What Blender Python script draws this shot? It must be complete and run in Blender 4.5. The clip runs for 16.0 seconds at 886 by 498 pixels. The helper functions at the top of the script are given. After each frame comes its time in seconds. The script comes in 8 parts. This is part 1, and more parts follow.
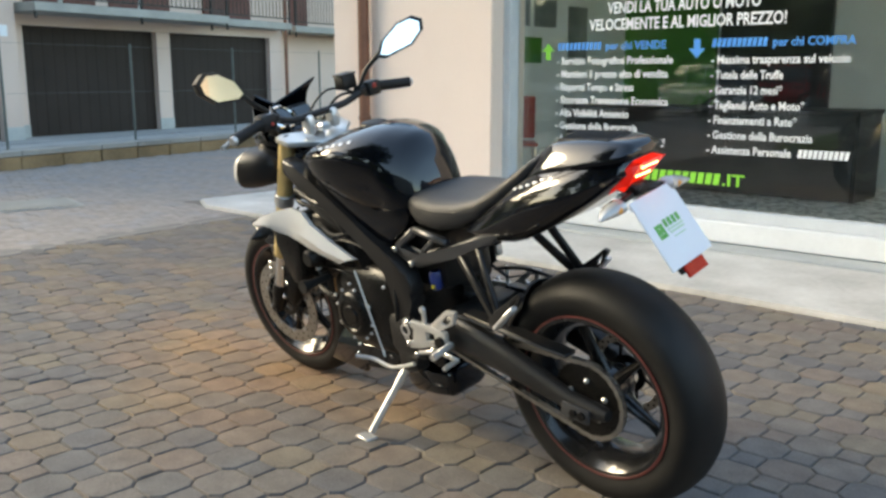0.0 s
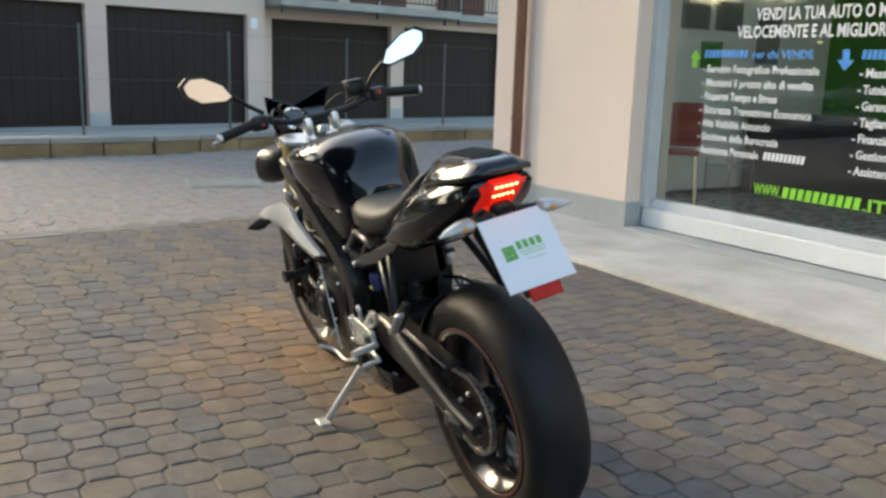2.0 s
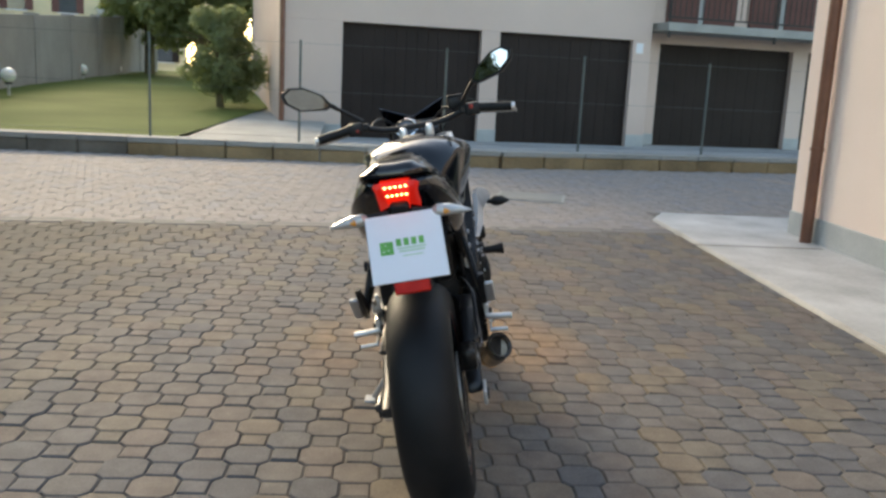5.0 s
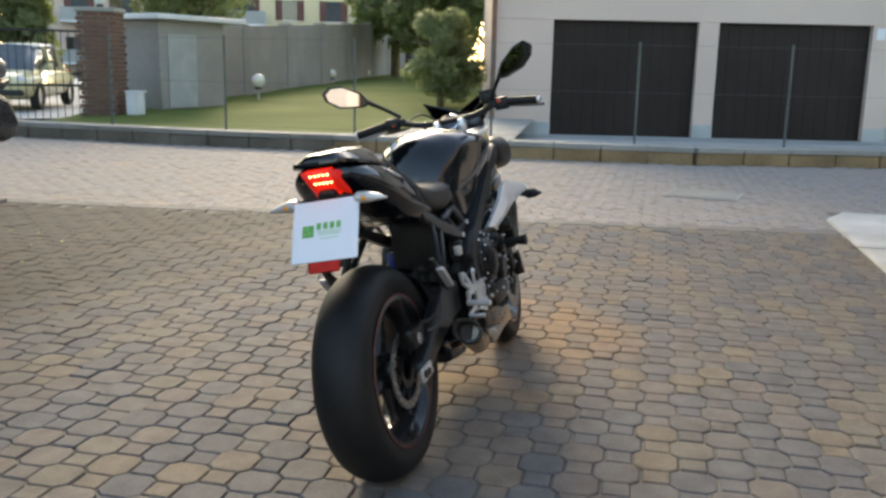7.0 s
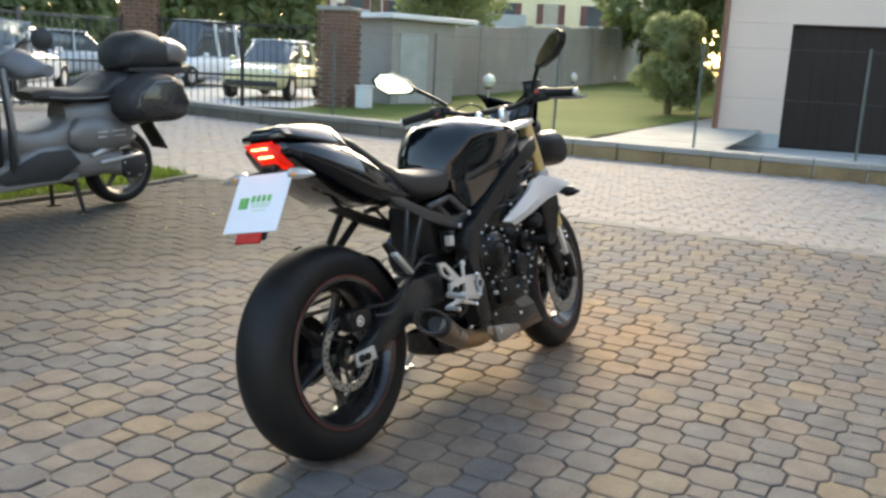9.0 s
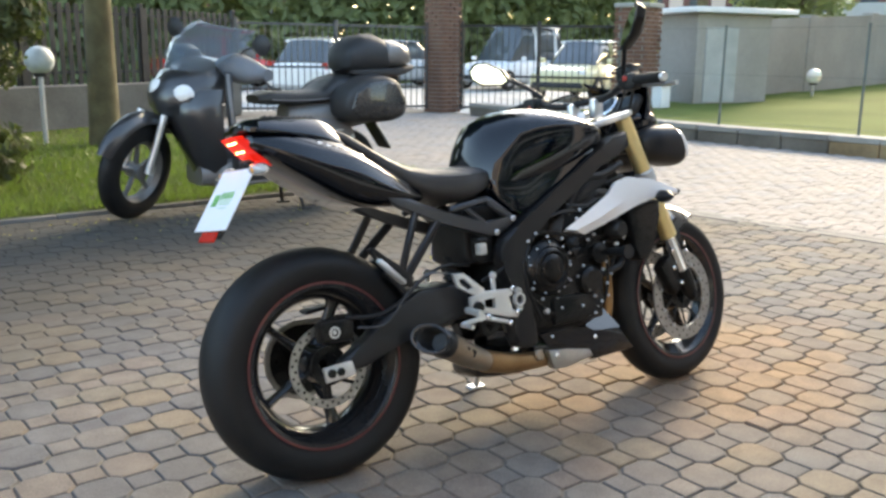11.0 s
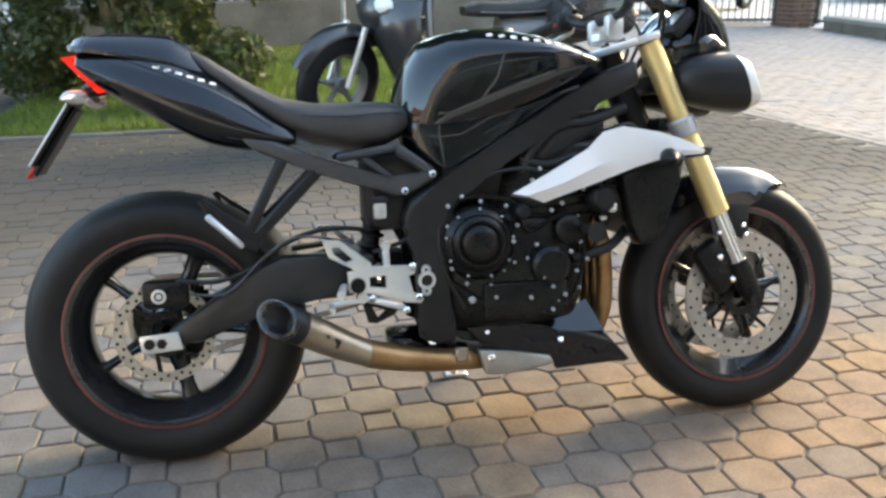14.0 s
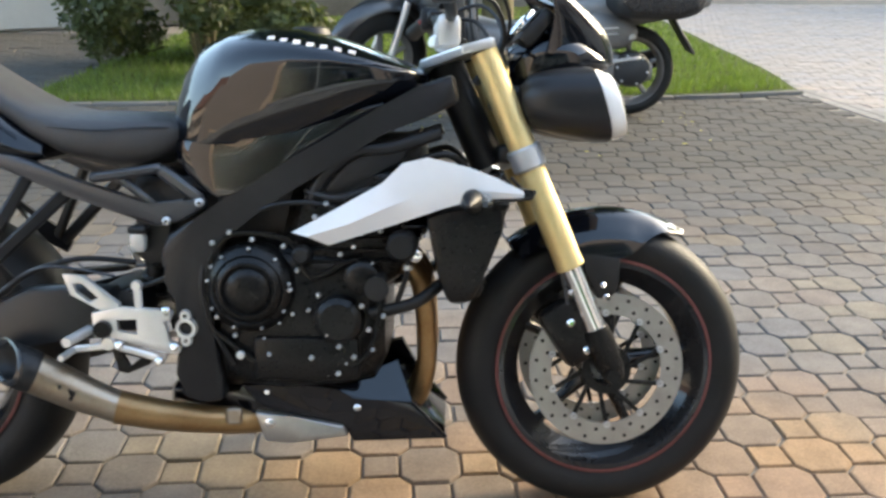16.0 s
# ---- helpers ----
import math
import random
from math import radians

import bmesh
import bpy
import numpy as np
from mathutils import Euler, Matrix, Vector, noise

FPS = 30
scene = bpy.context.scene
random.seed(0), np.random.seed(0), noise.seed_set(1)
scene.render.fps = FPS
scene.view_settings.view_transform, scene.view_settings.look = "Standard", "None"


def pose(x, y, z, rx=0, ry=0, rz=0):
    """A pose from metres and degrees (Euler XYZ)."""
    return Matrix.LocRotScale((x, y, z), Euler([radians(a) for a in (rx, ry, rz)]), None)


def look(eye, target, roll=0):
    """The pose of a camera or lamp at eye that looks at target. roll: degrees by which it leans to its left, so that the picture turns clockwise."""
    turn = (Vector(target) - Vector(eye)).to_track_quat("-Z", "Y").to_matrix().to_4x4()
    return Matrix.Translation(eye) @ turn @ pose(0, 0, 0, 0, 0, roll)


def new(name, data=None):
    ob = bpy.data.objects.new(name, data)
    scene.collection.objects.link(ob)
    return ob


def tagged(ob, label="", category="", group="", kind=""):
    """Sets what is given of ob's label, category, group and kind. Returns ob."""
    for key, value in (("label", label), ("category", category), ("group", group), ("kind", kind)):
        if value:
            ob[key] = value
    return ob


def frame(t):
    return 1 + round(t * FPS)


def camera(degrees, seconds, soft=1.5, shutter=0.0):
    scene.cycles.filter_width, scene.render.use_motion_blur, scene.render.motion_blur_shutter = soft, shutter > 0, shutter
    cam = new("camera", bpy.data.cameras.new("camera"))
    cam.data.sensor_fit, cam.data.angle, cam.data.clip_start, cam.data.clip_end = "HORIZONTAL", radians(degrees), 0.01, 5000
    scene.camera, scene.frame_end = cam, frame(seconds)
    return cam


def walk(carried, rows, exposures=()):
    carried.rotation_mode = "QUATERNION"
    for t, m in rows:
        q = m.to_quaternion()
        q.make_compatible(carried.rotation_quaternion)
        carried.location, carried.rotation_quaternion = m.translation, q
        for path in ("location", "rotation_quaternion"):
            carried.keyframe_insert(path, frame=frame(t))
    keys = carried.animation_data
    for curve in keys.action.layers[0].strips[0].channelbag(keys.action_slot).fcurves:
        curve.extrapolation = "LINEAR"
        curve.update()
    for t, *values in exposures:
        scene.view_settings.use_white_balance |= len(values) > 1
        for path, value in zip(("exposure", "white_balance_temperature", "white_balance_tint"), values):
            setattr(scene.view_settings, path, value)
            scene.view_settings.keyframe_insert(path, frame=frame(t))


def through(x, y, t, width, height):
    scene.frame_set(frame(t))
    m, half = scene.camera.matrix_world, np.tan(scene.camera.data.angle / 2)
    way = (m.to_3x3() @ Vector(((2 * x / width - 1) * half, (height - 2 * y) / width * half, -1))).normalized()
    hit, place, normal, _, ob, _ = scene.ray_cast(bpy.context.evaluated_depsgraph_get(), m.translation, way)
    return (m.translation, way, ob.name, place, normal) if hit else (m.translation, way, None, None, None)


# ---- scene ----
cam = camera(53.0, 16.0, soft=2.8, shutter=0.2)
PATH = [
    (0, (-1.265, 1.849, 1.077), (0.173, 0.512, 0.697), 0.0),
    (0.5, (-1.403, 1.699, 1.08), (0.119, 0.469, 0.67), 2.9),
    (1, (-1.478, 1.516, 1.106), (0.155, 0.437, 0.695), 3.5),
    (1.5, (-1.608, 1.338, 1.123), (0.081, 0.35, 0.711), 3.1),
    (2, (-1.824, 1.178, 1.138), (-0.074, 0.295, 0.739), 1.8),
    (2.5, (-1.901, 1.001, 1.131), (-0.097, 0.216, 0.769), 2.5),
    (3, (-1.968, 0.811, 1.15), (-0.085, 0.243, 0.786), 2.3),
    (3.5, (-2.099, 0.653, 1.157), (-0.176, 0.245, 0.792), 1.1),
    (4, (-2.247, 0.464, 1.14), (-0.302, 0.175, 0.772), 1.2),
    (4.5, (-2.261, 0.246, 1.132), (-0.304, 0.088, 0.754), 2.8),
    (5, (-2.275, 0.021, 1.157), (-0.312, 0.046, 0.775), 2.9),
    (5.2, (-2.317, -0.072, 1.168), (-0.356, 0.008, 0.782), 2.3),
    (7.3, (-2.261, -0.956, 1.182), (-0.408, -0.321, 0.778), 1.8),
    (7.5, (-2.246, -1.032, 1.173), (-0.403, -0.365, 0.771), 2.2),
    (8, (-2.125, -1.197, 1.139), (-0.329, -0.416, 0.736), 2.6),
    (8.5, (-2.002, -1.358, 1.154), (-0.279, -0.428, 0.747), 3.9),
    (9, (-1.848, -1.577, 1.147), (-0.218, -0.494, 0.732), 2.9),
    (9.5, (-1.667, -1.761, 1.139), (-0.137, -0.541, 0.724), 2.0),
    (11.8, (-0.617, -2.038, 1.122), (0.325, -0.335, 0.661), -0.0),
    (12, (-0.537, -2.025, 1.126), (0.385, -0.316, 0.647), -0.3),
    (12.5, (-0.28, -2.038, 1.124), (0.494, -0.279, 0.569), -2.1),
    (13, (-0.049, -2.026, 1.109), (0.582, -0.216, 0.537), -1.0),
    (13.5, (0.164, -1.958, 1.106), (0.654, -0.115, 0.504), -0.3),
    (14, (0.34, -1.929, 1.107), (0.657, -0.054, 0.487), -0.3),
    (14.5, (0.56, -1.93, 1.105), (0.743, -0.041, 0.473), 0.6),
    (15, (0.727, -1.832, 1.095), (0.848, 0.06, 0.459), 1.2),
    (15.5, (0.891, -1.729, 1.112), (0.922, 0.163, 0.466), 0.9),
    (16, (1.115, -1.6, 1.147), (1.091, 0.277, 0.455), 0.2),
]
EXPOSURE = [(0.0, 2.24, 7350, 3), (1.5, 2.20, 7400, 3), (2.0, 1.94, 7450, 4), (2.5, 1.76, 7450, 4), (3.5, 1.80, 7450, 6), (4.5, 1.98, 7500, 6), (5.2, 1.88, 7550, 6), (7.5, 2.10, 7450, 6), (9.5, 2.50, 7400, 5), (12.0, 2.76, 7300, 6), (12.5, 2.80, 7300, 6), (13.0, 2.98, 7280, 5), (14.0, 2.98, 7280, 5), (14.5, 3.14, 7280, 5), (16.0, 3.02, 7180, 5)]
walk(cam, [(t, look(e, g, r)) for t, e, g, r in PATH], EXPOSURE)

# ---- world, sun ----
SUN_EL, SUN_AZ = radians(24), radians(27)          # azimuth from +x towards +y
world = bpy.data.worlds.new("world")
scene.world = world
world.use_nodes = True
wn = world.node_tree.nodes
sky = wn.new("ShaderNodeTexSky")
sky.sky_type = "NISHITA"
sky.sun_disc = False
sky.sun_elevation, sky.sun_rotation = SUN_EL, math.pi / 2 - SUN_AZ
sky.dust_density = 1.6
wn["Background"].inputs["Strength"].default_value = 0.15
world.node_tree.links.new(sky.outputs[0], wn["Background"].inputs["Color"])
sun = new("sun", bpy.data.lights.new("sun", "SUN"))
sun.data.energy, sun.data.angle, sun.data.color = 0.85, radians(20), (1.0, 0.86, 0.68)
sun_dir = Vector((math.cos(SUN_EL) * math.cos(SUN_AZ), math.cos(SUN_EL) * math.sin(SUN_AZ), math.sin(SUN_EL)))
sun.matrix_world = look(sun_dir * 60, (0, 0, 0))


# ---- materials ----
def material(name):
    m = bpy.data.materials.new(name)
    m.use_nodes = True
    return m, m.node_tree.nodes, m.node_tree.links, m.node_tree.nodes["Principled BSDF"]


def grainy(name, a, b, scale=8.0, rough=(0.5, 0.7), metal=0.0, bump=0.0, bscale=None, coat=0.0, fine=None, spec=0.5):
    """A surface of two tones in soft patches, with fine grain in roughness and relief, at world scale."""
    m, n, k, p = material(name)
    geo = n.new("ShaderNodeNewGeometry")
    big = n.new("ShaderNodeTexNoise")
    big.inputs["Scale"].default_value, big.inputs["Detail"].default_value = scale, 6
    small = n.new("ShaderNodeTexNoise")
    small.inputs["Scale"].default_value, small.inputs["Detail"].default_value = (fine or scale * 14), 4
    add = n.new("ShaderNodeMath")
    add.operation = "MULTIPLY_ADD"
    add.inputs[1].default_value = 0.35
    ramp = n.new("ShaderNodeValToRGB")
    ramp.color_ramp.elements[0].position, ramp.color_ramp.elements[1].position = 0.45, 0.9
    ramp.color_ramp.elements[0].color, ramp.color_ramp.elements[1].color = (*a, 1), (*b, 1)
    rr = n.new("ShaderNodeMapRange")
    rr.inputs["To Min"].default_value, rr.inputs["To Max"].default_value = rough
    k.new(geo.outputs["Position"], big.inputs["Vector"])
    k.new(geo.outputs["Position"], small.inputs["Vector"])
    k.new(small.outputs["Fac"], add.inputs[0])
    k.new(big.outputs["Fac"], add.inputs[2])
    k.new(add.outputs[0], ramp.inputs["Fac"])
    k.new(ramp.outputs["Color"], p.inputs["Base Color"])
    k.new(small.outputs["Fac"], rr.inputs["Value"])
    k.new(rr.outputs[0], p.inputs["Roughness"])
    p.inputs["Metallic"].default_value = metal
    p.inputs["Coat Weight"].default_value = coat
    p.inputs["Coat Roughness"].default_value = 0.04
    p.inputs["Specular IOR Level"].default_value = spec
    if bump:
        b_ = n.new("ShaderNodeBump")
        b_.inputs["Strength"].default_value, b_.inputs["Distance"].default_value = bump, 0.004
        src = small
        if bscale:
            src = n.new("ShaderNodeTexNoise")
            src.inputs["Scale"].default_value, src.inputs["Detail"].default_value = bscale, 5
            k.new(geo.outputs["Position"], src.inputs["Vector"])
        k.new(src.outputs["Fac"], b_.inputs["Height"])
        k.new(b_.outputs["Normal"], p.inputs["Normal"])
    return m


def leafy(name, a, b, scale, through, fine):
    """Thin leaves: a soft gloss in front and light passing through from behind."""
    m = grainy(name, a, b, scale, (0.4, 0.55), fine=fine, spec=0.35)
    n, k = m.node_tree.nodes, m.node_tree.links
    t = n.new("ShaderNodeBsdfTranslucent")
    t.inputs["Color"].default_value = (*through, 1)
    mix = n.new("ShaderNodeMixShader")
    mix.inputs["Fac"].default_value = 0.45
    k.new(n["Principled BSDF"].outputs[0], mix.inputs[1])
    k.new(t.outputs[0], mix.inputs[2])
    k.new(mix.outputs[0], n["Material Output"].inputs["Surface"])
    return m


def glowing(name, colour, strength, base=(0.3, 0.01, 0.01)):
    m, n, k, p = material(name)
    p.inputs["Base Color"].default_value = (*base, 1)
    p.inputs["Emission Color"].default_value = (*colour, 1)
    p.inputs["Emission Strength"].default_value = strength
    p.inputs["Roughness"].default_value = 0.15
    return m


def clear_glass(name, tint=(0.9, 0.95, 0.93), gloss=1.0):
    m, n, k, p = material(name)
    t = n.new("ShaderNodeBsdfTransparent")
    t.inputs["Color"].default_value = (*tint, 1)
    g = n.new("ShaderNodeBsdfGlossy")
    g.inputs["Roughness"].default_value = 0.01
    f = n.new("ShaderNodeLayerWeight")
    f.inputs["Blend"].default_value = 0.5
    five = n.new("ShaderNodeMath")
    five.operation = "POWER"
    five.inputs[1].default_value = 5.0
    k.new(f.outputs["Facing"], five.inputs[0])
    mul = n.new("ShaderNodeMath")
    mul.operation, mul.use_clamp = "MULTIPLY_ADD", True
    mul.inputs[1].default_value, mul.inputs[2].default_value = 0.92, 0.045 * gloss
    mix = n.new("ShaderNodeMixShader")
    k.new(five.outputs[0], mul.inputs[0])
    k.new(mul.outputs[0], mix.inputs["Fac"])
    k.new(t.outputs[0], mix.inputs[1])
    k.new(g.outputs[0], mix.inputs[2])
    k.new(mix.outputs[0], n["Material Output"].inputs["Surface"])
    return m


def paver_stone(name, per_island, tones, pale=0.0):
    """Concrete paving: a tone for each stone, blended with wide warm and cool patches, specks and worn relief."""
    m, n, k, p = material(name)
    geo = n.new("ShaderNodeNewGeometry")
    if per_island:
        rnd = geo.outputs["Random Per Island"]
    else:
        rnd = n.new("ShaderNodeObjectInfo").outputs["Random"]
    ramp = n.new("ShaderNodeValToRGB")
    ramp.color_ramp.interpolation = "CONSTANT"
    els = ramp.color_ramp.elements
    while len(els) < len(tones):
        els.new(0.5)
    for i, c in enumerate(tones):
        els[i].position, els[i].color = i / len(tones), (*c, 1)
    k.new(rnd, ramp.inputs["Fac"])
    wide = n.new("ShaderNodeTexNoise")
    wide.inputs["Scale"].default_value, wide.inputs["Detail"].default_value = 0.9, 3
    k.new(geo.outputs["Position"], wide.inputs["Vector"])
    # warmer tone inside a soft oval about the front wheel
    oval_dist = n.new("ShaderNodeVectorMath")
    oval_dist.operation = "LENGTH"
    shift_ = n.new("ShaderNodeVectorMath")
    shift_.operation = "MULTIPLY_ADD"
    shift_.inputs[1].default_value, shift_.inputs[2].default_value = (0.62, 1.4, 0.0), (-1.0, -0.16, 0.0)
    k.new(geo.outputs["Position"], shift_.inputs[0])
    k.new(shift_.outputs[0], oval_dist.inputs[0])
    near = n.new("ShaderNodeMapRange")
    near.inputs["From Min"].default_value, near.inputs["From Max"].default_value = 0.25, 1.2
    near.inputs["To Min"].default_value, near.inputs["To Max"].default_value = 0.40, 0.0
    k.new(oval_dist.outputs["Value"], near.inputs["Value"])
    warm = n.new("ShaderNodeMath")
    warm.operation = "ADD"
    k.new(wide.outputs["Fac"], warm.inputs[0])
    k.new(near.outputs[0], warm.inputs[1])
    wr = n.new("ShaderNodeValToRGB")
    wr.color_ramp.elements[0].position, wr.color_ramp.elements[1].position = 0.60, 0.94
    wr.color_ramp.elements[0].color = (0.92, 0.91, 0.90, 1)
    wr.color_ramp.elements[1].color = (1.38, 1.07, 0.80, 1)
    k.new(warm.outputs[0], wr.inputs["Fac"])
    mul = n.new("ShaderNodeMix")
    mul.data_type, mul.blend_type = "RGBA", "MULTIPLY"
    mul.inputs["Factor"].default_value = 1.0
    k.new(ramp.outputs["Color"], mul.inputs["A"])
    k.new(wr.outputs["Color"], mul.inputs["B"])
    speck = n.new("ShaderNodeTexNoise")
    speck.inputs["Scale"].default_value, speck.inputs["Detail"].default_value = 160, 5
    k.new(geo.outputs["Position"], speck.inputs["Vector"])
    stain = n.new("ShaderNodeTexNoise")
    stain.inputs["Scale"].default_value, stain.inputs["Detail"].default_value = 11, 6
    k.new(geo.outputs["Position"], stain.inputs["Vector"])
    s2 = n.new("ShaderNodeMath")
    s2.operation = "ADD"
    k.new(speck.outputs["Fac"], s2.inputs[0])
    k.new(stain.outputs["Fac"], s2.inputs[1])
    sr = n.new("ShaderNodeMapRange")
    sr.inputs["From Min"].default_value, sr.inputs["From Max"].default_value = 0.7, 1.3
    sr.inputs["To Min"].default_value, sr.inputs["To Max"].default_value = 0.72, 1.24
    k.new(s2.outputs[0], sr.inputs["Value"])
    mul2 = n.new("ShaderNodeMix")
    mul2.data_type, mul2.blend_type = "RGBA", "MULTIPLY"
    mul2.inputs["Factor"].default_value = 1.0
    k.new(mul.outputs["Result"], mul2.inputs["A"])
    k.new(sr.outputs[0], mul2.inputs["B"])
    # shade over the back and left of the yard, darkened into the stone colour
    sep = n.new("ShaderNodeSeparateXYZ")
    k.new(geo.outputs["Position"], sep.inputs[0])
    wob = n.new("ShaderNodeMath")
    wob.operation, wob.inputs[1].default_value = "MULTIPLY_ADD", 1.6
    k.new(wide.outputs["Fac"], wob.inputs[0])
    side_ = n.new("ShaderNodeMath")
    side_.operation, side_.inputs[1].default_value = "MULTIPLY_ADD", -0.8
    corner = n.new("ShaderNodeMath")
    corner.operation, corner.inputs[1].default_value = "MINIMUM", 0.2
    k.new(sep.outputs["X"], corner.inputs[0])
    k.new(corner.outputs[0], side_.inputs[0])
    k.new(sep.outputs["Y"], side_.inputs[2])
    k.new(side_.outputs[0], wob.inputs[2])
    yard_shade = n.new("ShaderNodeMapRange")
    yard_shade.inputs["From Min"].default_value, yard_shade.inputs["From Max"].default_value = 1.9, 3.3
    yard_shade.inputs["To Max"].default_value = 0.0 if pale else 0.86
    k.new(wob.outputs[0], yard_shade.inputs["Value"])
    shade_mix = n.new("ShaderNodeMix")
    shade_mix.data_type = "RGBA"
    shade_mix.inputs["B"].default_value = (0.050, 0.0465, 0.039, 1)
    k.new(yard_shade.outputs[0], shade_mix.inputs["Factor"])
    k.new(mul2.outputs["Result"], shade_mix.inputs["A"])
    k.new(shade_mix.outputs["Result"], p.inputs["Base Color"])
    p.inputs["Roughness"].default_value = 0.85
    p.inputs["Specular IOR Level"].default_value = 0.25
    b_ = n.new("ShaderNodeBump")
    b_.inputs["Strength"].default_value, b_.inputs["Distance"].default_value = 0.35, 0.003
    k.new(s2.outputs[0], b_.inputs["Height"])
    k.new(b_.outputs["Normal"], p.inputs["Normal"])
    return m


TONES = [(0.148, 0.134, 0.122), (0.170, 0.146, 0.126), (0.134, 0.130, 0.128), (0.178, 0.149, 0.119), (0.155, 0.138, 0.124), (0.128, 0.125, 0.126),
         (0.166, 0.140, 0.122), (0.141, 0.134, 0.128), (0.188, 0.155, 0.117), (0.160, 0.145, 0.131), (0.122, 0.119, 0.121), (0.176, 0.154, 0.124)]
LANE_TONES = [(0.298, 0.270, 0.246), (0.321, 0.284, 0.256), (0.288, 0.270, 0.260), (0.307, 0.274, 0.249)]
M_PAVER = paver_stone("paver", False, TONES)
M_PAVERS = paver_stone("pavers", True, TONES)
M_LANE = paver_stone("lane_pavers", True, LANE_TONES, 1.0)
M_JOINT = grainy("joint_sand", (0.115, 0.102, 0.085), (0.185, 0.163, 0.135), 6, (0.9, 1.0), bump=0.5)
M_STRIP = grainy("strip_concrete", (0.17, 0.154, 0.140), (0.23, 0.209, 0.19), 3.0, (0.8, 0.95), bump=0.4, bscale=40)
M_EARTH = grainy("earth", (0.05, 0.055, 0.03), (0.09, 0.085, 0.05), 0.5, (0.9, 1.0), fine=20)
M_SLAB = grainy("slab_concrete", (0.36, 0.350, 0.325), (0.58, 0.568, 0.54), 2.2, (0.75, 0.9), bump=0.35, bscale=60)
M_COURT = grainy("court_concrete", (0.34, 0.34, 0.33), (0.44, 0.43, 0.41), 0.8, (0.8, 0.9), bump=0.2, bscale=30)
M_KERB = grainy("kerb_tuff", (0.17, 0.115, 0.06), (0.36, 0.25, 0.13), 1.6, (0.85, 0.95), bump=0.8, bscale=24)
# kerb and coping past y 4.4: earthy tone, with shade put into the colour
M_KERBDARK = grainy("kerb_dark", (0.105, 0.088, 0.068), (0.20, 0.172, 0.135), 1.6, (0.85, 0.95), bump=0.8, bscale=24)
M_COPINGDARK = grainy("coping_dark", (0.19, 0.185, 0.165), (0.29, 0.28, 0.25), 1.8, (0.8, 0.9), bump=0.3, bscale=40)
M_KERBTOP = grainy("kerb_coping", (0.26, 0.255, 0.23), (0.37, 0.36, 0.325), 1.8, (0.8, 0.9), bump=0.3, bscale=40)
M_WALL = grainy("peach_plaster", (0.78, 0.63, 0.53), (0.85, 0.70, 0.60), 1.1, (0.85, 0.92), bump=0.25, bscale=130, fine=90)
M_WALL2 = grainy("rose_plaster", (0.560, 0.435, 0.365), (0.650, 0.510, 0.430), 0.5, (0.85, 0.92), bump=0.25, bscale=90, fine=40)
M_SKIRT = grainy("plinth_render", (0.33, 0.345, 0.335), (0.45, 0.46, 0.44), 3.0, (0.8, 0.9), bump=0.4, bscale=60)
M_SILL = grainy("white_stone", (0.68, 0.68, 0.67), (0.80, 0.80, 0.79), 2.0, (0.35, 0.5), bump=0.05)
M_ALU = grainy("brushed_aluminium", (0.50, 0.51, 0.52), (0.62, 0.63, 0.64), 3.0, (0.35, 0.5), metal=0.7)
M_ALUW = grainy("powder_coated_frame", (0.55, 0.57, 0.58), (0.64, 0.66, 0.67), 3.0, (0.4, 0.5))
M_PIPE = grainy("copper_brown_pipe", (0.145, 0.062, 0.038), (0.23, 0.105, 0.065), 4.0, (0.35, 0.55), metal=0.25)
M_DOOR = grainy("dark_garage_door", (0.0215, 0.0150, 0.0122), (0.030, 0.0212, 0.0176), 1.2, (0.55, 0.7), spec=0.2)
M_SHUTTER = grainy("dark_red_shutter", (0.10, 0.035, 0.028), (0.15, 0.06, 0.045), 2.0, (0.6, 0.7))
M_IRON = grainy("dark_iron", (0.022, 0.022, 0.022), (0.05, 0.045, 0.04), 6.0, (0.5, 0.7), metal=0.3)
M_WIRE = grainy("green_fence", (0.075, 0.092, 0.082), (0.115, 0.132, 0.12), 6.0, (0.5, 0.6))
M_GRASS_SOIL = grainy("turf", (0.05, 0.068, 0.018), (0.09, 0.105, 0.03), 2.0, (0.9, 1.0), bump=0.8, bscale=120, spec=0.05)
M_GRASS = leafy("grass_blades", (0.07, 0.115, 0.02), (0.15, 0.19, 0.045), 1.4, (0.15, 0.23, 0.035), 40)
M_LAWN = grainy("lawn", (0.085, 0.115, 0.032), (0.145, 0.17, 0.055), 0.35, (0.8, 0.95), bump=0.8, bscale=45, fine=18, spec=0.03)
M_BARK = grainy("bark", (0.08, 0.062, 0.03), (0.17, 0.14, 0.07), 5.0, (0.85, 0.95), bump=1.0, bscale=38)
M_LEAF = leafy("leaf_dark", (0.02, 0.042, 0.012), (0.055, 0.095, 0.03), 7.0, (0.05, 0.085, 0.02), 50)
M_LEAF_B = leafy("leaf_bush", (0.018, 0.032, 0.011), (0.135, 0.15, 0.06), 9.0, (0.075, 0.10, 0.024), 60)
M_LEAF_Y = leafy("leaf_yellow", (0.22, 0.22, 0.035), (0.38, 0.34, 0.06), 7.0, (0.45, 0.42, 0.05), 50)
M_LEAF_FAR = leafy("leaf_far", (0.12, 0.155, 0.065), (0.22, 0.26, 0.12), 0.9, (0.26, 0.30, 0.10), 12)
M_LEAF_PALE = leafy("leaf_pale", (0.17, 0.21, 0.10), (0.28, 0.32, 0.17), 3.0, (0.32, 0.37, 0.15), 20)
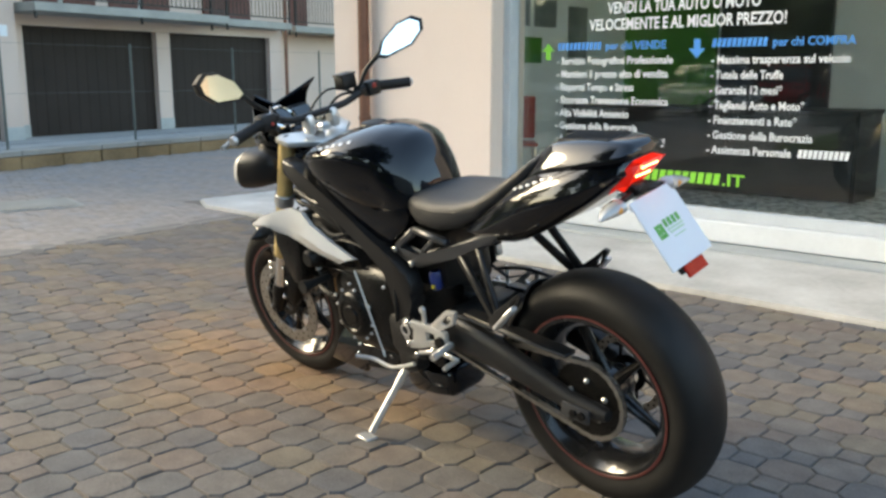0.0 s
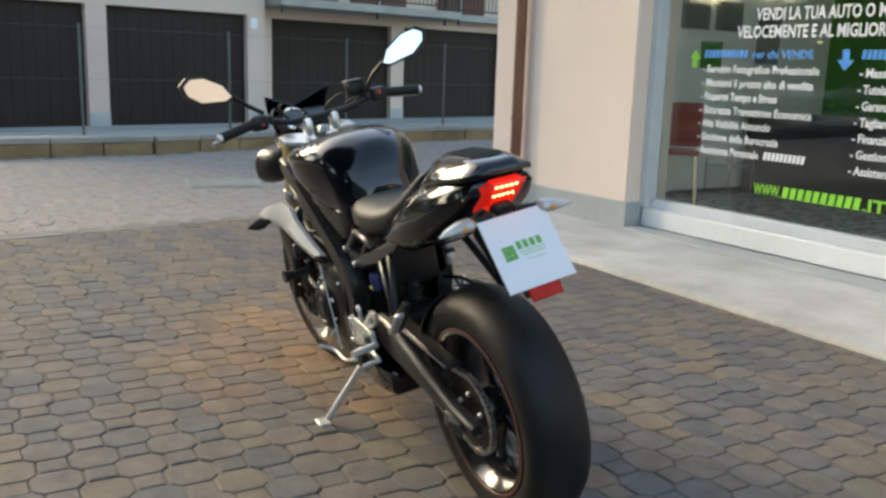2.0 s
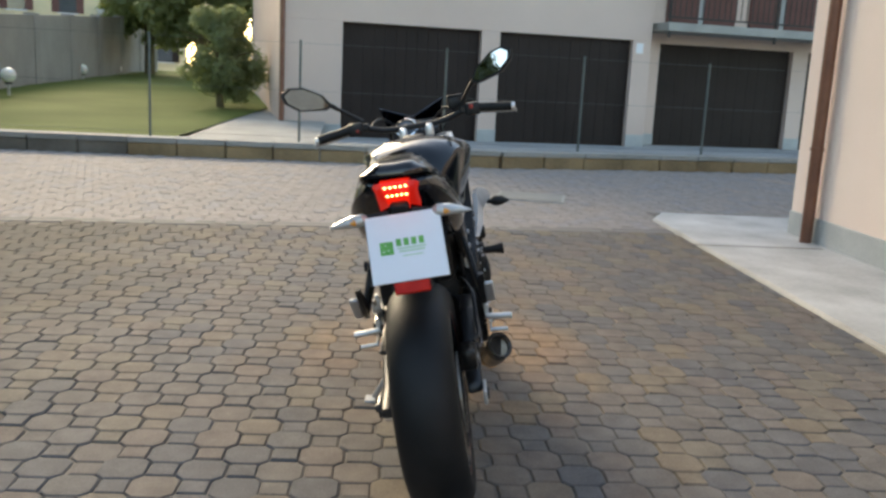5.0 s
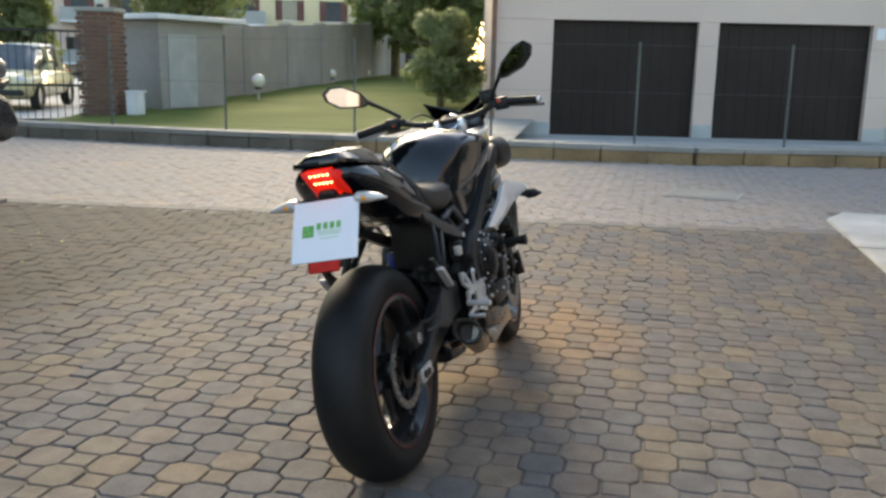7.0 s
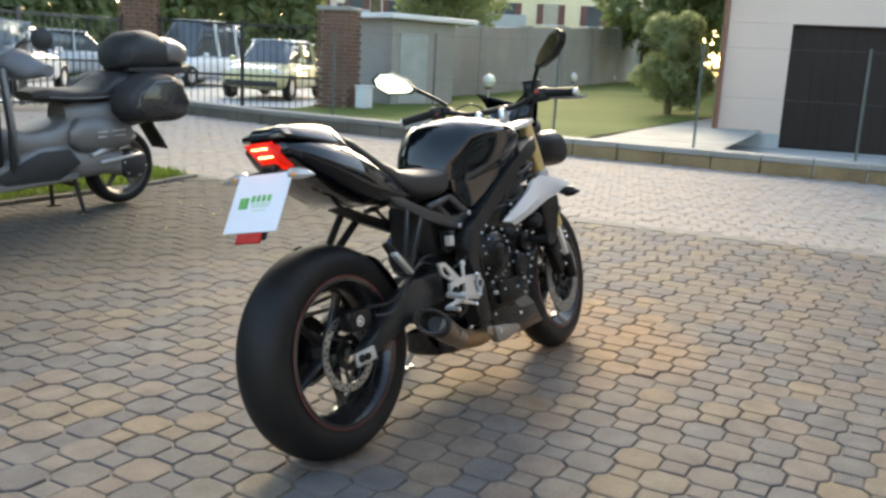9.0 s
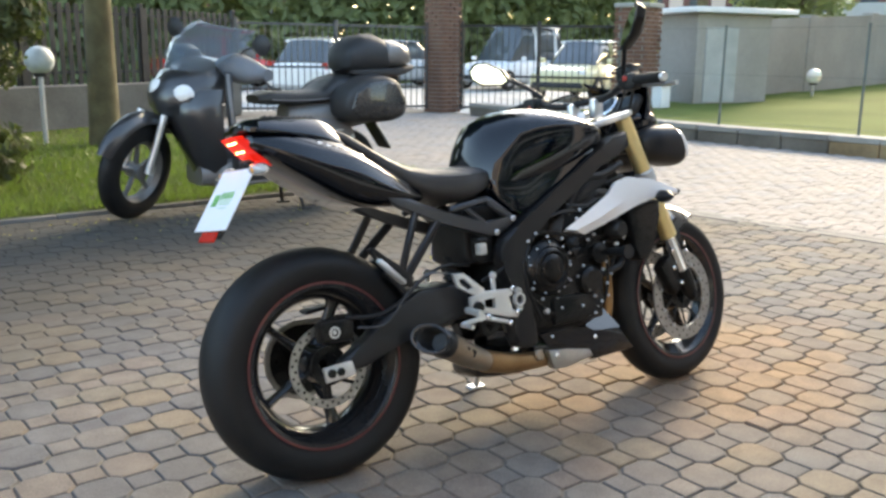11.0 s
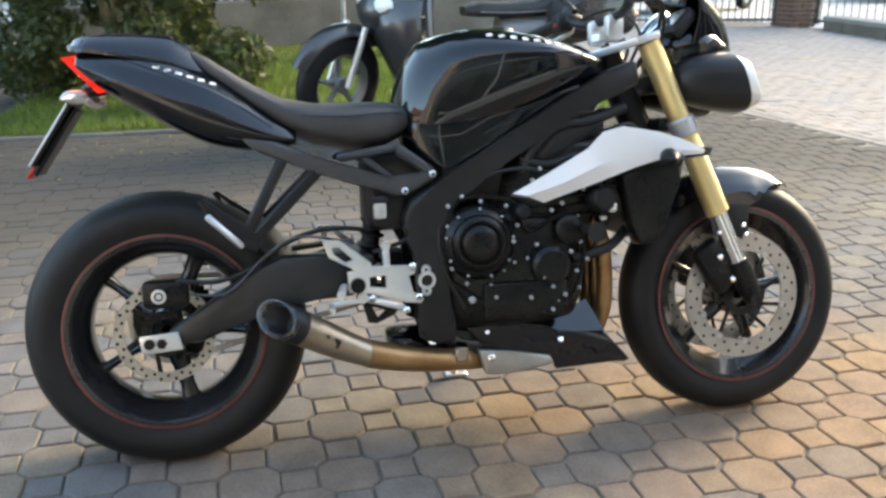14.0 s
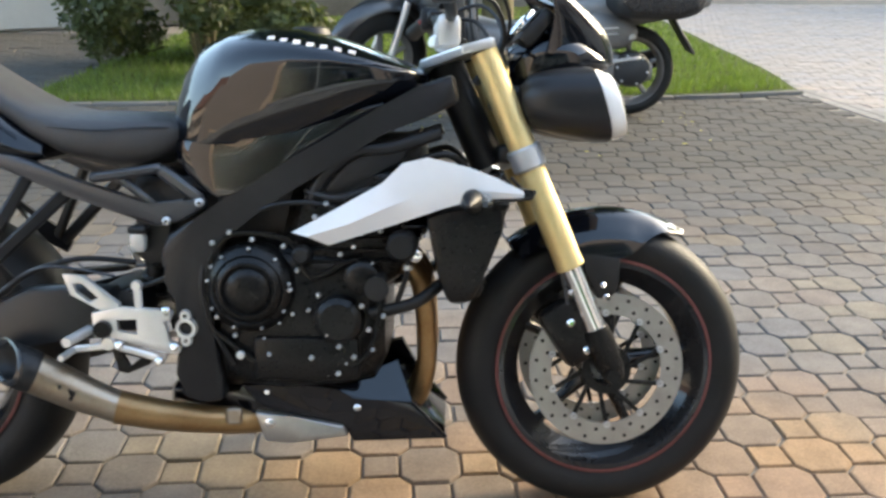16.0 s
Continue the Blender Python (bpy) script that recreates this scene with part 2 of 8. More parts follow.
M_BRICK = grainy("brick_pillar", (0.13, 0.065, 0.045), (0.21, 0.115, 0.08), 3.0, (0.8, 0.9), bump=0.6, bscale=50)
M_GREYWALL = grainy("grey_garden_wall", (0.26, 0.245, 0.22), (0.36, 0.34, 0.31), 0.7, (0.85, 0.95), bump=0.4, bscale=20)
M_STONEWALL = grainy("old_stone_wall", (0.085, 0.08, 0.072), (0.17, 0.162, 0.148), 1.8, (0.85, 0.95), bump=0.8, bscale=14)
M_CREAM = grainy("cream_facade", (0.62, 0.53, 0.33), (0.72, 0.62, 0.40), 0.3, (0.85, 0.9))
M_WHITEP = grainy("white_panel", (0.66, 0.67, 0.68), (0.76, 0.77, 0.78), 1.0, (0.5, 0.6))
M_ROOF = grainy("roof_tile", (0.22, 0.10, 0.06), (0.33, 0.17, 0.11), 2.0, (0.8, 0.9))
M_GLASS = clear_glass("shop_glass", (0.94, 0.965, 0.95), 1.3)
M_GLOBE, _n, _k, _p = material("opal_globe")
_p.inputs["Base Color"].default_value = (0.82, 0.80, 0.74, 1)
_p.inputs["Roughness"].default_value = 0.25
_p.inputs["Subsurface Weight"].default_value = 0.3
M_GLOBE_GREY = grainy("weathered_globe", (0.50, 0.51, 0.49), (0.64, 0.65, 0.63), 14, (0.3, 0.5))
# inside the shop
M_SHOPFLOOR = grainy("shop_floor", (0.50, 0.50, 0.48), (0.60, 0.59, 0.57), 1.0, (0.2, 0.35))
M_SHOPWALL = grainy("shop_wall", (0.33, 0.33, 0.31), (0.40, 0.40, 0.38), 0.8, (0.8, 0.9))
M_INSIDE = grainy("shop_inside_paint", (0.78, 0.79, 0.76), (0.86, 0.86, 0.84), 0.8, (0.8, 0.9))
M_SHOPGREEN = grainy("green_panel", (0.05, 0.20, 0.02), (0.07, 0.26, 0.03), 1.0, (0.5, 0.6))
M_SHOPDARK = grainy("dark_furniture", (0.02, 0.02, 0.021), (0.045, 0.045, 0.047), 3.0, (0.35, 0.5))
M_POSTER = grainy("poster_print", (0.10, 0.11, 0.12), (0.30, 0.31, 0.30), 3.0, (0.3, 0.4))
M_RED = grainy("red_plastic", (0.34, 0.03, 0.02), (0.44, 0.05, 0.03), 3.0, (0.35, 0.5))
M_TXT_WHITE = grainy("white_vinyl", (0.78, 0.79, 0.79), (0.86, 0.86, 0.86), 3.0, (0.5, 0.6))
M_TXT_BLUE = grainy("blue_vinyl", (0.05, 0.26, 0.66), (0.07, 0.31, 0.74), 3.0, (0.5, 0.6))
M_TXT_GREEN = grainy("green_vinyl", (0.22, 0.60, 0.04), (0.26, 0.66, 0.06), 3.0, (0.5, 0.6))
M_FABRIC = grainy("apron_fabric", (0.13, 0.145, 0.165), (0.19, 0.205, 0.225), 5.0, (0.6, 0.75), bump=0.4, bscale=20)
# motorcycle and vehicles
M_GLOSS = grainy("gloss_black_paint", (0.002, 0.0026, 0.0045), (0.003, 0.0038, 0.0065), 2.0, (0.16, 0.22), coat=1.0, fine=300, spec=0.05)
M_GLOSS.node_tree.nodes["Principled BSDF"].inputs["Coat IOR"].default_value = 1.52
M_SATIN = grainy("satin_black", (0.0065, 0.0065, 0.007), (0.012, 0.012, 0.0125), 9.0, (0.40, 0.55), bump=0.08, bscale=400, spec=0.35)
M_FRAME = grainy("frame_black", (0.0105, 0.0105, 0.0112), (0.017, 0.017, 0.0182), 7.0, (0.30, 0.42), coat=0.06, spec=0.26)
M_SUBFRAME = grainy("cast_grey_frame", (0.062, 0.065, 0.072), (0.076, 0.079, 0.087), 7.0, (0.28, 0.34), metal=0.5)
M_SWING = grainy("swingarm_graphite", (0.010, 0.0105, 0.0115), (0.017, 0.0175, 0.0188), 8.0, (0.28, 0.40), bump=0.05, bscale=300, spec=0.45)
M_ENGINE = grainy("engine_black", (0.0045, 0.0044, 0.0043), (0.0095, 0.009, 0.0085), 12.0, (0.22, 0.36), bump=0.025, bscale=260, spec=0.24)
M_RUBBER = grainy("tyre_rubber", (0.0065, 0.0067, 0.007), (0.0145, 0.0143, 0.014), 9.0, (0.46, 0.64), bump=0.15, bscale=220, spec=0.27)
M_SEAT = grainy("seat_vinyl", (0.026, 0.026, 0.0268), (0.040, 0.040, 0.0412), 8.0, (0.40, 0.55), bump=0.35, bscale=420)
M_WHITE = grainy("white_paint", (0.66, 0.655, 0.65), (0.71, 0.705, 0.70), 3.0, (0.2, 0.3), coat=0.8)
M_GOLD = grainy("gold_anodised", (0.66, 0.50, 0.22), (0.76, 0.60, 0.29), 9.0, (0.32, 0.45), metal=0.55)
M_SILVER = grainy("machined_alloy", (0.60, 0.60, 0.59), (0.70, 0.70, 0.69), 16.0, (0.24, 0.38), metal=0.65)
M_CHROME = grainy("chrome", (0.80, 0.80, 0.80), (0.86, 0.86, 0.86), 10.0, (0.05, 0.12), metal=1.0)
M_STEEL = grainy("disc_steel", (0.33, 0.315, 0.29), (0.44, 0.425, 0.395), 20.0, (0.28, 0.4), metal=0.85)
M_TI = grainy("heat_tinted_steel", (0.27, 0.205, 0.14), (0.41, 0.35, 0.28), 7.0, (0.26, 0.4), metal=0.8)
M_HEADER = grainy("browned_header", (0.26, 0.145, 0.06), (0.42, 0.27, 0.13), 9.0, (0.3, 0.45), metal=0.75)
M_CARBON = grainy("carbon_cap", (0.008, 0.008, 0.008), (0.02, 0.02, 0.02), 60.0, (0.4, 0.55), coat=0.05, spec=0.3)
M_RIM = grainy("rim_black", (0.010, 0.010, 0.011), (0.02, 0.02, 0.021), 8.0, (0.14, 0.24), coat=0.4, spec=0.3)
M_STRIPE = grainy("red_pinstripe", (0.085, 0.021, 0.019), (0.125, 0.031, 0.028), 8.0, (0.35, 0.45))
M_LEDRED = glowing("red_lamp", (1.0, 0.022, 0.009), 0.21)
M_LED = glowing("led", (1.0, 0.30, 0.12), 4.5)
M_REFLECTOR = grainy("red_reflector", (0.40, 0.012, 0.006), (0.50, 0.020, 0.010), 40.0, (0.2, 0.3), coat=0.05, spec=0.2)
M_DULLRED = glowing("red_side_lens", (1.0, 0.02, 0.012), 0.10, (0.30, 0.014, 0.01))
M_AMBER = grainy("amber_bulb", (0.65, 0.25, 0.04), (0.75, 0.32, 0.06), 9.0, (0.2, 0.3), coat=0.5)
M_CLEARLENS = grainy("clear_lens", (0.72, 0.71, 0.68), (0.84, 0.83, 0.80), 30.0, (0.10, 0.18), coat=0.8)
M_INDLENS = grainy("indicator_lens", (0.40, 0.39, 0.37), (0.55, 0.54, 0.51), 30.0, (0.08, 0.16), metal=0.25, coat=0.8)
M_PLATE = grainy("white_card", (0.74, 0.76, 0.79), (0.80, 0.82, 0.85), 2.0, (0.4, 0.5))
M_PRINT_GREEN = grainy("print_green", (0.10, 0.36, 0.07), (0.16, 0.46, 0.11), 20.0, (0.5, 0.6))
M_PRINT_PALE = grainy("print_pale", (0.46, 0.62, 0.44), (0.54, 0.68, 0.52), 20.0, (0.5, 0.6))
M_BLUE = grainy("blue_spring", (0.012, 0.025, 0.13), (0.02, 0.04, 0.2), 9.0, (0.3, 0.4))
M_YELLOW = grainy("yellow_tag", (0.45, 0.42, 0.03), (0.55, 0.5, 0.05), 9.0, (0.4, 0.5))
M_MIRROR, _n, _k, _p = material("mirror_glass")
_p.inputs["Base Color"].default_value = (0.86, 0.87, 0.87, 1)
_p.inputs["Metallic"].default_value, _p.inputs["Roughness"].default_value = 1.0, 0.02
M_SCOOT = grainy("scooter_charcoal", (0.022, 0.022, 0.024), (0.034, 0.033, 0.034), 3.0, (0.26, 0.36), coat=0.6)
M_SCOOT_GLOSS = grainy("scooter_gloss", (0.012, 0.012, 0.013), (0.02, 0.02, 0.021), 6.0, (0.22, 0.32), coat=0.6)
M_SCOOT_GREY = grainy("scooter_grey", (0.15, 0.145, 0.142), (0.215, 0.208, 0.202), 3.0, (0.34, 0.48), metal=0.3)
M_SCOOT_BLACK = grainy("scooter_plastic", (0.017, 0.017, 0.018), (0.03, 0.03, 0.031), 6.0, (0.5, 0.65))
M_SCREEN, _n, _k, _p = material("clear_screen")
_p.inputs["Base Color"].default_value = (0.55, 0.62, 0.68, 1)
_p.inputs["Roughness"].default_value, _p.inputs["Transmission Weight"].default_value, _p.inputs["IOR"].default_value = 0.08, 0.92, 1.15
M_CARCREAM = grainy("cream_car_paint", (0.56, 0.49, 0.24), (0.62, 0.55, 0.29), 1.0, (0.2, 0.3), coat=0.8)
M_CARRED = grainy("red_car_paint", (0.44, 0.022, 0.022), (0.52, 0.035, 0.03), 1.0, (0.2, 0.3), coat=0.8)
M_CARGREY = grainy("grey_car_paint", (0.34, 0.36, 0.38), (0.42, 0.44, 0.46), 1.0, (0.2, 0.3), coat=0.8)
M_CARGLASS = grainy("car_window", (0.05, 0.06, 0.07), (0.09, 0.10, 0.11), 1.0, (0.05, 0.1), coat=0.5)


# ---- building helpers ----
from mathutils.bvhtree import BVHTree

def finish(bm, sharp=38):
    bmesh.ops.recalc_face_normals(bm, faces=bm.faces[:])
    lim = radians(sharp)
    for f in bm.faces:
        f.smooth = True
    for e in bm.edges:
        if len(e.link_faces) == 2 and e.calc_face_angle(0) > lim:
            e.smooth = False


def mesh_of(name, bm, mat, sharp=38):
    finish(bm, sharp)
    me = bpy.data.meshes.new(name)
    bm.to_mesh(me)
    bm.free()
    me.materials.append(mat)
    return me


def part(name, bm, mat, parent, label="", sharp=38):
    ob = new(name, mesh_of(name, bm, mat, sharp))
    ob.parent = parent
    return tagged(ob, label)


def solid(name, bm, mat, label, category="", kind="", group="", sharp=38):
    return tagged(new(name, mesh_of(name, bm, mat, sharp)), label, category, group, kind)


def thing(name, label, category, m=None, group="", kind=""):
    ob = new(name)
    ob.empty_display_size = 0.1
    if m is not None:
        ob.matrix_basis = m
    return tagged(ob, label, category, group, kind)


def B():
    return bmesh.new()


def box(bm, c, s, bevel=0.0, m=None, seg=1):
    """A box of size s about c, with rounded edges."""
    r = bmesh.ops.create_cube(bm, size=1.0)["verts"]
    for v in r:
        v.co = Vector((v.co.x * s[0] + c[0], v.co.y * s[1] + c[1], v.co.z * s[2] + c[2]))
    if bevel:
        es = list({e for v in r for e in v.link_edges})
        out = bmesh.ops.bevel(bm, geom=es, offset=bevel, segments=seg, affect="EDGES", profile=0.5)
        r = list({v for f in out["faces"] for v in f.verts} | {v for v in r if v.is_valid})
    if m is not None:
        bmesh.ops.transform(bm, matrix=m, verts=r)
    return bm


def loft(bm, rings, caps=True, closed=True):
    """Skin over rings of points, each with the same count."""
    vs = [[bm.verts.new(p) for p in ring] for ring in rings]
    n = len(vs[0])
    for a, b in zip(vs, vs[1:]):
        for i in range(n if closed else n - 1):
            j = (i + 1) % n
            bm.faces.new((a[i], a[j], b[j], b[i]))
    if caps and closed:
        bm.faces.new(vs[0][::-1])
        bm.faces.new(vs[-1])
    return bm


def tube(bm, pts, r, sides=10, caps=True, flat=1.0):
    """A round bar along points; r a radius or one for each point."""
    pts = [Vector(p) for p in pts]
    rs = r if isinstance(r, (list, tuple)) else [r] * len(pts)
    rings, up = [], None
    for i, p in enumerate(pts):
        d = (pts[min(i + 1, len(pts) - 1)] - pts[max(i - 1, 0)]).normalized()
        if up is None:
            up = Vector((0, 0, 1)) if abs(d.z) < 0.9 else Vector((0, 1, 0))
        side = d.cross(up).normalized()
        up = side.cross(d).normalized()
        rings.append([p + (side * math.cos(a) * flat + up * math.sin(a)) * rs[i] for a in [2 * math.pi * k / sides for k in range(sides)]])
    return loft(bm, rings, caps)


def smooth_path(pts, n=6):
    """Points on a soft curve through pts."""
    pts = [Vector(p) for p in pts]
    out = []
    for i in range(len(pts) - 1):
        a, b, c, d = pts[max(i - 1, 0)], pts[i], pts[i + 1], pts[min(i + 2, len(pts) - 1)]
        for k in range(n):
            t = k / n
            out.append(0.5 * (2 * b + (c - a) * t + (2 * a - 5 * b + 4 * c - d) * t * t + (3 * b - a - 3 * c + d) * t ** 3))
    return out + [pts[-1]]


def lathe(bm, prof, c, axis="y", segs=48, close=False):
    """Turns a profile of (radius, along) about an axis through c."""
    c = Vector(c)
    rings = []
    for k in range(segs):
        a = 2 * math.pi * k / segs
        ca, sa = math.cos(a), math.sin(a)
        ring = []
        for r, h in prof:
            ring.append(c + (Vector((r * ca, h, r * sa)) if axis == "y" else Vector((r * ca, r * sa, h)) if axis == "z" else Vector((h, r * ca, r * sa))))
        rings.append([bm.verts.new(p) for p in ring])
    n = len(prof)
    for i in range(segs):
        a, b = rings[i], rings[(i + 1) % segs]
        for j in range(n if close else n - 1):
            q = (j + 1) % n
            bm.faces.new((a[j], a[q], b[q], b[j]))
    if not close:
        for j, rev in ((0, False), (n - 1, True)):
            if prof[j][0] > 1e-5:
                loop = [r[j] for r in rings]
                bm.faces.new(loop[::-1] if rev else loop)
    bmesh.ops.remove_doubles(bm, verts=bm.verts[:], dist=1e-5)
    return bm


def prism(bm, pts, y0, y1, bevel=0.0, inset=1.0):
    """An (x, z) outline pushed from y0 to y1, its y1 face scaled by inset, edges rounded."""
    cx, cz = sum(p[0] for p in pts) / len(pts), sum(p[1] for p in pts) / len(pts)
    a = [bm.verts.new((x, y0, z)) for x, z in pts]
    b = [bm.verts.new((cx + (x - cx) * inset, y1, cz + (z - cz) * inset)) for x, z in pts]
    fs = [bm.faces.new(a), bm.faces.new(b[::-1])]
    n = len(pts)
    for i in range(n):
        j = (i + 1) % n
        fs.append(bm.faces.new((a[j], a[i], b[i], b[j])))
    if bevel:
        es = list({e for f in fs for e in f.edges})
        bmesh.ops.bevel(bm, geom=es, offset=bevel, segments=2, affect="EDGES", profile=0.5)
    return bm


def pierced(bm, outline, holes, y0, y1, bevel=0.003):
    """A plate of an (x, z) outline with holes through it, from y0 to y1."""
    es = []
    for loop_ in [outline] + list(holes):
        vs = [bm.verts.new((x, y0, z)) for x, z in loop_]
        es += [bm.edges.new((vs[i], vs[(i + 1) % len(vs)])) for i in range(len(vs))]
    fs = bmesh.ops.triangle_fill(bm, use_beauty=True, use_dissolve=False, edges=es)["geom"]
    fs = [f for f in fs if isinstance(f, bmesh.types.BMFace)]
    ext_ = bmesh.ops.extrude_face_region(bm, geom=fs)
    top = [g for g in ext_["geom"] if isinstance(g, bmesh.types.BMVert)]
    for v in top:
        v.co.y = y1
    rim_ = [e for e in bm.edges if e.verts[0] in top and e.verts[1] in top and len(e.link_faces) == 2 and e.calc_face_angle(0) > 1.0]
    if bevel:
        bmesh.ops.bevel(bm, geom=rim_, offset=bevel, segments=2, affect="EDGES", profile=0.5)
    return bm


def oval(x, zt, zb, hw, n=20, e=2.5, yc=0.0, tilt=0.0):
    """A rounded ring across the bike at x, from zb to zt, of half width hw."""
    zc, hz, out = (zt + zb) / 2, (zt - zb) / 2, []
    for k in range(n):
        a = 2 * math.pi * k / n
        c, s = math.cos(a), math.sin(a)
        y = math.copysign(abs(c) ** (2 / e), c) * hw
        z = math.copysign(abs(s) ** (2 / e), s) * hz
        out.append(Vector((x + tilt * z, yc + y, zc + z)))
    return out


def put(bm, m):
    bmesh.ops.transform(bm, matrix=m, verts=bm.verts[:])
    return bm


def at(x, y, z, rz=0, rx=0, ry=0):
    return pose(x, y, z, rx, ry, rz)


def bar(bm, p, q, w, h, bevel=0.003):
    """A straight bar of section w by h from p to q."""
    p, q = Vector(p), Vector(q)
    d = q - p
    m = Matrix.Translation((p + q) / 2) @ d.to_track_quat("X", "Z").to_matrix().to_4x4()
    return box(bm, (0, 0, 0), (d.length, w, h), bevel, m)


def letters(text, size, m, mat, parent, name="lettering", depth=0.0008, align="LEFT", width=None):
    """Words as thin solid letters of the built-in face, in the xy plane of m."""
    cu = bpy.data.curves.new(name, "FONT")
    cu.body, cu.size, cu.extrude, cu.align_x, cu.resolution_u, cu.offset = text, size, depth, align, 2, size * 0.02
    ob = bpy.data.objects.new(name, cu)
    dg = bpy.context.evaluated_depsgraph_get()
    scene.collection.objects.link(ob)
    dg.update()
    me = bpy.data.meshes.new_from_object(ob.evaluated_get(dg))
    scene.collection.objects.unlink(ob)
    bpy.data.objects.remove(ob)
    if width:
        w = max(v.co.x for v in me.vertices) - min(v.co.x for v in me.vertices)
        for v in me.vertices:
            v.co.x *= width / w
    me.transform(m)
    me.materials.clear()
    me.materials.append(mat)
    o = new(name, me)
    o.parent = parent
    return o


# ---- ground ----
def sheet(name, pts, z, mat, label, thick=0.0, cuts=0, kind="structure", rise=None, category="ground"):
    bm = B()
    vs = [bm.verts.new((x, y, z)) for x, y in pts]
    bm.faces.new(vs)
    if thick:
        ext = bmesh.ops.extrude_face_region(bm, geom=bm.faces[:])
        for v in [g for g in ext["geom"] if isinstance(g, bmesh.types.BMVert)]:
            v.co.z -= thick
    if rise:
        for v in bm.verts:
            v.co.z += rise(v.co.x, v.co.y)
    return solid(name, bm, mat, label, category, kind)


sheet("ground", [(-300, -300), (300, -300), (300, 300), (-300, 300)], -0.14, M_EARTH, "flat bare earth and turf out to the horizon")
KERB = [(12.4, -12.0), (11.1, -5.0), (10.25, -2.2), (9.6, -0.5), (9.1, 3.0), (8.75, 6.0), (8.7, 9.0), (8.9, 11.4)]
pavement = sheet("pavement", [(-9, -12)] + KERB + [(8.9, 14.0), (-9, 14.0)], -0.006, M_JOINT, "dark sanded joints under octagonal concrete paving", category="paving")
court = sheet("court", [(p[0] + 0.3, p[1]) for p in KERB[:6]] + [(9.0, 5.2), (26, 6.2), (26, -12)], -0.05, M_COURT, "pale concrete forecourt before the garages", category="forecourt")


def lawn_z(x, y):
    return max(0.0, min(1.0, (x - 10) / 25)) * 0.55


def grid_sheet(name, poly, n, m_, f, mat, label, category):
    """A quad patch between four corners, n by m_ cells, lifted by f(x, y)."""
    bm = B()
    a, b, c, d = [Vector((*p, 0)) for p in poly]
    vs = []
    for i in range(n + 1):
        row = []
        for j in range(m_ + 1):
            p = a.lerp(b, i / n).lerp(d.lerp(c, i / n), j / m_)
            p.z = f(p.x, p.y)
            row.append(bm.verts.new(p))
        vs.append(row)
    for i in range(n):
        for j in range(m_):
            bm.faces.new((vs[i][j], vs[i + 1][j], vs[i + 1][j + 1], vs[i][j + 1]))
    return solid(name, bm, mat, label, category, "structure")


grid_sheet("lawn", [(8.95, 3.9), (45, 4.9), (45, 24), (9.1, 9.4)], 40, 24,
           lambda x, y: 0.16 + lawn_z(x, y) + 0.03 * noise.noise((x * 0.7, y * 0.7, 0)), M_LAWN, "sunlit mown lawn behind the kerb", "lawn")
grid_sheet("garden_path", [(9.3, 1.9), (26, 4.0), (26, 5.0), (9.2, 3.75)], 24, 4, lambda x, y: 0.15 + lawn_z(x, y) * 0.9, M_KERBTOP, "pale concrete garden path beside the garages", "path")
sheet("road", [(9.3, 9.6), (40, 18), (40, 60), (-20, 60), (-20, 14.0), (8.9, 14.0)], -0.02, M_COURT, "light grey asphalt road outside the gate", category="road")


# low kerb wall of tuff blocks with a coping, built block by block
def kerb_wall():
    wall = thing("kerb_wall", "low wall of ochre tuff blocks with a grey coping along the lane", "kerb", kind="structure")
    blocks = []
    for (x0, y0), (x1, y1) in zip(KERB, KERB[1:]):
        a, b = Vector((x0, y0, 0)), Vector((x1, y1, 0))
        n = max(1, round((b - a).length / 0.62))
        for i in range(n):
            blocks.append((a.lerp(b, i / n), a.lerp(b, (i + 1) / n)))
    for i, (p, q) in enumerate(blocks):
        d = (q - p)
        ang = math.degrees(math.atan2(d.y, d.x))
        c = (p + q) / 2
        w = 0.30 + 0.012 * math.sin(i * 2.3)
        bm = box(B(), (0, 0, 0.065), (d.length - 0.012, w, 0.17), 0.012, at(c.x, c.y, 0, ang))
        for v in bm.verts:
            v.co += noise.noise_vector(v.co * 3.1) * 0.012
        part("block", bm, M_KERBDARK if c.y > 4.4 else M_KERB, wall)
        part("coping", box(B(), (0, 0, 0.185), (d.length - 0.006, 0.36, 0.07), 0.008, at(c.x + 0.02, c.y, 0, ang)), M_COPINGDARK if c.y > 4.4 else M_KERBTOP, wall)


kerb_wall()


# ---- shop building ----
shop = thing("shop_building", "peach plastered shop building with a wide glazed front", "building", pose(3.29, -2.83, 0, 0, 0, 5.9), kind="structure")
part("wall", box(B(), (0.87, -0.275, 1.85), (1.70, 0.41, 3.7), 0.012), M_WALL, shop, "peach plastered pier")
part("wall", box(B(), (-3.60, -0.255, 3.4), (7.24, 0.37, 0.6), 0.01), M_WALL, shop)
part("wall", box(B(), (-6.01, -0.255, 1.55), (2.42, 0.37, 3.1), 0.01), M_WALL, shop)
part("window_sill", box(B(), (-3.96, -0.275, 0.112), (1.68, 0.13, 0.135), 0.008), M_SILL, shop)
part("wall", box(B(), (-7.02, -4.45, 1.85), (0.4, 8.0, 3.7), 0.01), M_WALL, shop)
part("wall", box(B(), (1.52, -4.5, 1.85), (0.4, 8.0, 3.7), 0.01), M_WALL, shop)
part("plinth", box(B(), (0.87, -0.271, 0.11), (1.716, 0.418, 0.22), 0.006), M_SKIRT, shop, "grey rendered plinth")
part("plinth", box(B(), (1.52, -4.5, 0.11), (0.416, 8.0, 0.22), 0.006), M_SKIRT, shop)
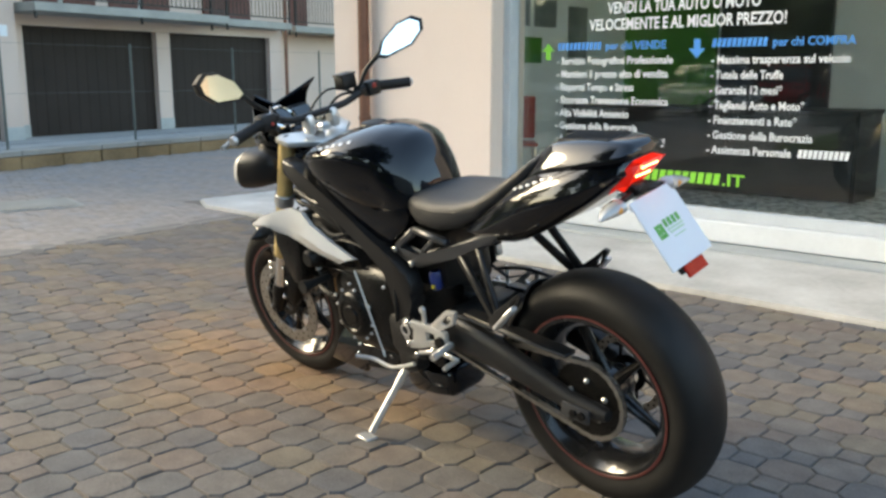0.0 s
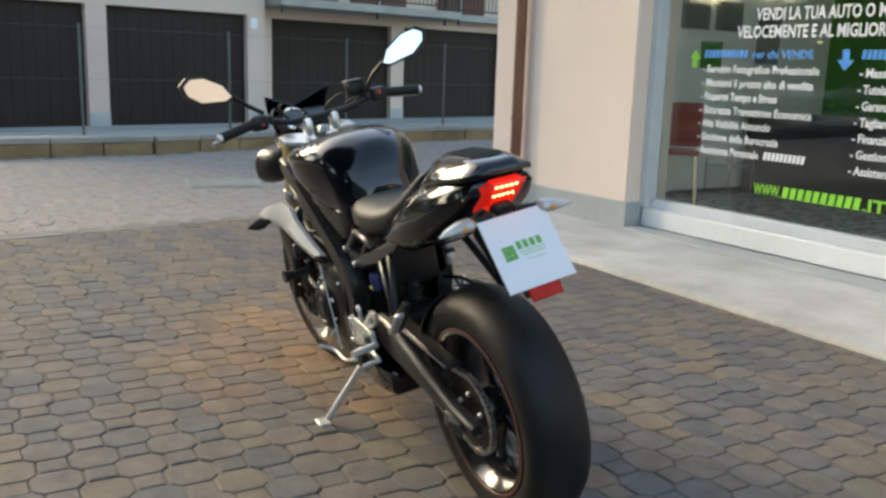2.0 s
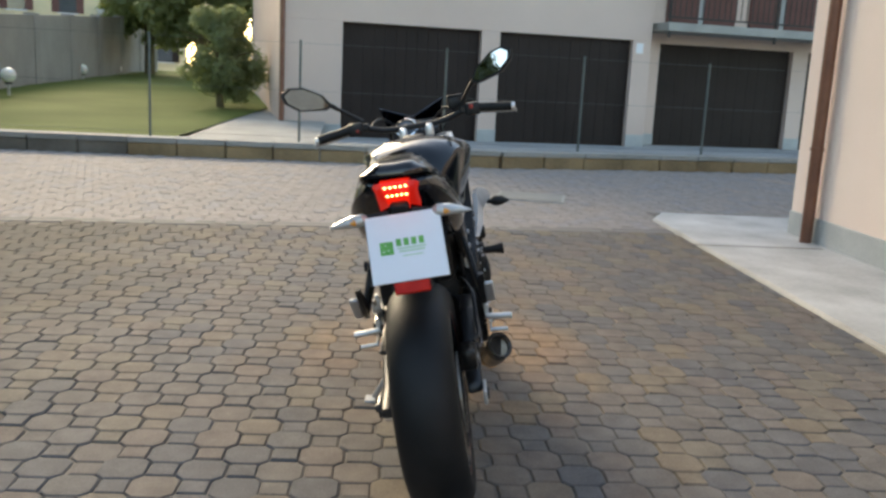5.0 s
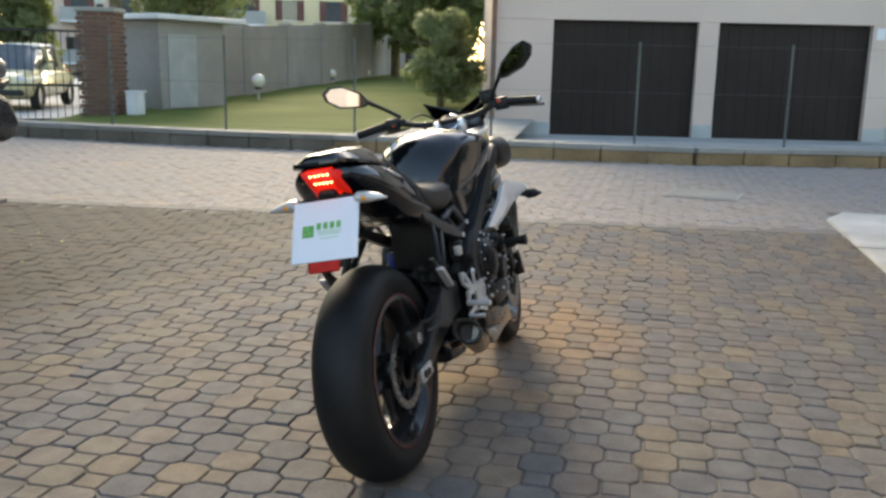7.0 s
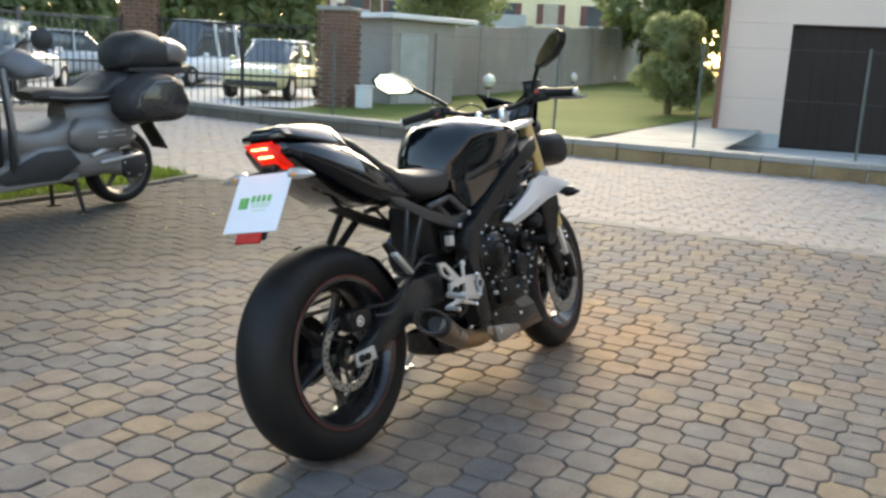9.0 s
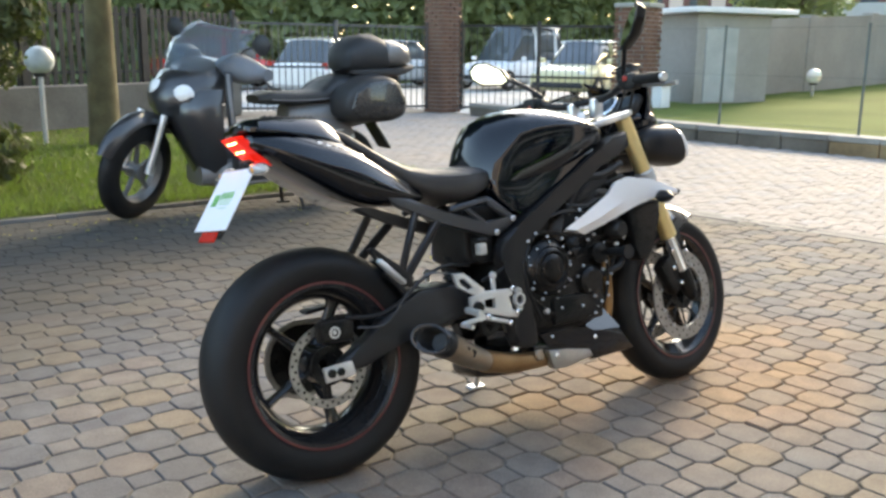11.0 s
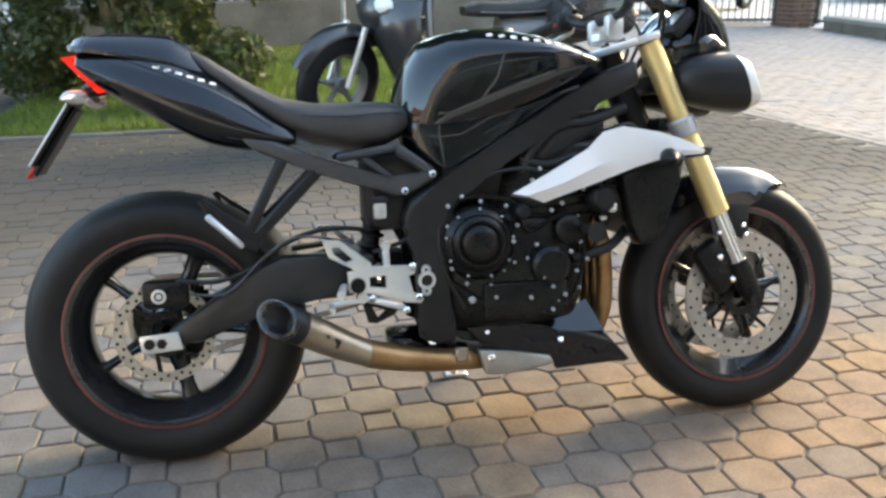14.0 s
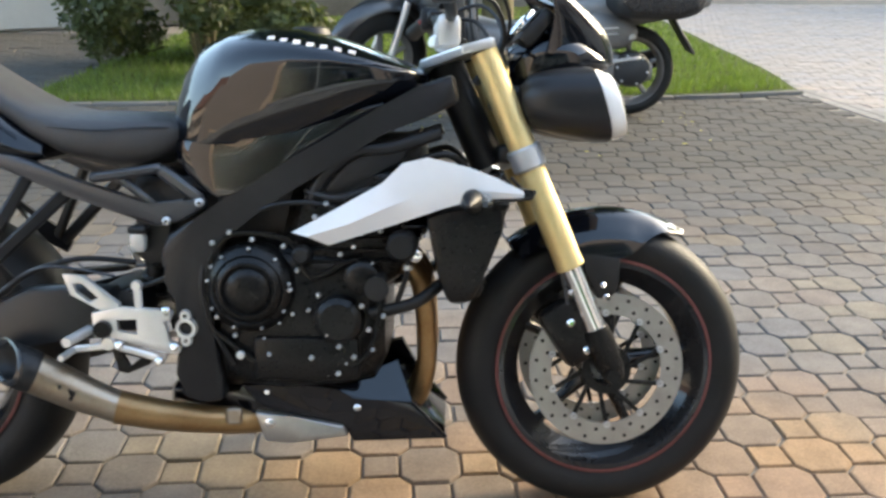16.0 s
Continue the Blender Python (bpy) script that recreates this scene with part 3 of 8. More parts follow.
part("window_sill", box(B(), (-1.56, -0.275, 0.112), (3.12, 0.13, 0.135), 0.008), M_SILL, shop, "white metal threshold under the glass")
part("step", box(B(), (-1.56, -0.10, 0.022), (3.12, 0.215, 0.044), 0.008), M_SKIRT, shop, "low grey step before the threshold")
window = part("window_frame", box(B(), (-0.012, -0.258, 1.64), (0.064, 0.115, 2.92), 0.005), M_ALUW, shop, "pale grey aluminium frame")
part("mullion", box(B(), (-3.085, -0.275, 1.64), (0.07, 0.09, 2.92), 0.006), M_ALUW, window)
for z in (0.215, 1.80, 3.06):
    part("rail", box(B(), (-1.55, -0.29, z), (3.0, 0.08, 0.07), 0.006), M_ALUW, window)
for z0, z1 in ((0.25, 1.765), (1.84, 3.02)):
    g = part("pane", box(B(), (-1.547, -0.31, (z0 + z1) / 2), (3.006, 0.008, z1 - z0)), M_GLASS, window)
    g.visible_shadow = False
    g = part("pane", box(B(), (-3.96, -0.31, (z0 + z1) / 2), (1.66, 0.008, z1 - z0)), M_GLASS, window)
    g.visible_shadow = False
    part("rail", box(B(), (-3.96, -0.29, z1 + 0.037), (1.66, 0.08, 0.07), 0.006), M_ALUW, window)


# downpipe at the corner
def downpipe(name, m, h, label):
    t = thing(name, label, "downpipe", m)
    tube_ = part("pipe", tube(B(), [(0, 0, 0.03), (0, 0, h)], 0.045, 16), M_PIPE, t)
    for z in (0.75, 2.6):
        part("bracket", tube(B(), [(0, 0, z - 0.012), (0, 0, z + 0.012)], 0.053, 16), M_PIPE, t)
    return t


downpipe("downpipe", shop.matrix_basis @ Matrix.Translation((1.285, 0.0, 0)), 3.65, "brown copper downpipe beside the peach pier")
# slab in front of the shop
bm = B()
vs = [bm.verts.new((x, y, 0.028)) for x, y in ((-7, -2.62), (5.48, -1.71), (5.85, -1.86), (6.0, -4.2), (-7, -4.2))]
bm.faces.new(vs)
ext = bmesh.ops.extrude_face_region(bm, geom=bm.faces[:])
for v in [g for g in ext["geom"] if isinstance(g, bmesh.types.BMVert)]:
    v.co.z -= 0.05
bmesh.ops.bevel(bm, geom=[e for e in bm.edges if abs(e.verts[0].co.z - e.verts[1].co.z) < 1e-4 and e.verts[0].co.z > 0], offset=0.01, segments=2, affect="EDGES")
solid("sidewalk", bm, M_SLAB, "pale stained concrete slab along the shop front", "sidewalk", "structure")
part("joint", box(B(), (1.02, 0.5, 0.0295), (0.012, 1.0, 0.003)), M_JOINT, shop)

# ---- inside the shop ----
SM = shop.matrix_basis


def inside(name, bm, mat, label, category, kind=""):
    o = solid(name, bm, mat, label, category, kind)
    o.matrix_basis = SM
    return o


inside("shop_floor", box(B(), (-2.8, -3.1, 0.03), (7.9, 5.4, 0.06)), M_SHOPFLOOR, "grey polished shop floor", "floor", "structure")
inside("wall_back", box(B(), (-2.8, -3.83, 1.6), (7.9, 0.15, 3.2)), M_INSIDE, "pale grey wall inside the shop", "wall", "structure")
inside("wall_side", box(B(), (-5.0, -2.1, 1.6), (0.15, 3.3, 3.2)), M_INSIDE, "pale grey side wall inside the shop", "wall", "structure")
inside("ceiling", box(B(), (-2.75, -4.4, 3.62), (8.1, 8.1, 0.14)), M_INSIDE, "plain shop ceiling", "ceiling", "structure")
inside("wall_inner", box(B(), (1.05, -2.2, 1.6), (0.04, 3.3, 3.0), 0.003), M_INSIDE, "pale grey inner wall hung with prints", "wall", "structure")
inside("wall_panel", box(B(), (0.50, -3.73, 1.45), (1.06, 0.05, 2.6), 0.004), M_SHOPGREEN, "tall green panel on the back wall of the shop", "panel")
inside("wall_panel", box(B(), (-0.62, -3.73, 1.45), (1.1, 0.05, 2.6), 0.004), M_SHOPDARK, "tall dark panel on the back wall of the shop", "panel")
for y, z, w, h in ((-1.30, 1.68, 0.36, 0.26), (-1.74, 1.68, 0.36, 0.26), (-2.18, 1.68, 0.36, 0.26), (-2.75, 1.52, 0.34, 0.5)):
    inside("poster", box(B(), (1.024, y, z), (0.012, w, h), 0.002), M_POSTER, "small framed print on the pale inner wall", "poster")
inside("poster", box(B(), (1.024, -1.98, 1.33), (0.012, 0.28, 0.24), 0.002), M_SHOPGREEN, "small green print on the pale inner wall", "poster")


def shop_desk(x, y, w, label):
    t = thing("desk", label, "desk", SM @ Matrix.Translation((x, y, 0.06)))
    part("desktop", box(B(), (0, 0, 0.73), (w, 0.7, 0.04), 0.006), M_SHOPDARK, t)
    part("front_panel", box(B(), (0, 0.30, 0.36), (w - 0.05, 0.03, 0.70), 0.004), M_SHOPDARK, t)
    for s in (-1, 1):
        part("side_panel", box(B(), (s * (w / 2 - 0.03), -0.02, 0.355), (0.04, 0.62, 0.71), 0.004), M_SHOPDARK, t)


shop_desk(-0.45, -2.75, 2.8, "long black reception desk with a closed front")


def shop_plant():
    t = thing("potted_plant", "dark leafy plant in a black pot", "plant", SM @ Matrix.Translation((0.05, -3.35, 0.06)))
    part("pot", lathe(B(), [(0.0, 0.0), (0.12, 0.0), (0.17, 0.34), (0.15, 0.34), (0.14, 0.30), (0.0, 0.30)], (0, 0, 0), "z", 20), M_SHOPDARK, t)
    rnd = random.Random(3)
    for i in range(16):
        a, L = rnd.uniform(0, 6.28), rnd.uniform(0.5, 0.85)
        d = Vector((math.cos(a), math.sin(a), 0))
        pts = [Vector((0, 0, 0.3)) + d * (L * 0.55 * s * s) + Vector((0, 0, L * (s - 0.35 * s * s))) for s in (0, 0.3, 0.6, 0.85, 1.0)]
        part("leaf", tube(B(), pts, [0.008, 0.03, 0.04, 0.025, 0.004], 6, flat=0.25), M_LEAF, t)


shop_plant()


def side_table():
    t = thing("side_table", "small chrome tube side table", "table", SM @ Matrix.Translation((0.72, -2.0, 0.06)))
    for s in (-0.16, 0.16):
        part("leg", tube(B(), smooth_path([(-0.13, s, 0), (-0.13, s, 0.30), (-0.09, s, 0.36), (0.09, s, 0.36), (0.13, s, 0.30), (0.13, s, 0)], 4), 0.009, 8), M_CHROME, t)
    part("tabletop", box(B(), (0, 0, 0.29), (0.25, 0.34, 0.012), 0.003), M_ALU, t)


side_table()
for x, y in ((0.70, -1.25),):
    t = thing("chair", "red moulded chair inside the shop", "chair", SM @ pose(x, y, 0.06, 0, 0, 40))
    part("seat", box(B(), (0, 0, 0.44), (0.42, 0.42, 0.03), 0.012), M_RED, t)
    part("backrest", box(B(), (0, -0.21, 0.66), (0.42, 0.03, 0.38), 0.012), M_RED, t)
    for sx in (-0.18, 0.18):
        for sy in (-0.18, 0.18):
            part("leg", tube(B(), [(sx, sy, 0.43), (sx * 1.15, sy * 1.15, 0)], 0.011, 8), M_CHROME, t)

# ---- lettering on the glass ----
sign = thing("window_lettering", "white, blue and green vinyl lettering on the shop glass", "lettering", SM)


def sm(x, z):
    """A place on the outer face of the glass, letters reading from outside."""
    return Matrix.Translation((x, -0.3045, z)) @ Matrix.Rotation(math.pi, 4, "Z") @ Matrix.Rotation(math.pi / 2, 4, "X")


def bars(x, z, w, h, n, mat, name, slant=0.15):
    """A row of plain bars in place of a word."""
    s = w / n
    for i in range(n):
        x0 = i * s
        q = ((x0, 0), (x0 + s * 0.74, 0), (x0 + s * 0.74 + slant * h, h), (x0 + slant * h, h))
        bm = loft(B(), [[Vector((a, b, c)) for a, b in q] for c in (0.0, 0.001)])
        part(name, put(bm, sm(x, z)), mat, sign)


letters("VENDI LA TUA AUTO O MOTO", 0.105, sm(-0.79, 1.500), M_TXT_WHITE, sign, width=1.06)
letters("VELOCEMENTE E AL MIGLIOR PREZZO!", 0.105, sm(-0.65, 1.392), M_TXT_WHITE, sign, width=1.36)
LEFT = ["- Servizio Fotografico Professionale", "- Mantieni il prezzo alto di vendita", "- Risparmi Tempo e Stress", "- Sicurezza Transazione Economica",
        "- Alta Visibilità Annuncio", "- Gestione della Burocrazia", "- Assistenza Personale"]
RIGHT = ["- Massima trasparenza sul veicolo", "- Tutela delle Truffe", "- Garanzia 12 mesi*", "- Tagliandi Auto e Moto*", "- Finanziamenti a Rate*",
         "- Gestione della Burocrazia", "- Assistenza Personale"]
LW = [0.90, 0.87, 0.62, 0.88, 0.59, 0.66, 0.52]
RW = [0.84, 0.46, 0.46, 0.60, 0.56, 0.66, 0.54]
for i in range(7):
    letters(LEFT[i], 0.072, sm(-0.385, 1.165 - 0.0905 * i), M_TXT_WHITE, sign, width=LW[i])
    letters(RIGHT[i], 0.072, sm(-1.55, 1.160 - 0.0935 * i), M_TXT_WHITE, sign, width=RW[i])
bars(-0.385 - 0.56, 1.165 - 0.0905 * 6, 0.31, 0.05, 10, M_TXT_WHITE, "plain_bar")
bars(-1.55 - 0.58, 1.160 - 0.0935 * 6, 0.30, 0.05, 10, M_TXT_WHITE, "plain_bar")
bars(-0.39, 1.262, 0.36, 0.052, 11, M_TXT_BLUE, "plain_bar")
letters("per chi VENDE", 0.072, sm(-0.39 - 0.39, 1.262), M_TXT_BLUE, sign, width=0.45)
bars(-1.55, 1.262, 0.355, 0.052, 11, M_TXT_BLUE, "plain_bar")
letters("per chi COMPRA", 0.072, sm(-1.55 - 0.385, 1.262), M_TXT_BLUE, sign, width=0.475)
letters("WWW.", 0.104, sm(-0.90, 0.397), M_TXT_GREEN, sign, width=0.205)
bars(-0.90 - 0.215, 0.397, 0.545, 0.072, 10, M_TXT_GREEN, "plain_bar")
letters(".IT", 0.104, sm(-0.90 - 0.765, 0.397), M_TXT_GREEN, sign, width=0.145)
for x, up, mat in ((-0.31, 1, M_TXT_GREEN), (-1.45, -1, M_TXT_BLUE)):
    bm = B()
    q = [(-0.022, -0.06), (0.022, -0.06), (0.022, 0.0), (0.055, 0.0), (0, 0.06), (-0.055, 0.0), (-0.022, 0.0)]
    bm.faces.new([bm.verts.new((a, b * up, 0)) for a, b in q])
    ext_ = bmesh.ops.extrude_face_region(bm, geom=bm.faces[:])
    for v in [g for g in ext_["geom"] if isinstance(g, bmesh.types.BMVert)]:
        v.co.z += 0.001
    part("arrow", put(bm, sm(x, 1.255)), mat, sign)

# ---- garages ----
GM = pose(13.86, 3.32, -0.05, 0, 0, -74.3)
garage = thing("garage_building", "rose plastered house with dark garage doors below and balconies above", "building", GM, kind="structure")


def gwall(x0, x1, z0, z1, y=0.0, d=0.3, mat=M_WALL2, name="wall", label=""):
    # outer face at y, the inside towards +y
    return part(name, box(B(), ((x0 + x1) / 2, y + d / 2, (z0 + z1) / 2), (x1 - x0, d, z1 - z0), 0.006), mat, garage, label)


DEP = 0.55
# upper walls carried to 9.2 out of view, added to block sky reflections on the cowl
for x0, x1, z0, z1, y in ((0, 1.13, 0, 2.08, 0), (3.75, 4.115, 0, 2.08, 0), (6.86, 7.25, 0, 2.08, 0), (0, 7.25, 2.08, 9.2, 0),
                          (7.25, 7.74, 0, 2.08, DEP), (10.88, 11.26, 0, 2.08, DEP), (14.45, 14.9, 0, 2.08, DEP), (7.25, 14.9, 2.08, 9.2, DEP),
                          (14.9, 30, 0, 9.2, DEP + 0.9)):
    gwall(x0, x1, z0, z1, y)
gwall(7.05, 7.25, 0, 9.2, 0.3, 0.3)
part("wall", box(B(), (0.15, 5.3, 4.6), (0.3, 10.0, 9.2), 0.006), M_WALL2, garage)
for x0, x1, y in ((0, 1.13, 0), (3.75, 4.115, 0), (6.86, 7.25, 0), (7.25, 7.74, DEP), (10.88, 11.26, DEP), (14.45, 14.9, DEP)):
    gwall(x0 - 0.004, x1 + 0.004, 0, 0.24, y - 0.012, 0.02, M_SKIRT, "plinth")


def garage_door(x0, x1, y):
    d = part("garage_door", box(B(), ((x0 + x1) / 2, y + 0.165, 1.04), (x1 - x0 + 0.02, 0.04, 2.08)), M_DOOR, garage, "dark brown up-and-over garage door")
    n = 13
    for i in range(n):
        w = (x1 - x0) / n
        part("panel", box(B(), (x0 + w * (i + 0.5), y + 0.14, 1.03), (w - 0.004, 0.014, 2.02), 0.0015), M_DOOR, d)


for x0, x1, y in ((1.13, 3.75, 0), (4.115, 6.86, 0), (7.74, 10.88, DEP), (11.26, 14.45, DEP)):
    garage_door(x0, x1, y)
part("sign_plate", box(B(), (7.0, -0.012, 1.93), (0.15, 0.012, 0.2), 0.003), M_WHITEP, garage, "small faded white notice")


def balcony(x0, x1, y, z=2.36, dep=1.05):
    b = part("balcony", box(B(), ((x0 + x1) / 2, y - dep / 2 + 0.1, z), (x1 - x0, dep + 0.2, 0.16), 0.01), M_KERBTOP, garage, "concrete balcony slab with an iron railing")
    for zz in (z + 0.18, z + 1.0):
        part("rail", box(B(), ((x0 + x1) / 2, y - dep + 0.06, zz), (x1 - x0, 0.03, 0.03), 0.004), M_IRON, b)
    n = int((x1 - x0) / 0.12)
    me = mesh_of("baluster", box(B(), (0, 0, 0), (0.014, 0.014, 0.84)), M_IRON)
    for i in range(n + 1):
        o = new("baluster", me)
        o.parent = b
        o.matrix_basis = Matrix.Translation((x0 + (x1 - x0) * i / n, y - dep + 0.06, z + 0.6))
    k = max(2, int((x1 - x0) / 1.6) + 1)
    for i in range(k):
        part("post", box(B(), (x0 + 0.04 + (x1 - x0 - 0.08) * i / (k - 1), y - dep + 0.05, z + 0.42), (0.04, 0.04, 1.25), 0.004), M_IRON, b)


LOUVRE = mesh_of("louvre", box(B(), (0, 0, 0), (0.60, 0.02, 0.05)), M_SHUTTER)
balcony(7.35, 12.1, DEP, dep=1.0)
balcony(12.1, 14.8, DEP, dep=0.45)
balcony(15.6, 19.0, DEP + 0.9, dep=0.8)
for x, y in ((8.15, DEP), (9.0, DEP), (10.05, DEP), (10.9, DEP), (12.6, DEP), (13.4, DEP), (16.6, DEP + 0.9), (2.0, 0), (2.85, 0), (4.9, 0), (5.75, 0)):
    z = 3.5 if y else 4.6
    sh = part("shutter", box(B(), (x, y - 0.03, z), (0.72, 0.05, 2.1 if y else 1.4), 0.006), M_SHUTTER, garage, "dark red louvred shutter")
    for i in range(22 if y else 14):
        o = new("louvre", LOUVRE)
        o.parent = sh
        o.matrix_basis = Matrix.Translation((x, y - 0.062, z - (1.0 if y else 0.65) + 0.092 * i))
for x in (8.575, 10.475, 13.0):
    part("window", box(B(), (x, DEP - 0.006, 3.45), (0.34, 0.02, 2.0)), M_SHOPWALL, garage, "pale curtained balcony window")
part("roof", box(B(), (14.5, 5.2, 9.3), (31.5, 11, 0.2), 0.02), M_ROOF, garage)
downpipe("downpipe", GM @ Matrix.Translation((0.05, -0.07, 0)), 9.1, "thin brown downpipe at the corner of the garage house")
downpipe("downpipe", GM @ Matrix.Translation((14.98, DEP - 0.07, 0)), 9.1, "thin brown downpipe at the garage house's inner corner")

# ---- wire fence on the kerb ----
fence = thing("wire_fence", "thin green wire fence on the kerb wall", "fence")
FP = []
for y in [-9.1 + 1.87 * k for k in range(10)]:
    (x0, y0), (x1, y1) = next((a, b) for a, b in zip(KERB, KERB[1:]) if a[1] <= y <= b[1])
    FP.append(Vector((x0 + (x1 - x0) * (y - y0) / (y1 - y0) + 0.12, y, 0.2)))
for p in FP:
    part("post", tube(B(), [p, p + Vector((0, 0, 1.32))], 0.016, 8), M_WIRE, fence)
for a, b in zip(FP, FP[1:]):
    for z in (0.08, 0.68, 1.28):
        part("line_wire", tube(B(), [a + Vector((0, 0, z)), b + Vector((0, 0, z))], 0.0016, 4), M_WIRE, fence)


# ---- boundary behind the scooters ----
def brick_pillar(x, y, w, h, label, ang=0):
    t = thing("gate_pillar", label, "pillar", at(x, y, 0, ang))
    n = int(h / 0.075)
    core = part("core", box(B(), (0, 0, h / 2), (w - 0.03, w - 0.03, h)), M_GREYWALL, t)
    me = mesh_of("brick", box(B(), (0, 0, 0), (w / 2 - 0.03, 0.04, 0.062), 0.004), M_BRICK)
    for i in range(n):
        for s in range(4):
            for j in range(2):
                u = max(-0.36, min(0.36, (j + 0.5) / 2 - 0.5 + (0.12 if i % 2 else -0.12)))
                o = new("brick", me)
                o.parent = t
                o.matrix_basis = Matrix.Rotation(s * math.pi / 2, 4, "Z") @ Matrix.Translation((u * w, -w / 2 + 0.01, 0.04 + 0.075 * i))
    part("cap", box(B(), (0, 0, h + 0.04), (w + 0.1, w + 0.1, 0.08), 0.012), M_KERBTOP, t)
    return t


brick_pillar(11.3, 9.75, 0.58, 1.95, "brown brick gate pillar with a lamp on top", 20)
brick_pillar(8.75, 12.3, 0.46, 2.2, "dark brown brick gate pillar", 10)
pl = thing("pillar_lamp", "small white lamp on the brick pillar", "lamp", at(11.3, 9.75, 2.03))
part("lamp_base", lathe(B(), [(0, 0), (0.07, 0), (0.05, 0.06), (0.0, 0.06)], (0, 0, 0), "z", 14), M_IRON, pl)
part("globe", lathe(B(), [(0.0, 0.05), (0.08, 0.08), (0.11, 0.16), (0.08, 0.25), (0.0, 0.28)], (0, 0, 0), "z", 16), M_GLOBE, pl)


def picket_fence(name, a, b, z0, h, step, w, mat, label, rails=(0.15, 0.9), posts=0):
    a, b = Vector((*a, 0)), Vector((*b, 0))
    d = b - a
    L = d.length
    t = thing(name, label, "fence", Matrix.Translation(a) @ Matrix.Rotation(math.atan2(d.y, d.x), 4, "Z"))
    for r in rails:
        part("rail", box(B(), (L / 2, 0.02, z0 + h * r), (L, 0.03, 0.04), 0.003), mat, t)
    me = mesh_of("slat", box(B(), (0, 0, z0 + h / 2), (w, 0.016, h), 0.003), mat)
    for i in range(int(L / step)):
        o = new("slat", me)
        o.parent = t
        o.matrix_basis = Matrix.Translation((step * (i + 0.5), 0, 0))
    for i in range(posts + 1 if posts else 0):
        part("post", box(B(), (L * i / posts, 0.0, z0 + h / 2 + 0.03), (0.07, 0.07, h + 0.06), 0.004), mat, t)
    return t


WA, WB = (-2.6, 8.75), (4.9, 13.1)
bm = B()
bar(bm, (*WA, 0.31), (*WB, 0.31), 0.28, 0.62, 0.02)
for v in bm.verts:
    v.co += noise.noise_vector(v.co * 2) * 0.01
solid("boundary_wall", bm, M_STONEWALL, "low weathered stone wall behind the grass", "wall", "structure")
picket_fence("picket_fence", WA, WB, 0.62, 1.1, 0.145, 0.085, M_IRON, "dark picket fence on the low stone wall", posts=4)
picket_fence("sliding_gate", (4.95, 13.1), (8.5, 12.45), 0.06, 1.55, 0.115, 0.018, M_SUBFRAME, "dull grey railed sliding gate across the lane", rails=(0.03, 0.5, 0.98), posts=2)
picket_fence("entrance_gate", (9.05, 12.1), (11.05, 9.95), 0.05, 1.6, 0.12, 0.014, M_IRON, "dark barred entrance gate between brick pillars", rails=(0.03, 0.4, 0.98), posts=2)
# pale wall with a roller door past the grass
t = thing("annexe", "pale grey annexe wall with a grey sectional door", "building", pose(-2.7, 8.8, 0, 0, 0, 210), kind="structure")
part("wall", box(B(), (4.0, -0.2, 1.5), (8.0, 0.3, 3.0), 0.01), M_SHOPWALL, t)
for i in range(6):
    part("panel", box(B(), (2.0, -0.03, 0.22 + 0.4 * i), (2.8, 0.05, 0.385), 0.008), M_SHOPWALL, t)

# utility cabin, garden wall, apartments
t = thing("utility_cabin", "small grey rendered cabin with a flat overhanging roof", "cabin", at(13.6, 9.9, 0.2, -12))
part("wall", box(B(), (0, 0, 0.85), (1.75, 1.2, 1.7), 0.012), M_GREYWALL, t)
part("roof", box(B(), (0.1, 0, 1.76), (2.4, 1.7, 0.1), 0.012), M_SILL, t)
part("door", box(B(), (-0.3, -0.61, 0.75), (0.75, 0.03, 1.4), 0.006), M_SKIRT, t, "grey steel door")
t = thing("post_box", "small white post box beside the brick pillar", "box", at(11.35, 9.15, 0.17, 10))
part("body", box(B(), (0, 0, 0.22), (0.3, 0.22, 0.4), 0.02), M_WHITEP, t)
part("lid", box(B(), (0, -0.01, 0.43), (0.34, 0.27, 0.03), 0.01), M_WHITEP, t)
bm = B()
rings = []
for s in [i / 14 for i in range(15)]:
    x, y = 14.6 + 24 * s, 10.3 + 3.8 * s
    z0, z1 = 0.1, 1.85 + 1.2 * s
    rings.append([Vector((x, y - 0.1, z0)), Vector((x, y + 0.1, z0)), Vector((x, y + 0.1, z1)), Vector((x, y - 0.1, z1))])
loft(bm, rings)
gw = solid("garden_wall", bm, M_GREYWALL, "long grey rendered garden wall beyond the lawn", "wall", "structure")
for i in range(8):
    s = i / 7
    part("pier", box(B(), (14.6 + 24 * s, 10.3 + 3.8 * s, 0.95 + 0.6 * s), (0.3, 0.3, 1.9 + 1.2 * s), 0.012), M_GREYWALL, gw)


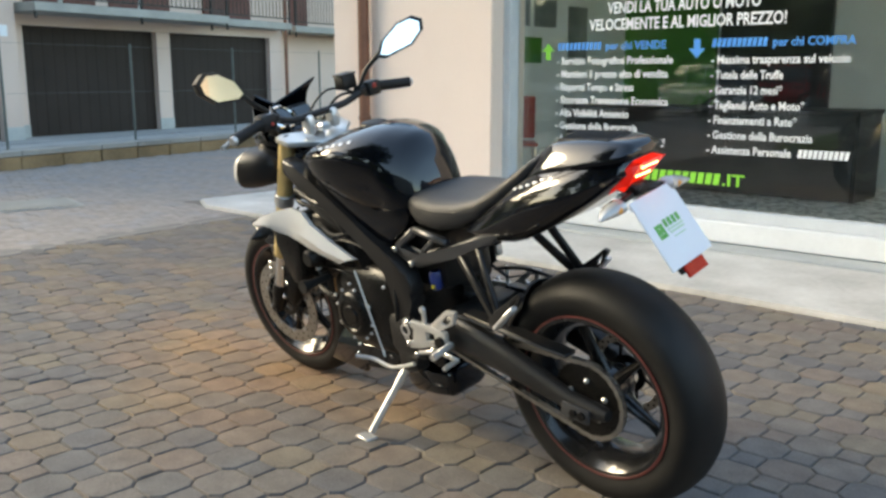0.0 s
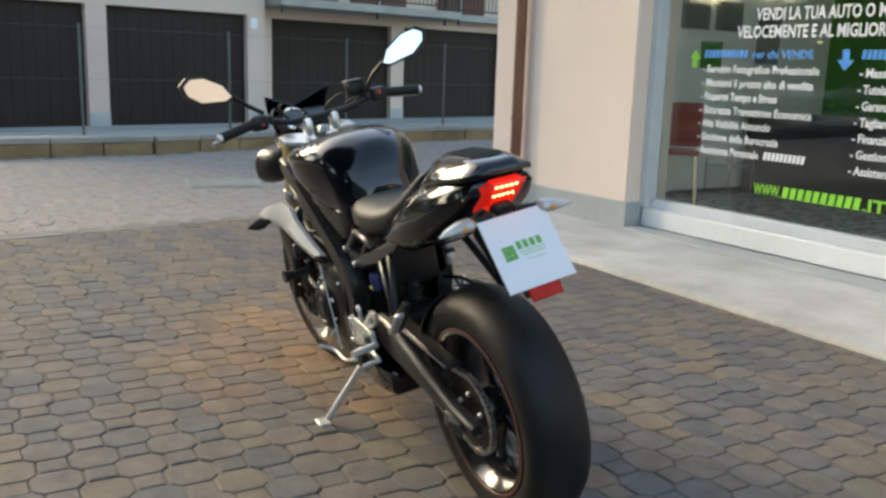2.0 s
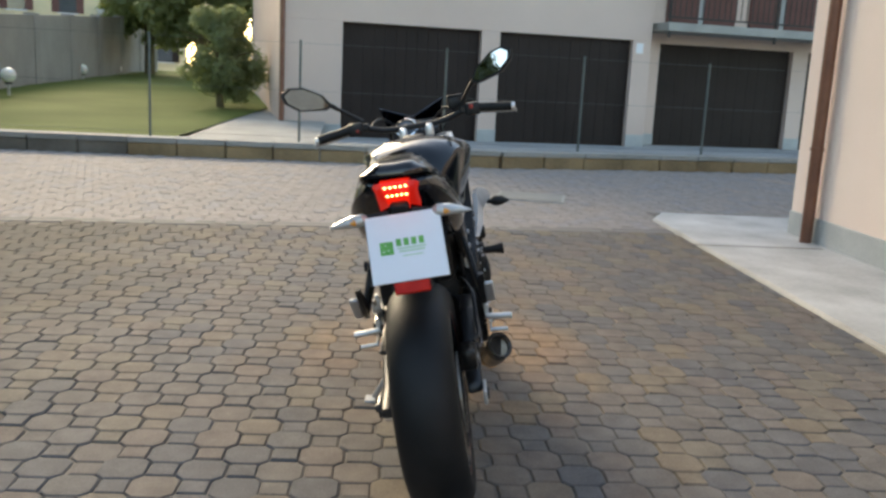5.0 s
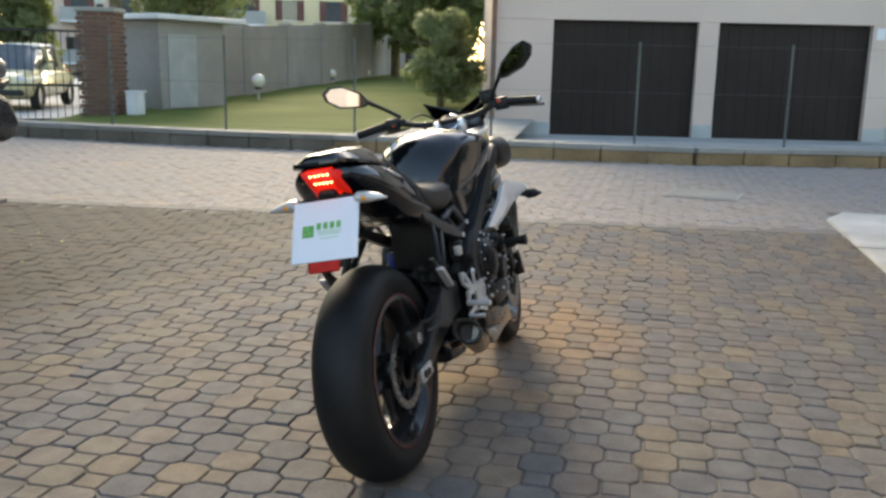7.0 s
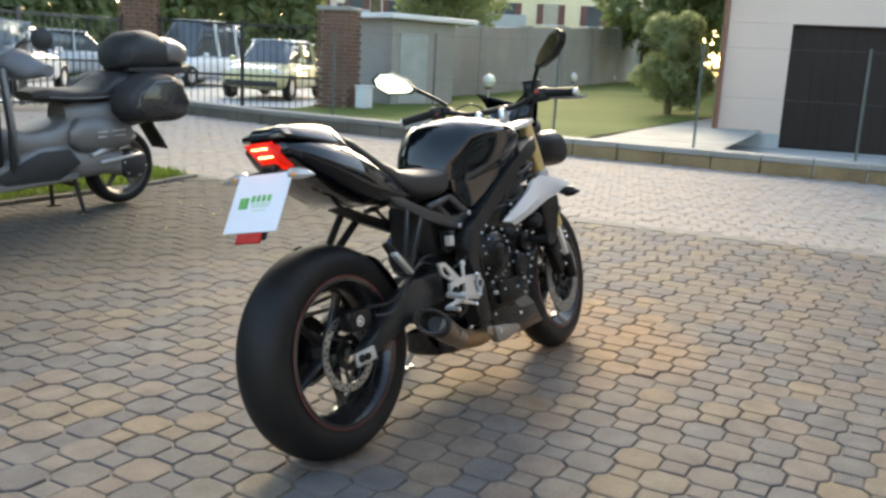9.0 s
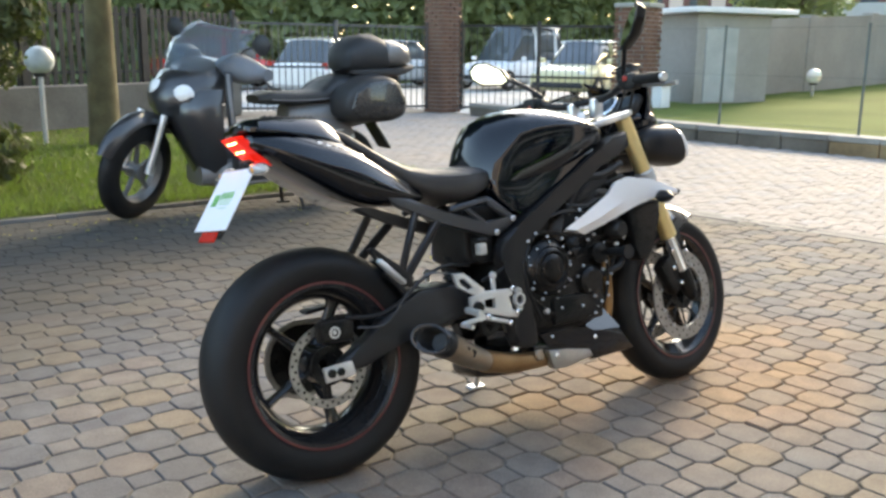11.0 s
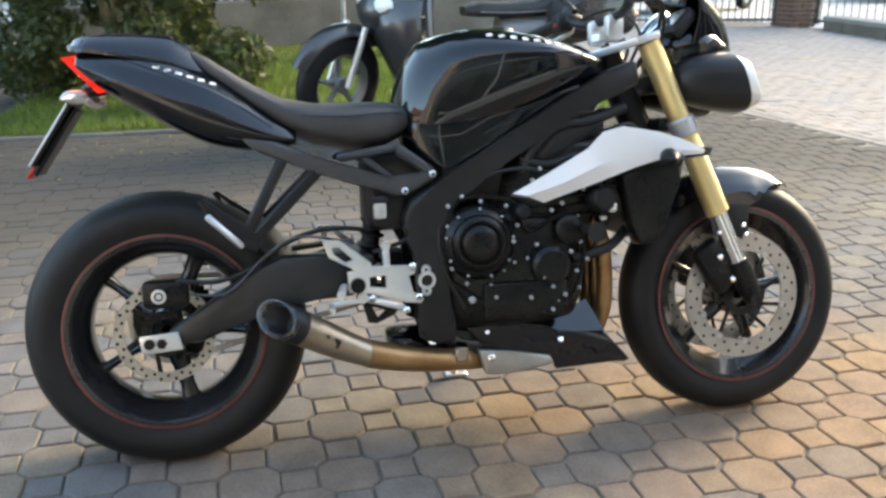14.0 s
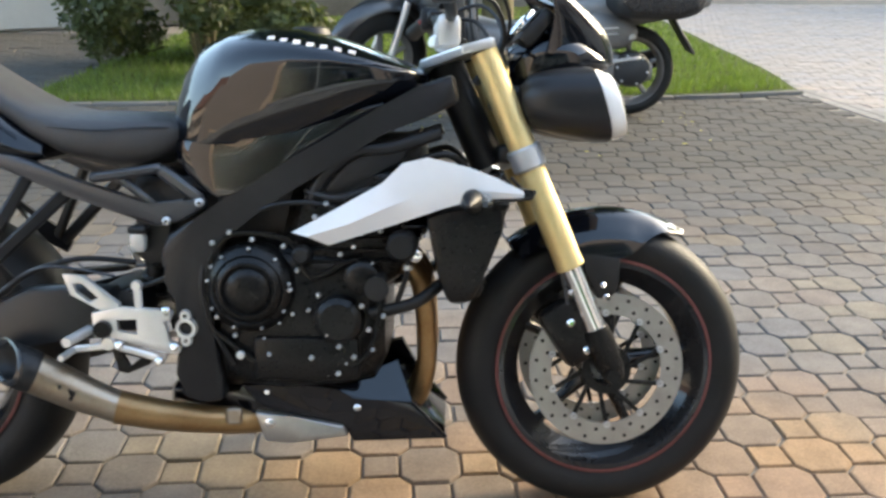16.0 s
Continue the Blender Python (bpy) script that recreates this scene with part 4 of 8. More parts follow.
def apartments(x, y, ang, w, storeys, cols, mat, label, d=11):
    t = thing("apartment_building", label, "building", at(x, y, 0, ang), kind="structure")
    h = 3.1 * storeys + 0.6
    part("wall", box(B(), (0, d / 2, h / 2), (w, d, h), 0.02), mat, t)
    bm = B()
    loft(bm, [[Vector((sx * (w / 2 + 0.6), -0.6, h)), Vector((sx * (w / 2 + 0.6), d + 0.6, h)), Vector((sx * (w / 2 - 2), d / 2, h + 2.6))] for sx in (-1, 1)])
    part("roof", bm, M_ROOF, t)
    for r in range(storeys):
        for c in range(cols):
            cx, cz = -w / 2 + w * (c + 0.5) / cols, 3.1 * r + 1.9
            if c % 3 == 1:
                b = part("balcony", box(B(), (cx, -0.55, cz - 1.2), (w / cols * 0.9, 1.1, 0.14), 0.01), M_SILL, t)
                part("rail", box(B(), (cx, -1.05, cz - 0.65), (w / cols * 0.9, 0.05, 0.95), 0.01), M_SHOPWALL, b)
            wd = part("window", box(B(), (cx, -0.01, cz), (1.15, 0.08, 1.5)), M_CARGLASS, t)
            part("frame", box(B(), (cx, -0.03, cz - 0.8), (1.4, 0.16, 0.08)), M_SILL, wd)
            for s in (-1, 1):
                part("shutter", box(B(), (cx + s * 0.82, -0.04, cz), (0.5, 0.06, 1.5)), M_SHUTTER if r % 2 else M_DOOR, wd)
    return t


apartments(62, 30, -62, 20, 4, 6, M_CREAM, "cream apartment house with balconies far behind the garden wall")
apartments(58, 44, -48, 16, 3, 5, M_WALL2, "rose apartment house far off")
apartments(48, 3.5, -76, 16, 3, 5, M_WHITEP, "pale house behind the round trees")
apartments(-15, -10, 90, 16, 1, 6, M_WALL, "pale peach house closing the yard", 8)
bm = box(B(), (-15.0, 8.0, 0.85), (0.25, 20.0, 1.7), 0.02)
solid("wall_yard", bm, M_GREYWALL, "plain grey wall closing the yard", "wall", "structure")
apartments(20, 74, 8, 34, 3, 9, M_CREAM, "long cream house across the road")


# ---- cars ----
def car(name, m, mat, label, L=3.9, W=1.7, H=1.45, hood=0.62, cab=(-0.30, 0.22)):
    t = thing(name, label, "car", m)
    bm = B()
    st = [(-0.5, 0.38, 0.72, 0.80), (-0.47, 0.28, 0.86, 0.93), (-0.3, 0.2, 0.92, 1.0), (0.1, 0.2, 0.93, 1.0), (0.24, 0.2, 0.90, 1.0), (0.42, 0.24, 0.78, 0.95), (0.48, 0.3, 0.68, 0.88), (0.5, 0.38, 0.6, 0.8)]
    loft(bm, [oval(x * L, zt, zb, W / 2 * k, 20, 4.0) for x, zb, zt, k in st])
    body = part("body", bm, mat, t)
    bm = B()
    st = [(cab[0] - 0.14, 0.90, 0.78), (cab[0] - 0.04, H - 0.06, 0.70), (cab[0] + 0.12, H, 0.70), (cab[1] - 0.12, H - 0.02, 0.68), (cab[1] + 0.04, 0.90, 0.76)]
    loft(bm, [oval(x * L, zt, 0.70, W / 2 * k, 20, 4.0) for x, zt, k in st])
    cabin = part("cabin", bm, M_CARGLASS, t, "dark glazed cabin")
    bm = B()
    loft(bm, [oval(x * L, zt + 0.012, zt - 0.07, W / 2 * k, 20, 4.0) for x, zt, k in st[1:4]])
    part("roof", bm, mat if mat is not M_CARCREAM else M_SILL, cabin)
    for sx in (cab[0] + 0.02, (cab[0] + cab[1]) / 2):
        for sy in (-1, 1):
            bar(bm := B(), (sx * L, sy * W / 2 * 0.8, 0.88), (sx * L + 0.05, sy * W / 2 * 0.66, H - 0.05), 0.05, 0.09)
            part("pillar", bm, mat, cabin)
    for sx in (-0.31, 0.33):
        for sy in (-1, 1):
            wy = sy * (W / 2 - 0.09)
            ty = part("tyre", lathe(B(), [(0.19, -0.09), (0.28, -0.095), (0.31, -0.06), (0.31, 0.06), (0.28, 0.095), (0.19, 0.09)], (sx * L, wy, 0.31), "y", 24, True), M_RUBBER, t)
            part("rim", lathe(B(), [(0.0, -0.075), (0.05, -0.085), (0.19, -0.06), (0.19, 0.06), (0.05, 0.085), (0.0, 0.075)], (sx * L, wy, 0.31), "y", 20), M_ALU, ty)
    for sy in (-1, 1):
        part("headlight", put(lathe(B(), [(0.0, 0.02), (0.08, 0.015), (0.11, -0.03), (0.0, -0.03)], (0, 0, 0), "x", 16), Matrix.Translation((0.475 * L, sy * W * 0.34, 0.66))), M_CLEARLENS, t)
        part("mirror", box(B(), (cab[1] * L - 0.1, sy * (W / 2 + 0.06), 0.96), (0.1, 0.16, 0.12), 0.03, None, 2), mat, t)
        part("taillight", box(B(), (-0.475 * L, sy * W * 0.38, 0.78), (0.06, 0.14, 0.16), 0.02), M_REFLECTOR, t)
    part("bumper", box(B(), (0.488 * L, 0, 0.40), (0.12, W * 0.78, 0.14), 0.04, None, 2), M_SCOOT_BLACK, t)
    return t


car("car", at(15.0, 15.0, 0, 205), M_CARCREAM, "cream hatchback with a white roof outside the gate", 3.7, 1.68, 1.46)
car("car", at(8.6, 23.5, 0, -4), M_CARRED, "red hatchback parked across the road", 3.9, 1.68, 1.5)
car("car", at(14.6, 23.5, 0, 2), M_CARGREY, "silver grey hatchback parked across the road", 4.1, 1.7, 1.5)
car("car", at(9.1, 17.4, 0, 38), M_WHITE, "white saloon parked close behind the sliding gate", 4.1, 1.7, 1.42)
t = car("car", at(17.5, 21.0, 0, 195), M_WHITEP, "white van on the road outside the gate", 4.6, 1.85, 2.0)


# ---- lamps ----
def globe_lamp(x, y, z, h, r, label, glass):
    t = thing("globe_lamp", label, "lamp", at(x, y, z), group="globe lamps" if glass is M_GLOBE else "")
    part("post", tube(B(), [(0, 0, 0), (0, 0, h - r * 0.9)], 0.027, 12), M_ALU, t)
    part("collar", lathe(B(), [(0.0, -0.03), (0.07, -0.03), (0.08, 0.02), (0.0, 0.02)], (0, 0, h - r * 0.95), "z", 16), M_IRON, t)
    prof = [(r * math.cos(a), r * math.sin(a)) for a in [math.pi * (i / 12 - 0.5) for i in range(13)]]
    prof[0], prof[-1] = (0.0, -r), (0.0, r)
    part("globe", lathe(B(), prof, (0, 0, h), "z", 24), glass, t)


globe_lamp(1.0, 8.9, 0.04, 0.94, 0.158, "weathered grey globe garden lamp on a steel post", M_GLOBE_GREY)
for x, y, z in ((16.5, 9.55, 0.1), (26.0, 12.0, 0.18), (31.5, 13.0, 0.2)):
    globe_lamp(x, y, z, 0.62, 0.16, "white globe garden lamp on the lawn", M_GLOBE)


# ---- plants ----
def leaf_mesh(bm, rnd, p, n, size, up=0.4):
    """One pointed leaf, folded along its rib."""
    n = (n + Vector((rnd.uniform(-1, 1), rnd.uniform(-1, 1), rnd.uniform(-1, 1) + up)) * 0.9).normalized()
    a = n.cross(Vector((rnd.uniform(-1, 1), rnd.uniform(-1, 1), rnd.uniform(-1, 1)))).normalized()
    b = n.cross(a)
    s = size * rnd.uniform(0.7, 1.3)
    q = [p - a * s, p + b * s * 0.45 + n * s * 0.12, p + a * s, p - b * s * 0.45 + n * s * 0.12]
    v = [bm.append(tuple(c)) or len(bm) - 1 for c in q]
    return [(v[0], v[1], v[2]), (v[0], v[2], v[3])]


def leaf_cloud(name, rnd, blobs, count, size, mat, parent, label=""):
    """Leaves scattered in and on a set of soft clumps."""
    co, fs = [], []
    tot = sum(r ** 2 for _, r, _ in blobs)
    for c, r, squash in blobs:
        for _ in range(int(count * r * r / tot)):
            d = Vector((rnd.gauss(0, 1), rnd.gauss(0, 1), rnd.gauss(0, 1))).normalized()
            k = r * rnd.uniform(0.55, 1.05) * (1 + 0.25 * noise.noise(d * 2.3 + Vector(c)))
            p = Vector(c) + Vector((d.x * k, d.y * k, d.z * k * squash))
            fs += leaf_mesh(co, rnd, p, d, size)
    me = bpy.data.meshes.new(name)
    me.from_pydata(co, [], fs)
    me.materials.append(mat)
    o = new(name, me)
    o.parent = parent
    return tagged(o, label, kind="stuff")


def bush(x, y, label, seed, w=0.72, h=1.9):
    rnd = random.Random(seed)
    t = thing("bush", label, "bush", at(x, y, 0.02))
    for i in range(7):
        a = i * 0.9
        part("stem", tube(B(), smooth_path([(0.05 * math.cos(a), 0.05 * math.sin(a), 0), (0.2 * math.cos(a), 0.2 * math.sin(a), h * 0.35), (0.42 * math.cos(a + 0.4), 0.42 * math.sin(a + 0.4), h * 0.8)], 4), [0.022] * 5 + [0.012] * 4, 6), M_BARK, t)
    blobs = []
    for i in range(75):
        a, z = rnd.uniform(0, 6.28), rnd.uniform(0.12, h)
        rr = w * (0.72 + 0.26 * math.sin(z / h * 2.9)) * rnd.uniform(0.5, 1.0)
        blobs.append(((rr * math.cos(a), rr * math.sin(a), z), rnd.uniform(0.18, 0.32), 0.9))
    leaf_cloud("leaves", rnd, blobs, 44000, 0.042, M_LEAF_B, t, "small dark green leaves")
    yb = [((w * 0.62, -0.28, h * 0.62), 0.26, 0.9), ((w * 0.85, -0.05, h * 0.72), 0.22, 1.0), ((w * 0.7, 0.1, h * 0.88), 0.24, 0.8), ((w * 0.55, -0.35, h * 0.42), 0.16, 0.9)]
    leaf_cloud("leaves", rnd, yb, 2600, 0.036, M_LEAF_Y, t, "yellow-green young leaves")
    return t


bush(-0.95, 5.8, "dense dark green bush with yellow young leaves on the grass", 11, 1.35, 2.7)


def tree(x, y, z, h, r, label, seed, trunk=0.16, leaves=6000, size=0.16, base=0.35, squash=0.8, mat=None, blobs_n=34, lean=(0, 0)):
    rnd = random.Random(seed)
    t = thing("tree", label, "tree", at(x, y, z))
    part("trunk", tube(B(), smooth_path([(0, 0, -0.1), (0.02, 0.03, h * 0.25), (-0.04, 0.05, h * 0.55), (0.02, 0, h * 0.8)], 4), [trunk * (1.25 - 0.085 * i) for i in range(13)], 12), M_BARK, t)
    for i in range(7):
        a, z0 = rnd.uniform(0, 6.28), h * rnd.uniform(base * 0.8, 0.7)
        part("limb", tube(B(), smooth_path([(0, 0, z0), (r * 0.35 * math.cos(a) + lean[0] * 0.5, r * 0.35 * math.sin(a) + lean[1] * 0.5, z0 + h * 0.12), (r * 0.8 * math.cos(a + 0.3) + lean[0], r * 0.8 * math.sin(a + 0.3) + lean[1], z0 + h * 0.2)], 4), [trunk * 0.5 * (1 - 0.1 * k) for k in range(9)], 7), M_BARK, t)
    blobs = []
    for i in range(blobs_n):
        a, u = rnd.uniform(0, 6.28), rnd.uniform(-1, 1)
        k = r * rnd.uniform(0.25, 0.85)
        cz = h * (base + 1) / 2 + u * h * (1 - base) / 2 * 0.85
        rr = k * math.sqrt(max(0.05, 1 - u * u * 0.8))
        blobs.append(((rr * math.cos(a) + lean[0], rr * math.sin(a) + lean[1], cz), r * rnd.uniform(0.2, 0.36), squash))
    leaf_cloud("crown", rnd, blobs, leaves, size, mat or M_LEAF_FAR, t, "uneven crown of green leaves")
    return t


tree(16.2, 5.0, 0.3, 1.95, 1.0, "small round tree on the lawn beside the garages", 21, 0.07, 14000, 0.05, 0.12, 0.9, mat=M_LEAF_PALE)
tree(31, 9.6, 0.4, 8.5, 3.4, "broad leafy tree behind the lawn", 22, 0.2, 13000, 0.17, 0.16)
tree(33, 12.3, 0.5, 8.0, 2.4, "tall slender tree beside the garden wall", 23, 0.18, 7000, 0.16, 0.15)
tree(27, 4.9, 0.4, 2.3, 1.1, "low rounded shrub tree against the pale house", 24, 0.07, 4000, 0.08, 0.1)
# tops of these street trees rise out of view, made tall to shade the yard
tree(24, 19, 0.0, 13.0, 4.8, "spreading street tree beyond the garden wall, set tall to shade the yard", 25, 0.2, 8000, 0.17, 0.35)
tree(17, 29, 0.0, 13.0, 5.5, "large street tree across the road", 26, 0.25, 20000, 0.2, 0.28)
tree(7, 30, 0.0, 13.0, 5.5, "large dark street tree across the road", 27, 0.25, 20000, 0.2, 0.25)
tree(-3, 29, 0.0, 13.0, 5.5, "broad street tree across the road", 28, 0.25, 20000, 0.2, 0.25)
tree(36, 24, 0.0, 9.0, 4.2, "large tree before the cream apartment house", 29, 0.25, 8000, 0.2, 0.22)
# crown is out of view, added and leaned yardwards to shade the paving
tree(1.58, 8.6, 0.02, 8.5, 4.6, "tall tree with a mossy trunk, its unseen broad crown added to shade the yard", 30, 0.15, 30000, 0.17, 0.40, mat=M_LEAF, blobs_n=80, lean=(-0.2, -1.6))


def hedge(a, b, w, h, label, seed):
    """A dense clipped row of leafy shrubs."""
    rnd = random.Random(seed)
    t = thing("hedge", label, "hedge")
    a, b = Vector((*a, 0)), Vector((*b, 0))
    n = int((b - a).length / 1.1)
    blobs = []
    for i in range(n):
        c = a.lerp(b, (i + 0.5) / n)
        part("stem", tube(B(), [c, c + Vector((0.1, 0.05, h * 0.8))], [0.06, 0.03], 6), M_BARK, t)
        for k in range(4):
            blobs.append(((c.x + rnd.uniform(-0.4, 0.4), c.y + rnd.uniform(-0.3, 0.3), h * (k + 0.5) / 4), w * rnd.uniform(0.9, 1.2), 0.9))
    leaf_cloud("leaves", rnd, blobs, 42000, 0.26, M_LEAF_FAR, t, "dense olive leaves")


hedge((-22, 26.5), (30, 27.5), 0.9, 4.2, "tall dark hedge of shrubs along the far side of the road", 41)


# ---- grass strip under the scooters ----
bm = B()
rings = []
for i in range(41):
    s = i / 40
    x = -1.75 + 5.35 * s
    y0 = 4.16 + 0.09 * (x + 1.75) + (0.09 * max(0, x - 2.2) ** 2)
    y1 = min(12.6, 8.95 + 0.58 * (x + 1.75))
    rings.append([Vector((x, y0 + (y1 - y0) * j / 30, 0.012 + 0.03 * min(1, j / 3) + 0.012 * noise.noise((x * 3, j * 0.7, 1)))) for j in range(31)])
loft(bm, rings, caps=False, closed=False)
solid("grass_bed", bm, M_GRASS_SOIL, "short green turf under the parked scooter", "grass", "structure")
rnd = random.Random(5)
co, fs = [], []
for _ in range(26000):
    x = rnd.uniform(-1.75, 3.5)
    y0 = 4.16 + 0.09 * (x + 1.75) + (0.09 * max(0, x - 2.2) ** 2)
    y = y0 + abs(rnd.gauss(0, 2.2))
    if y > 8.9 + 0.58 * (x + 1.75):
        continue
    h, a, w = rnd.uniform(0.03, 0.075), rnd.uniform(0, 6.28), rnd.uniform(0.003, 0.006) * (1 + (y - 4) * 0.3)
    d, e = Vector((math.cos(a), math.sin(a), 0)), Vector((-math.sin(a), math.cos(a), 0)) * rnd.uniform(0, 0.04)
    b = Vector((x, y, 0.03))
    i = len(co)
    co += [tuple(b - d * w), tuple(b + d * w), tuple(b + e + Vector((0, 0, h)))]
    fs.append((i, i + 1, i + 2))
me = bpy.data.meshes.new("grass")
me.from_pydata(co, [], fs)
me.materials.append(M_GRASS)
tagged(new("grass", me), "uneven blades of bright green grass", "grass", kind="stuff")
edging = thing("grass_edging", "thin dark stone edging along the grass", "edging", kind="structure")
for i in range(11):
    xs = [-1.75 + 5.35 * k / 11 for k in (i, i + 1)]
    p = [Vector((x, 4.13 + 0.09 * (x + 1.75) + 0.09 * max(0, x - 2.2) ** 2, 0.006)) for x in xs]
    part("edge_stone", bar(B(), p[0], p[1] - (p[1] - p[0]).normalized() * 0.006, 0.05, 0.04, 0.006), M_STONEWALL, edging)
rnd = random.Random(8)
co, fs = [], []
for _ in range(170):
    x, y = rnd.uniform(-1.9, 2.6), 4.1 - abs(rnd.gauss(0, 0.45))
    fs += leaf_mesh(co, rnd, Vector((x, y, 0.010)), Vector((0, 0, 3)), rnd.uniform(0.008, 0.016))
me = bpy.data.meshes.new("fallen_leaves")
me.from_pydata(co, [], fs)
me.materials.append(M_LEAF_Y)
tagged(new("fallen_leaves", me), "scattered dry yellow leaves on the paving", "leaves", kind="stuff")


# ---- the motorcycle: x ahead from the rear contact, y to its left, z up, leaning on its stand ----
bike = thing("motorcycle", "gloss black naked motorcycle with white radiator panels on its side stand", "motorcycle", pose(0, 0, 0, -11, 0, 0))
RW, FW = Vector((0.033, 0, 0.306)), Vector((1.418, 0, 0.296))
HEAD, RAKE = Vector((1.085, 0, 0.93)), radians(23.1)
AX = Vector((math.sin(RAKE), 0, -math.cos(RAKE)))          # down the fork
STEER = Matrix.Translation(HEAD) @ Matrix.Rotation(radians(-5.0), 4, AX) @ Matrix.Translation(-HEAD)


def spart(name, bm, mat, parent=bike, label="", sharp=38):
    """A part that turns with the handlebar."""
    return part(name, put(bm, STEER), mat, parent, label, sharp)


def bolt_at(bm, p, r=0.007, side=-1):
    lathe(bm, [(0.0, side * 0.008), (r * 0.55, side * 0.008), (r, side * 0.005), (r, 0.0)], p, "y", 10)
    return bm


def arc(c, r, a0, a1, n, y=0.0):
    return [Vector((c.x + r * math.cos(radians(a0 + (a1 - a0) * i / n)), y, c.z + r * math.sin(radians(a0 + (a1 - a0) * i / n)))) for i in range(n + 1)]


def wheel(nm, c, R, hw, mk, spoke_hw, twist):
    """A cast wheel: barrel, five forked spokes and hub, with tyre and pinstripes on it."""
    rr = 0.218
    bm = B()
    w = hw * 0.86
    lathe(bm, [(rr + 0.004, -w), (rr + 0.002, -w + 0.012), (rr - 0.022, -w + 0.022), (rr - 0.036, -w * 0.3), (rr - 0.036, w * 0.3), (rr - 0.022, w - 0.022), (rr + 0.002, w - 0.012),
               (rr + 0.004, w), (rr - 0.012, w), (rr - 0.03, w - 0.02), (rr - 0.046, w * 0.3), (rr - 0.046, -w * 0.3), (rr - 0.03, -w + 0.02), (rr - 0.012, -w)], c, "y", 72, True)
    lathe(bm, [(0.012, -0.05), (0.045, -0.05), (0.052, -0.03), (0.052, 0.03), (0.045, 0.05), (0.012, 0.05)], c, "y", 32, True)
    wh = mk(nm, bm, M_RIM, bike, "gloss black cast wheel with five slim spokes")
    for i in range(5):
        bm = B()
        a = radians(twist + 72 * i)
        d, n = Vector((math.cos(a), 0, math.sin(a))), Vector((-math.sin(a), 0, math.cos(a)))
        tube(bm, [c + d * 0.04, c + d * 0.065, c + d * 0.10, c + d * 0.14, c + d * 0.165, c + d * (rr - 0.036)], [0.020, 0.0165, 0.0125, 0.0105, 0.0125, 0.019], 10, flat=spoke_hw)
        mk("spoke", bm, M_RIM, wh)
    prof = [(rr + 0.003, -w + 0.004)]
    for i in range(-13, 14):
        th = radians(6.6 * i)
        prof.append((rr + 0.008 + (R - rr - 0.008) * math.cos(th) ** 0.72, hw * math.sin(th) * (1 - 0.10 * abs(i / 13) ** 8)))
    prof.append((rr + 0.003, w - 0.004))
    ty = mk("tyre", lathe(B(), prof, c, "y", 96, True), M_RUBBER, wh, "worn black sport tyre")
    for s in (-1, 1):
        mk("pinstripe", lathe(B(), [(rr + 0.0045, s * (w + 0.0006)), (rr - 0.0005, s * (w + 0.0012)), (rr - 0.0015, s * (w + 0.0012)), (rr - 0.003, s * (w - 0.001))], c, "y", 72, True), M_STRIPE, wh, "red rim stripe")
    return wh, rr


def disc(c, r0, r1, y, mk, parent, holes=18, floating=False):
    """A drilled brake disc with its carrier."""
    bm = B()
    lathe(bm, [(r0, y - 0.0025), (r1, y - 0.0025), (r1, y + 0.0025), (r0, y + 0.0025)], c, "y", 64, True)
    d = mk("brake_disc", bm, M_STEEL, parent, "drilled steel brake disc")
    bm = B()
    for i in range(holes):
        for k in (0, 1):
            a = 2 * math.pi * (i + 0.5 * k) / holes
            rr = r0 + (r1 - r0) * (0.3 + 0.42 * k)
            p = c + Vector((rr * math.cos(a), 0, rr * math.sin(a)))
            lathe(bm, [(0.0, -0.0032), (0.0040, -0.0032), (0.0040, 0.0032), (0.0, 0.0032)], p + Vector((0, y, 0)), "y", 8)
    mk("disc_drilling", bm, M_ENGINE, parent)
    rh = 0.050 if floating else 0.052
    mk("disc_carrier", lathe(B(), [(0.032, y - 0.004), (rh, y - 0.004), (rh, y + 0.004), (0.032, y + 0.004)], c, "y", 32, True), M_ENGINE, parent, "black disc carrier")
    k = 10 if floating else 6
    for i in range(k):
        a = 2 * math.pi * i / k
        e = Vector((math.cos(a), 0, math.sin(a)))
        f = Vector((math.cos(a + 0.35), 0, math.sin(a + 0.35)))
        mk("carrier_arm", bar(B(), c + e * (rh - 0.008) + Vector((0, y, 0)), c + f * (r0 + 0.004) + Vector((0, y, 0)), 0.004, 0.009 if floating else 0.010, 0.001), M_ENGINE, parent)
        if floating:
            part_c = c + f * (r0 + 0.003) + Vector((0, y, 0))
            mk("bobbin", lathe(B(), [(0.003, -0.0055), (0.0065, -0.0055), (0.0075, 0.0), (0.0065, 0.0055), (0.003, 0.0055)], part_c, "y", 12, True), M_ALU, parent)
    return d


# wheels
rear, rr = wheel("rear_wheel", RW, 0.314, 0.090, part, 1.6, 66)
front, _ = wheel("front_wheel", FW, 0.297, 0.060, spart, 1.3, 8)
disc(RW, 0.089, 0.111, -0.082, part, rear, 20)
for s in (-1, 1):
    disc(FW, 0.112, 0.156, s * 0.067, spart, front, 22, True)
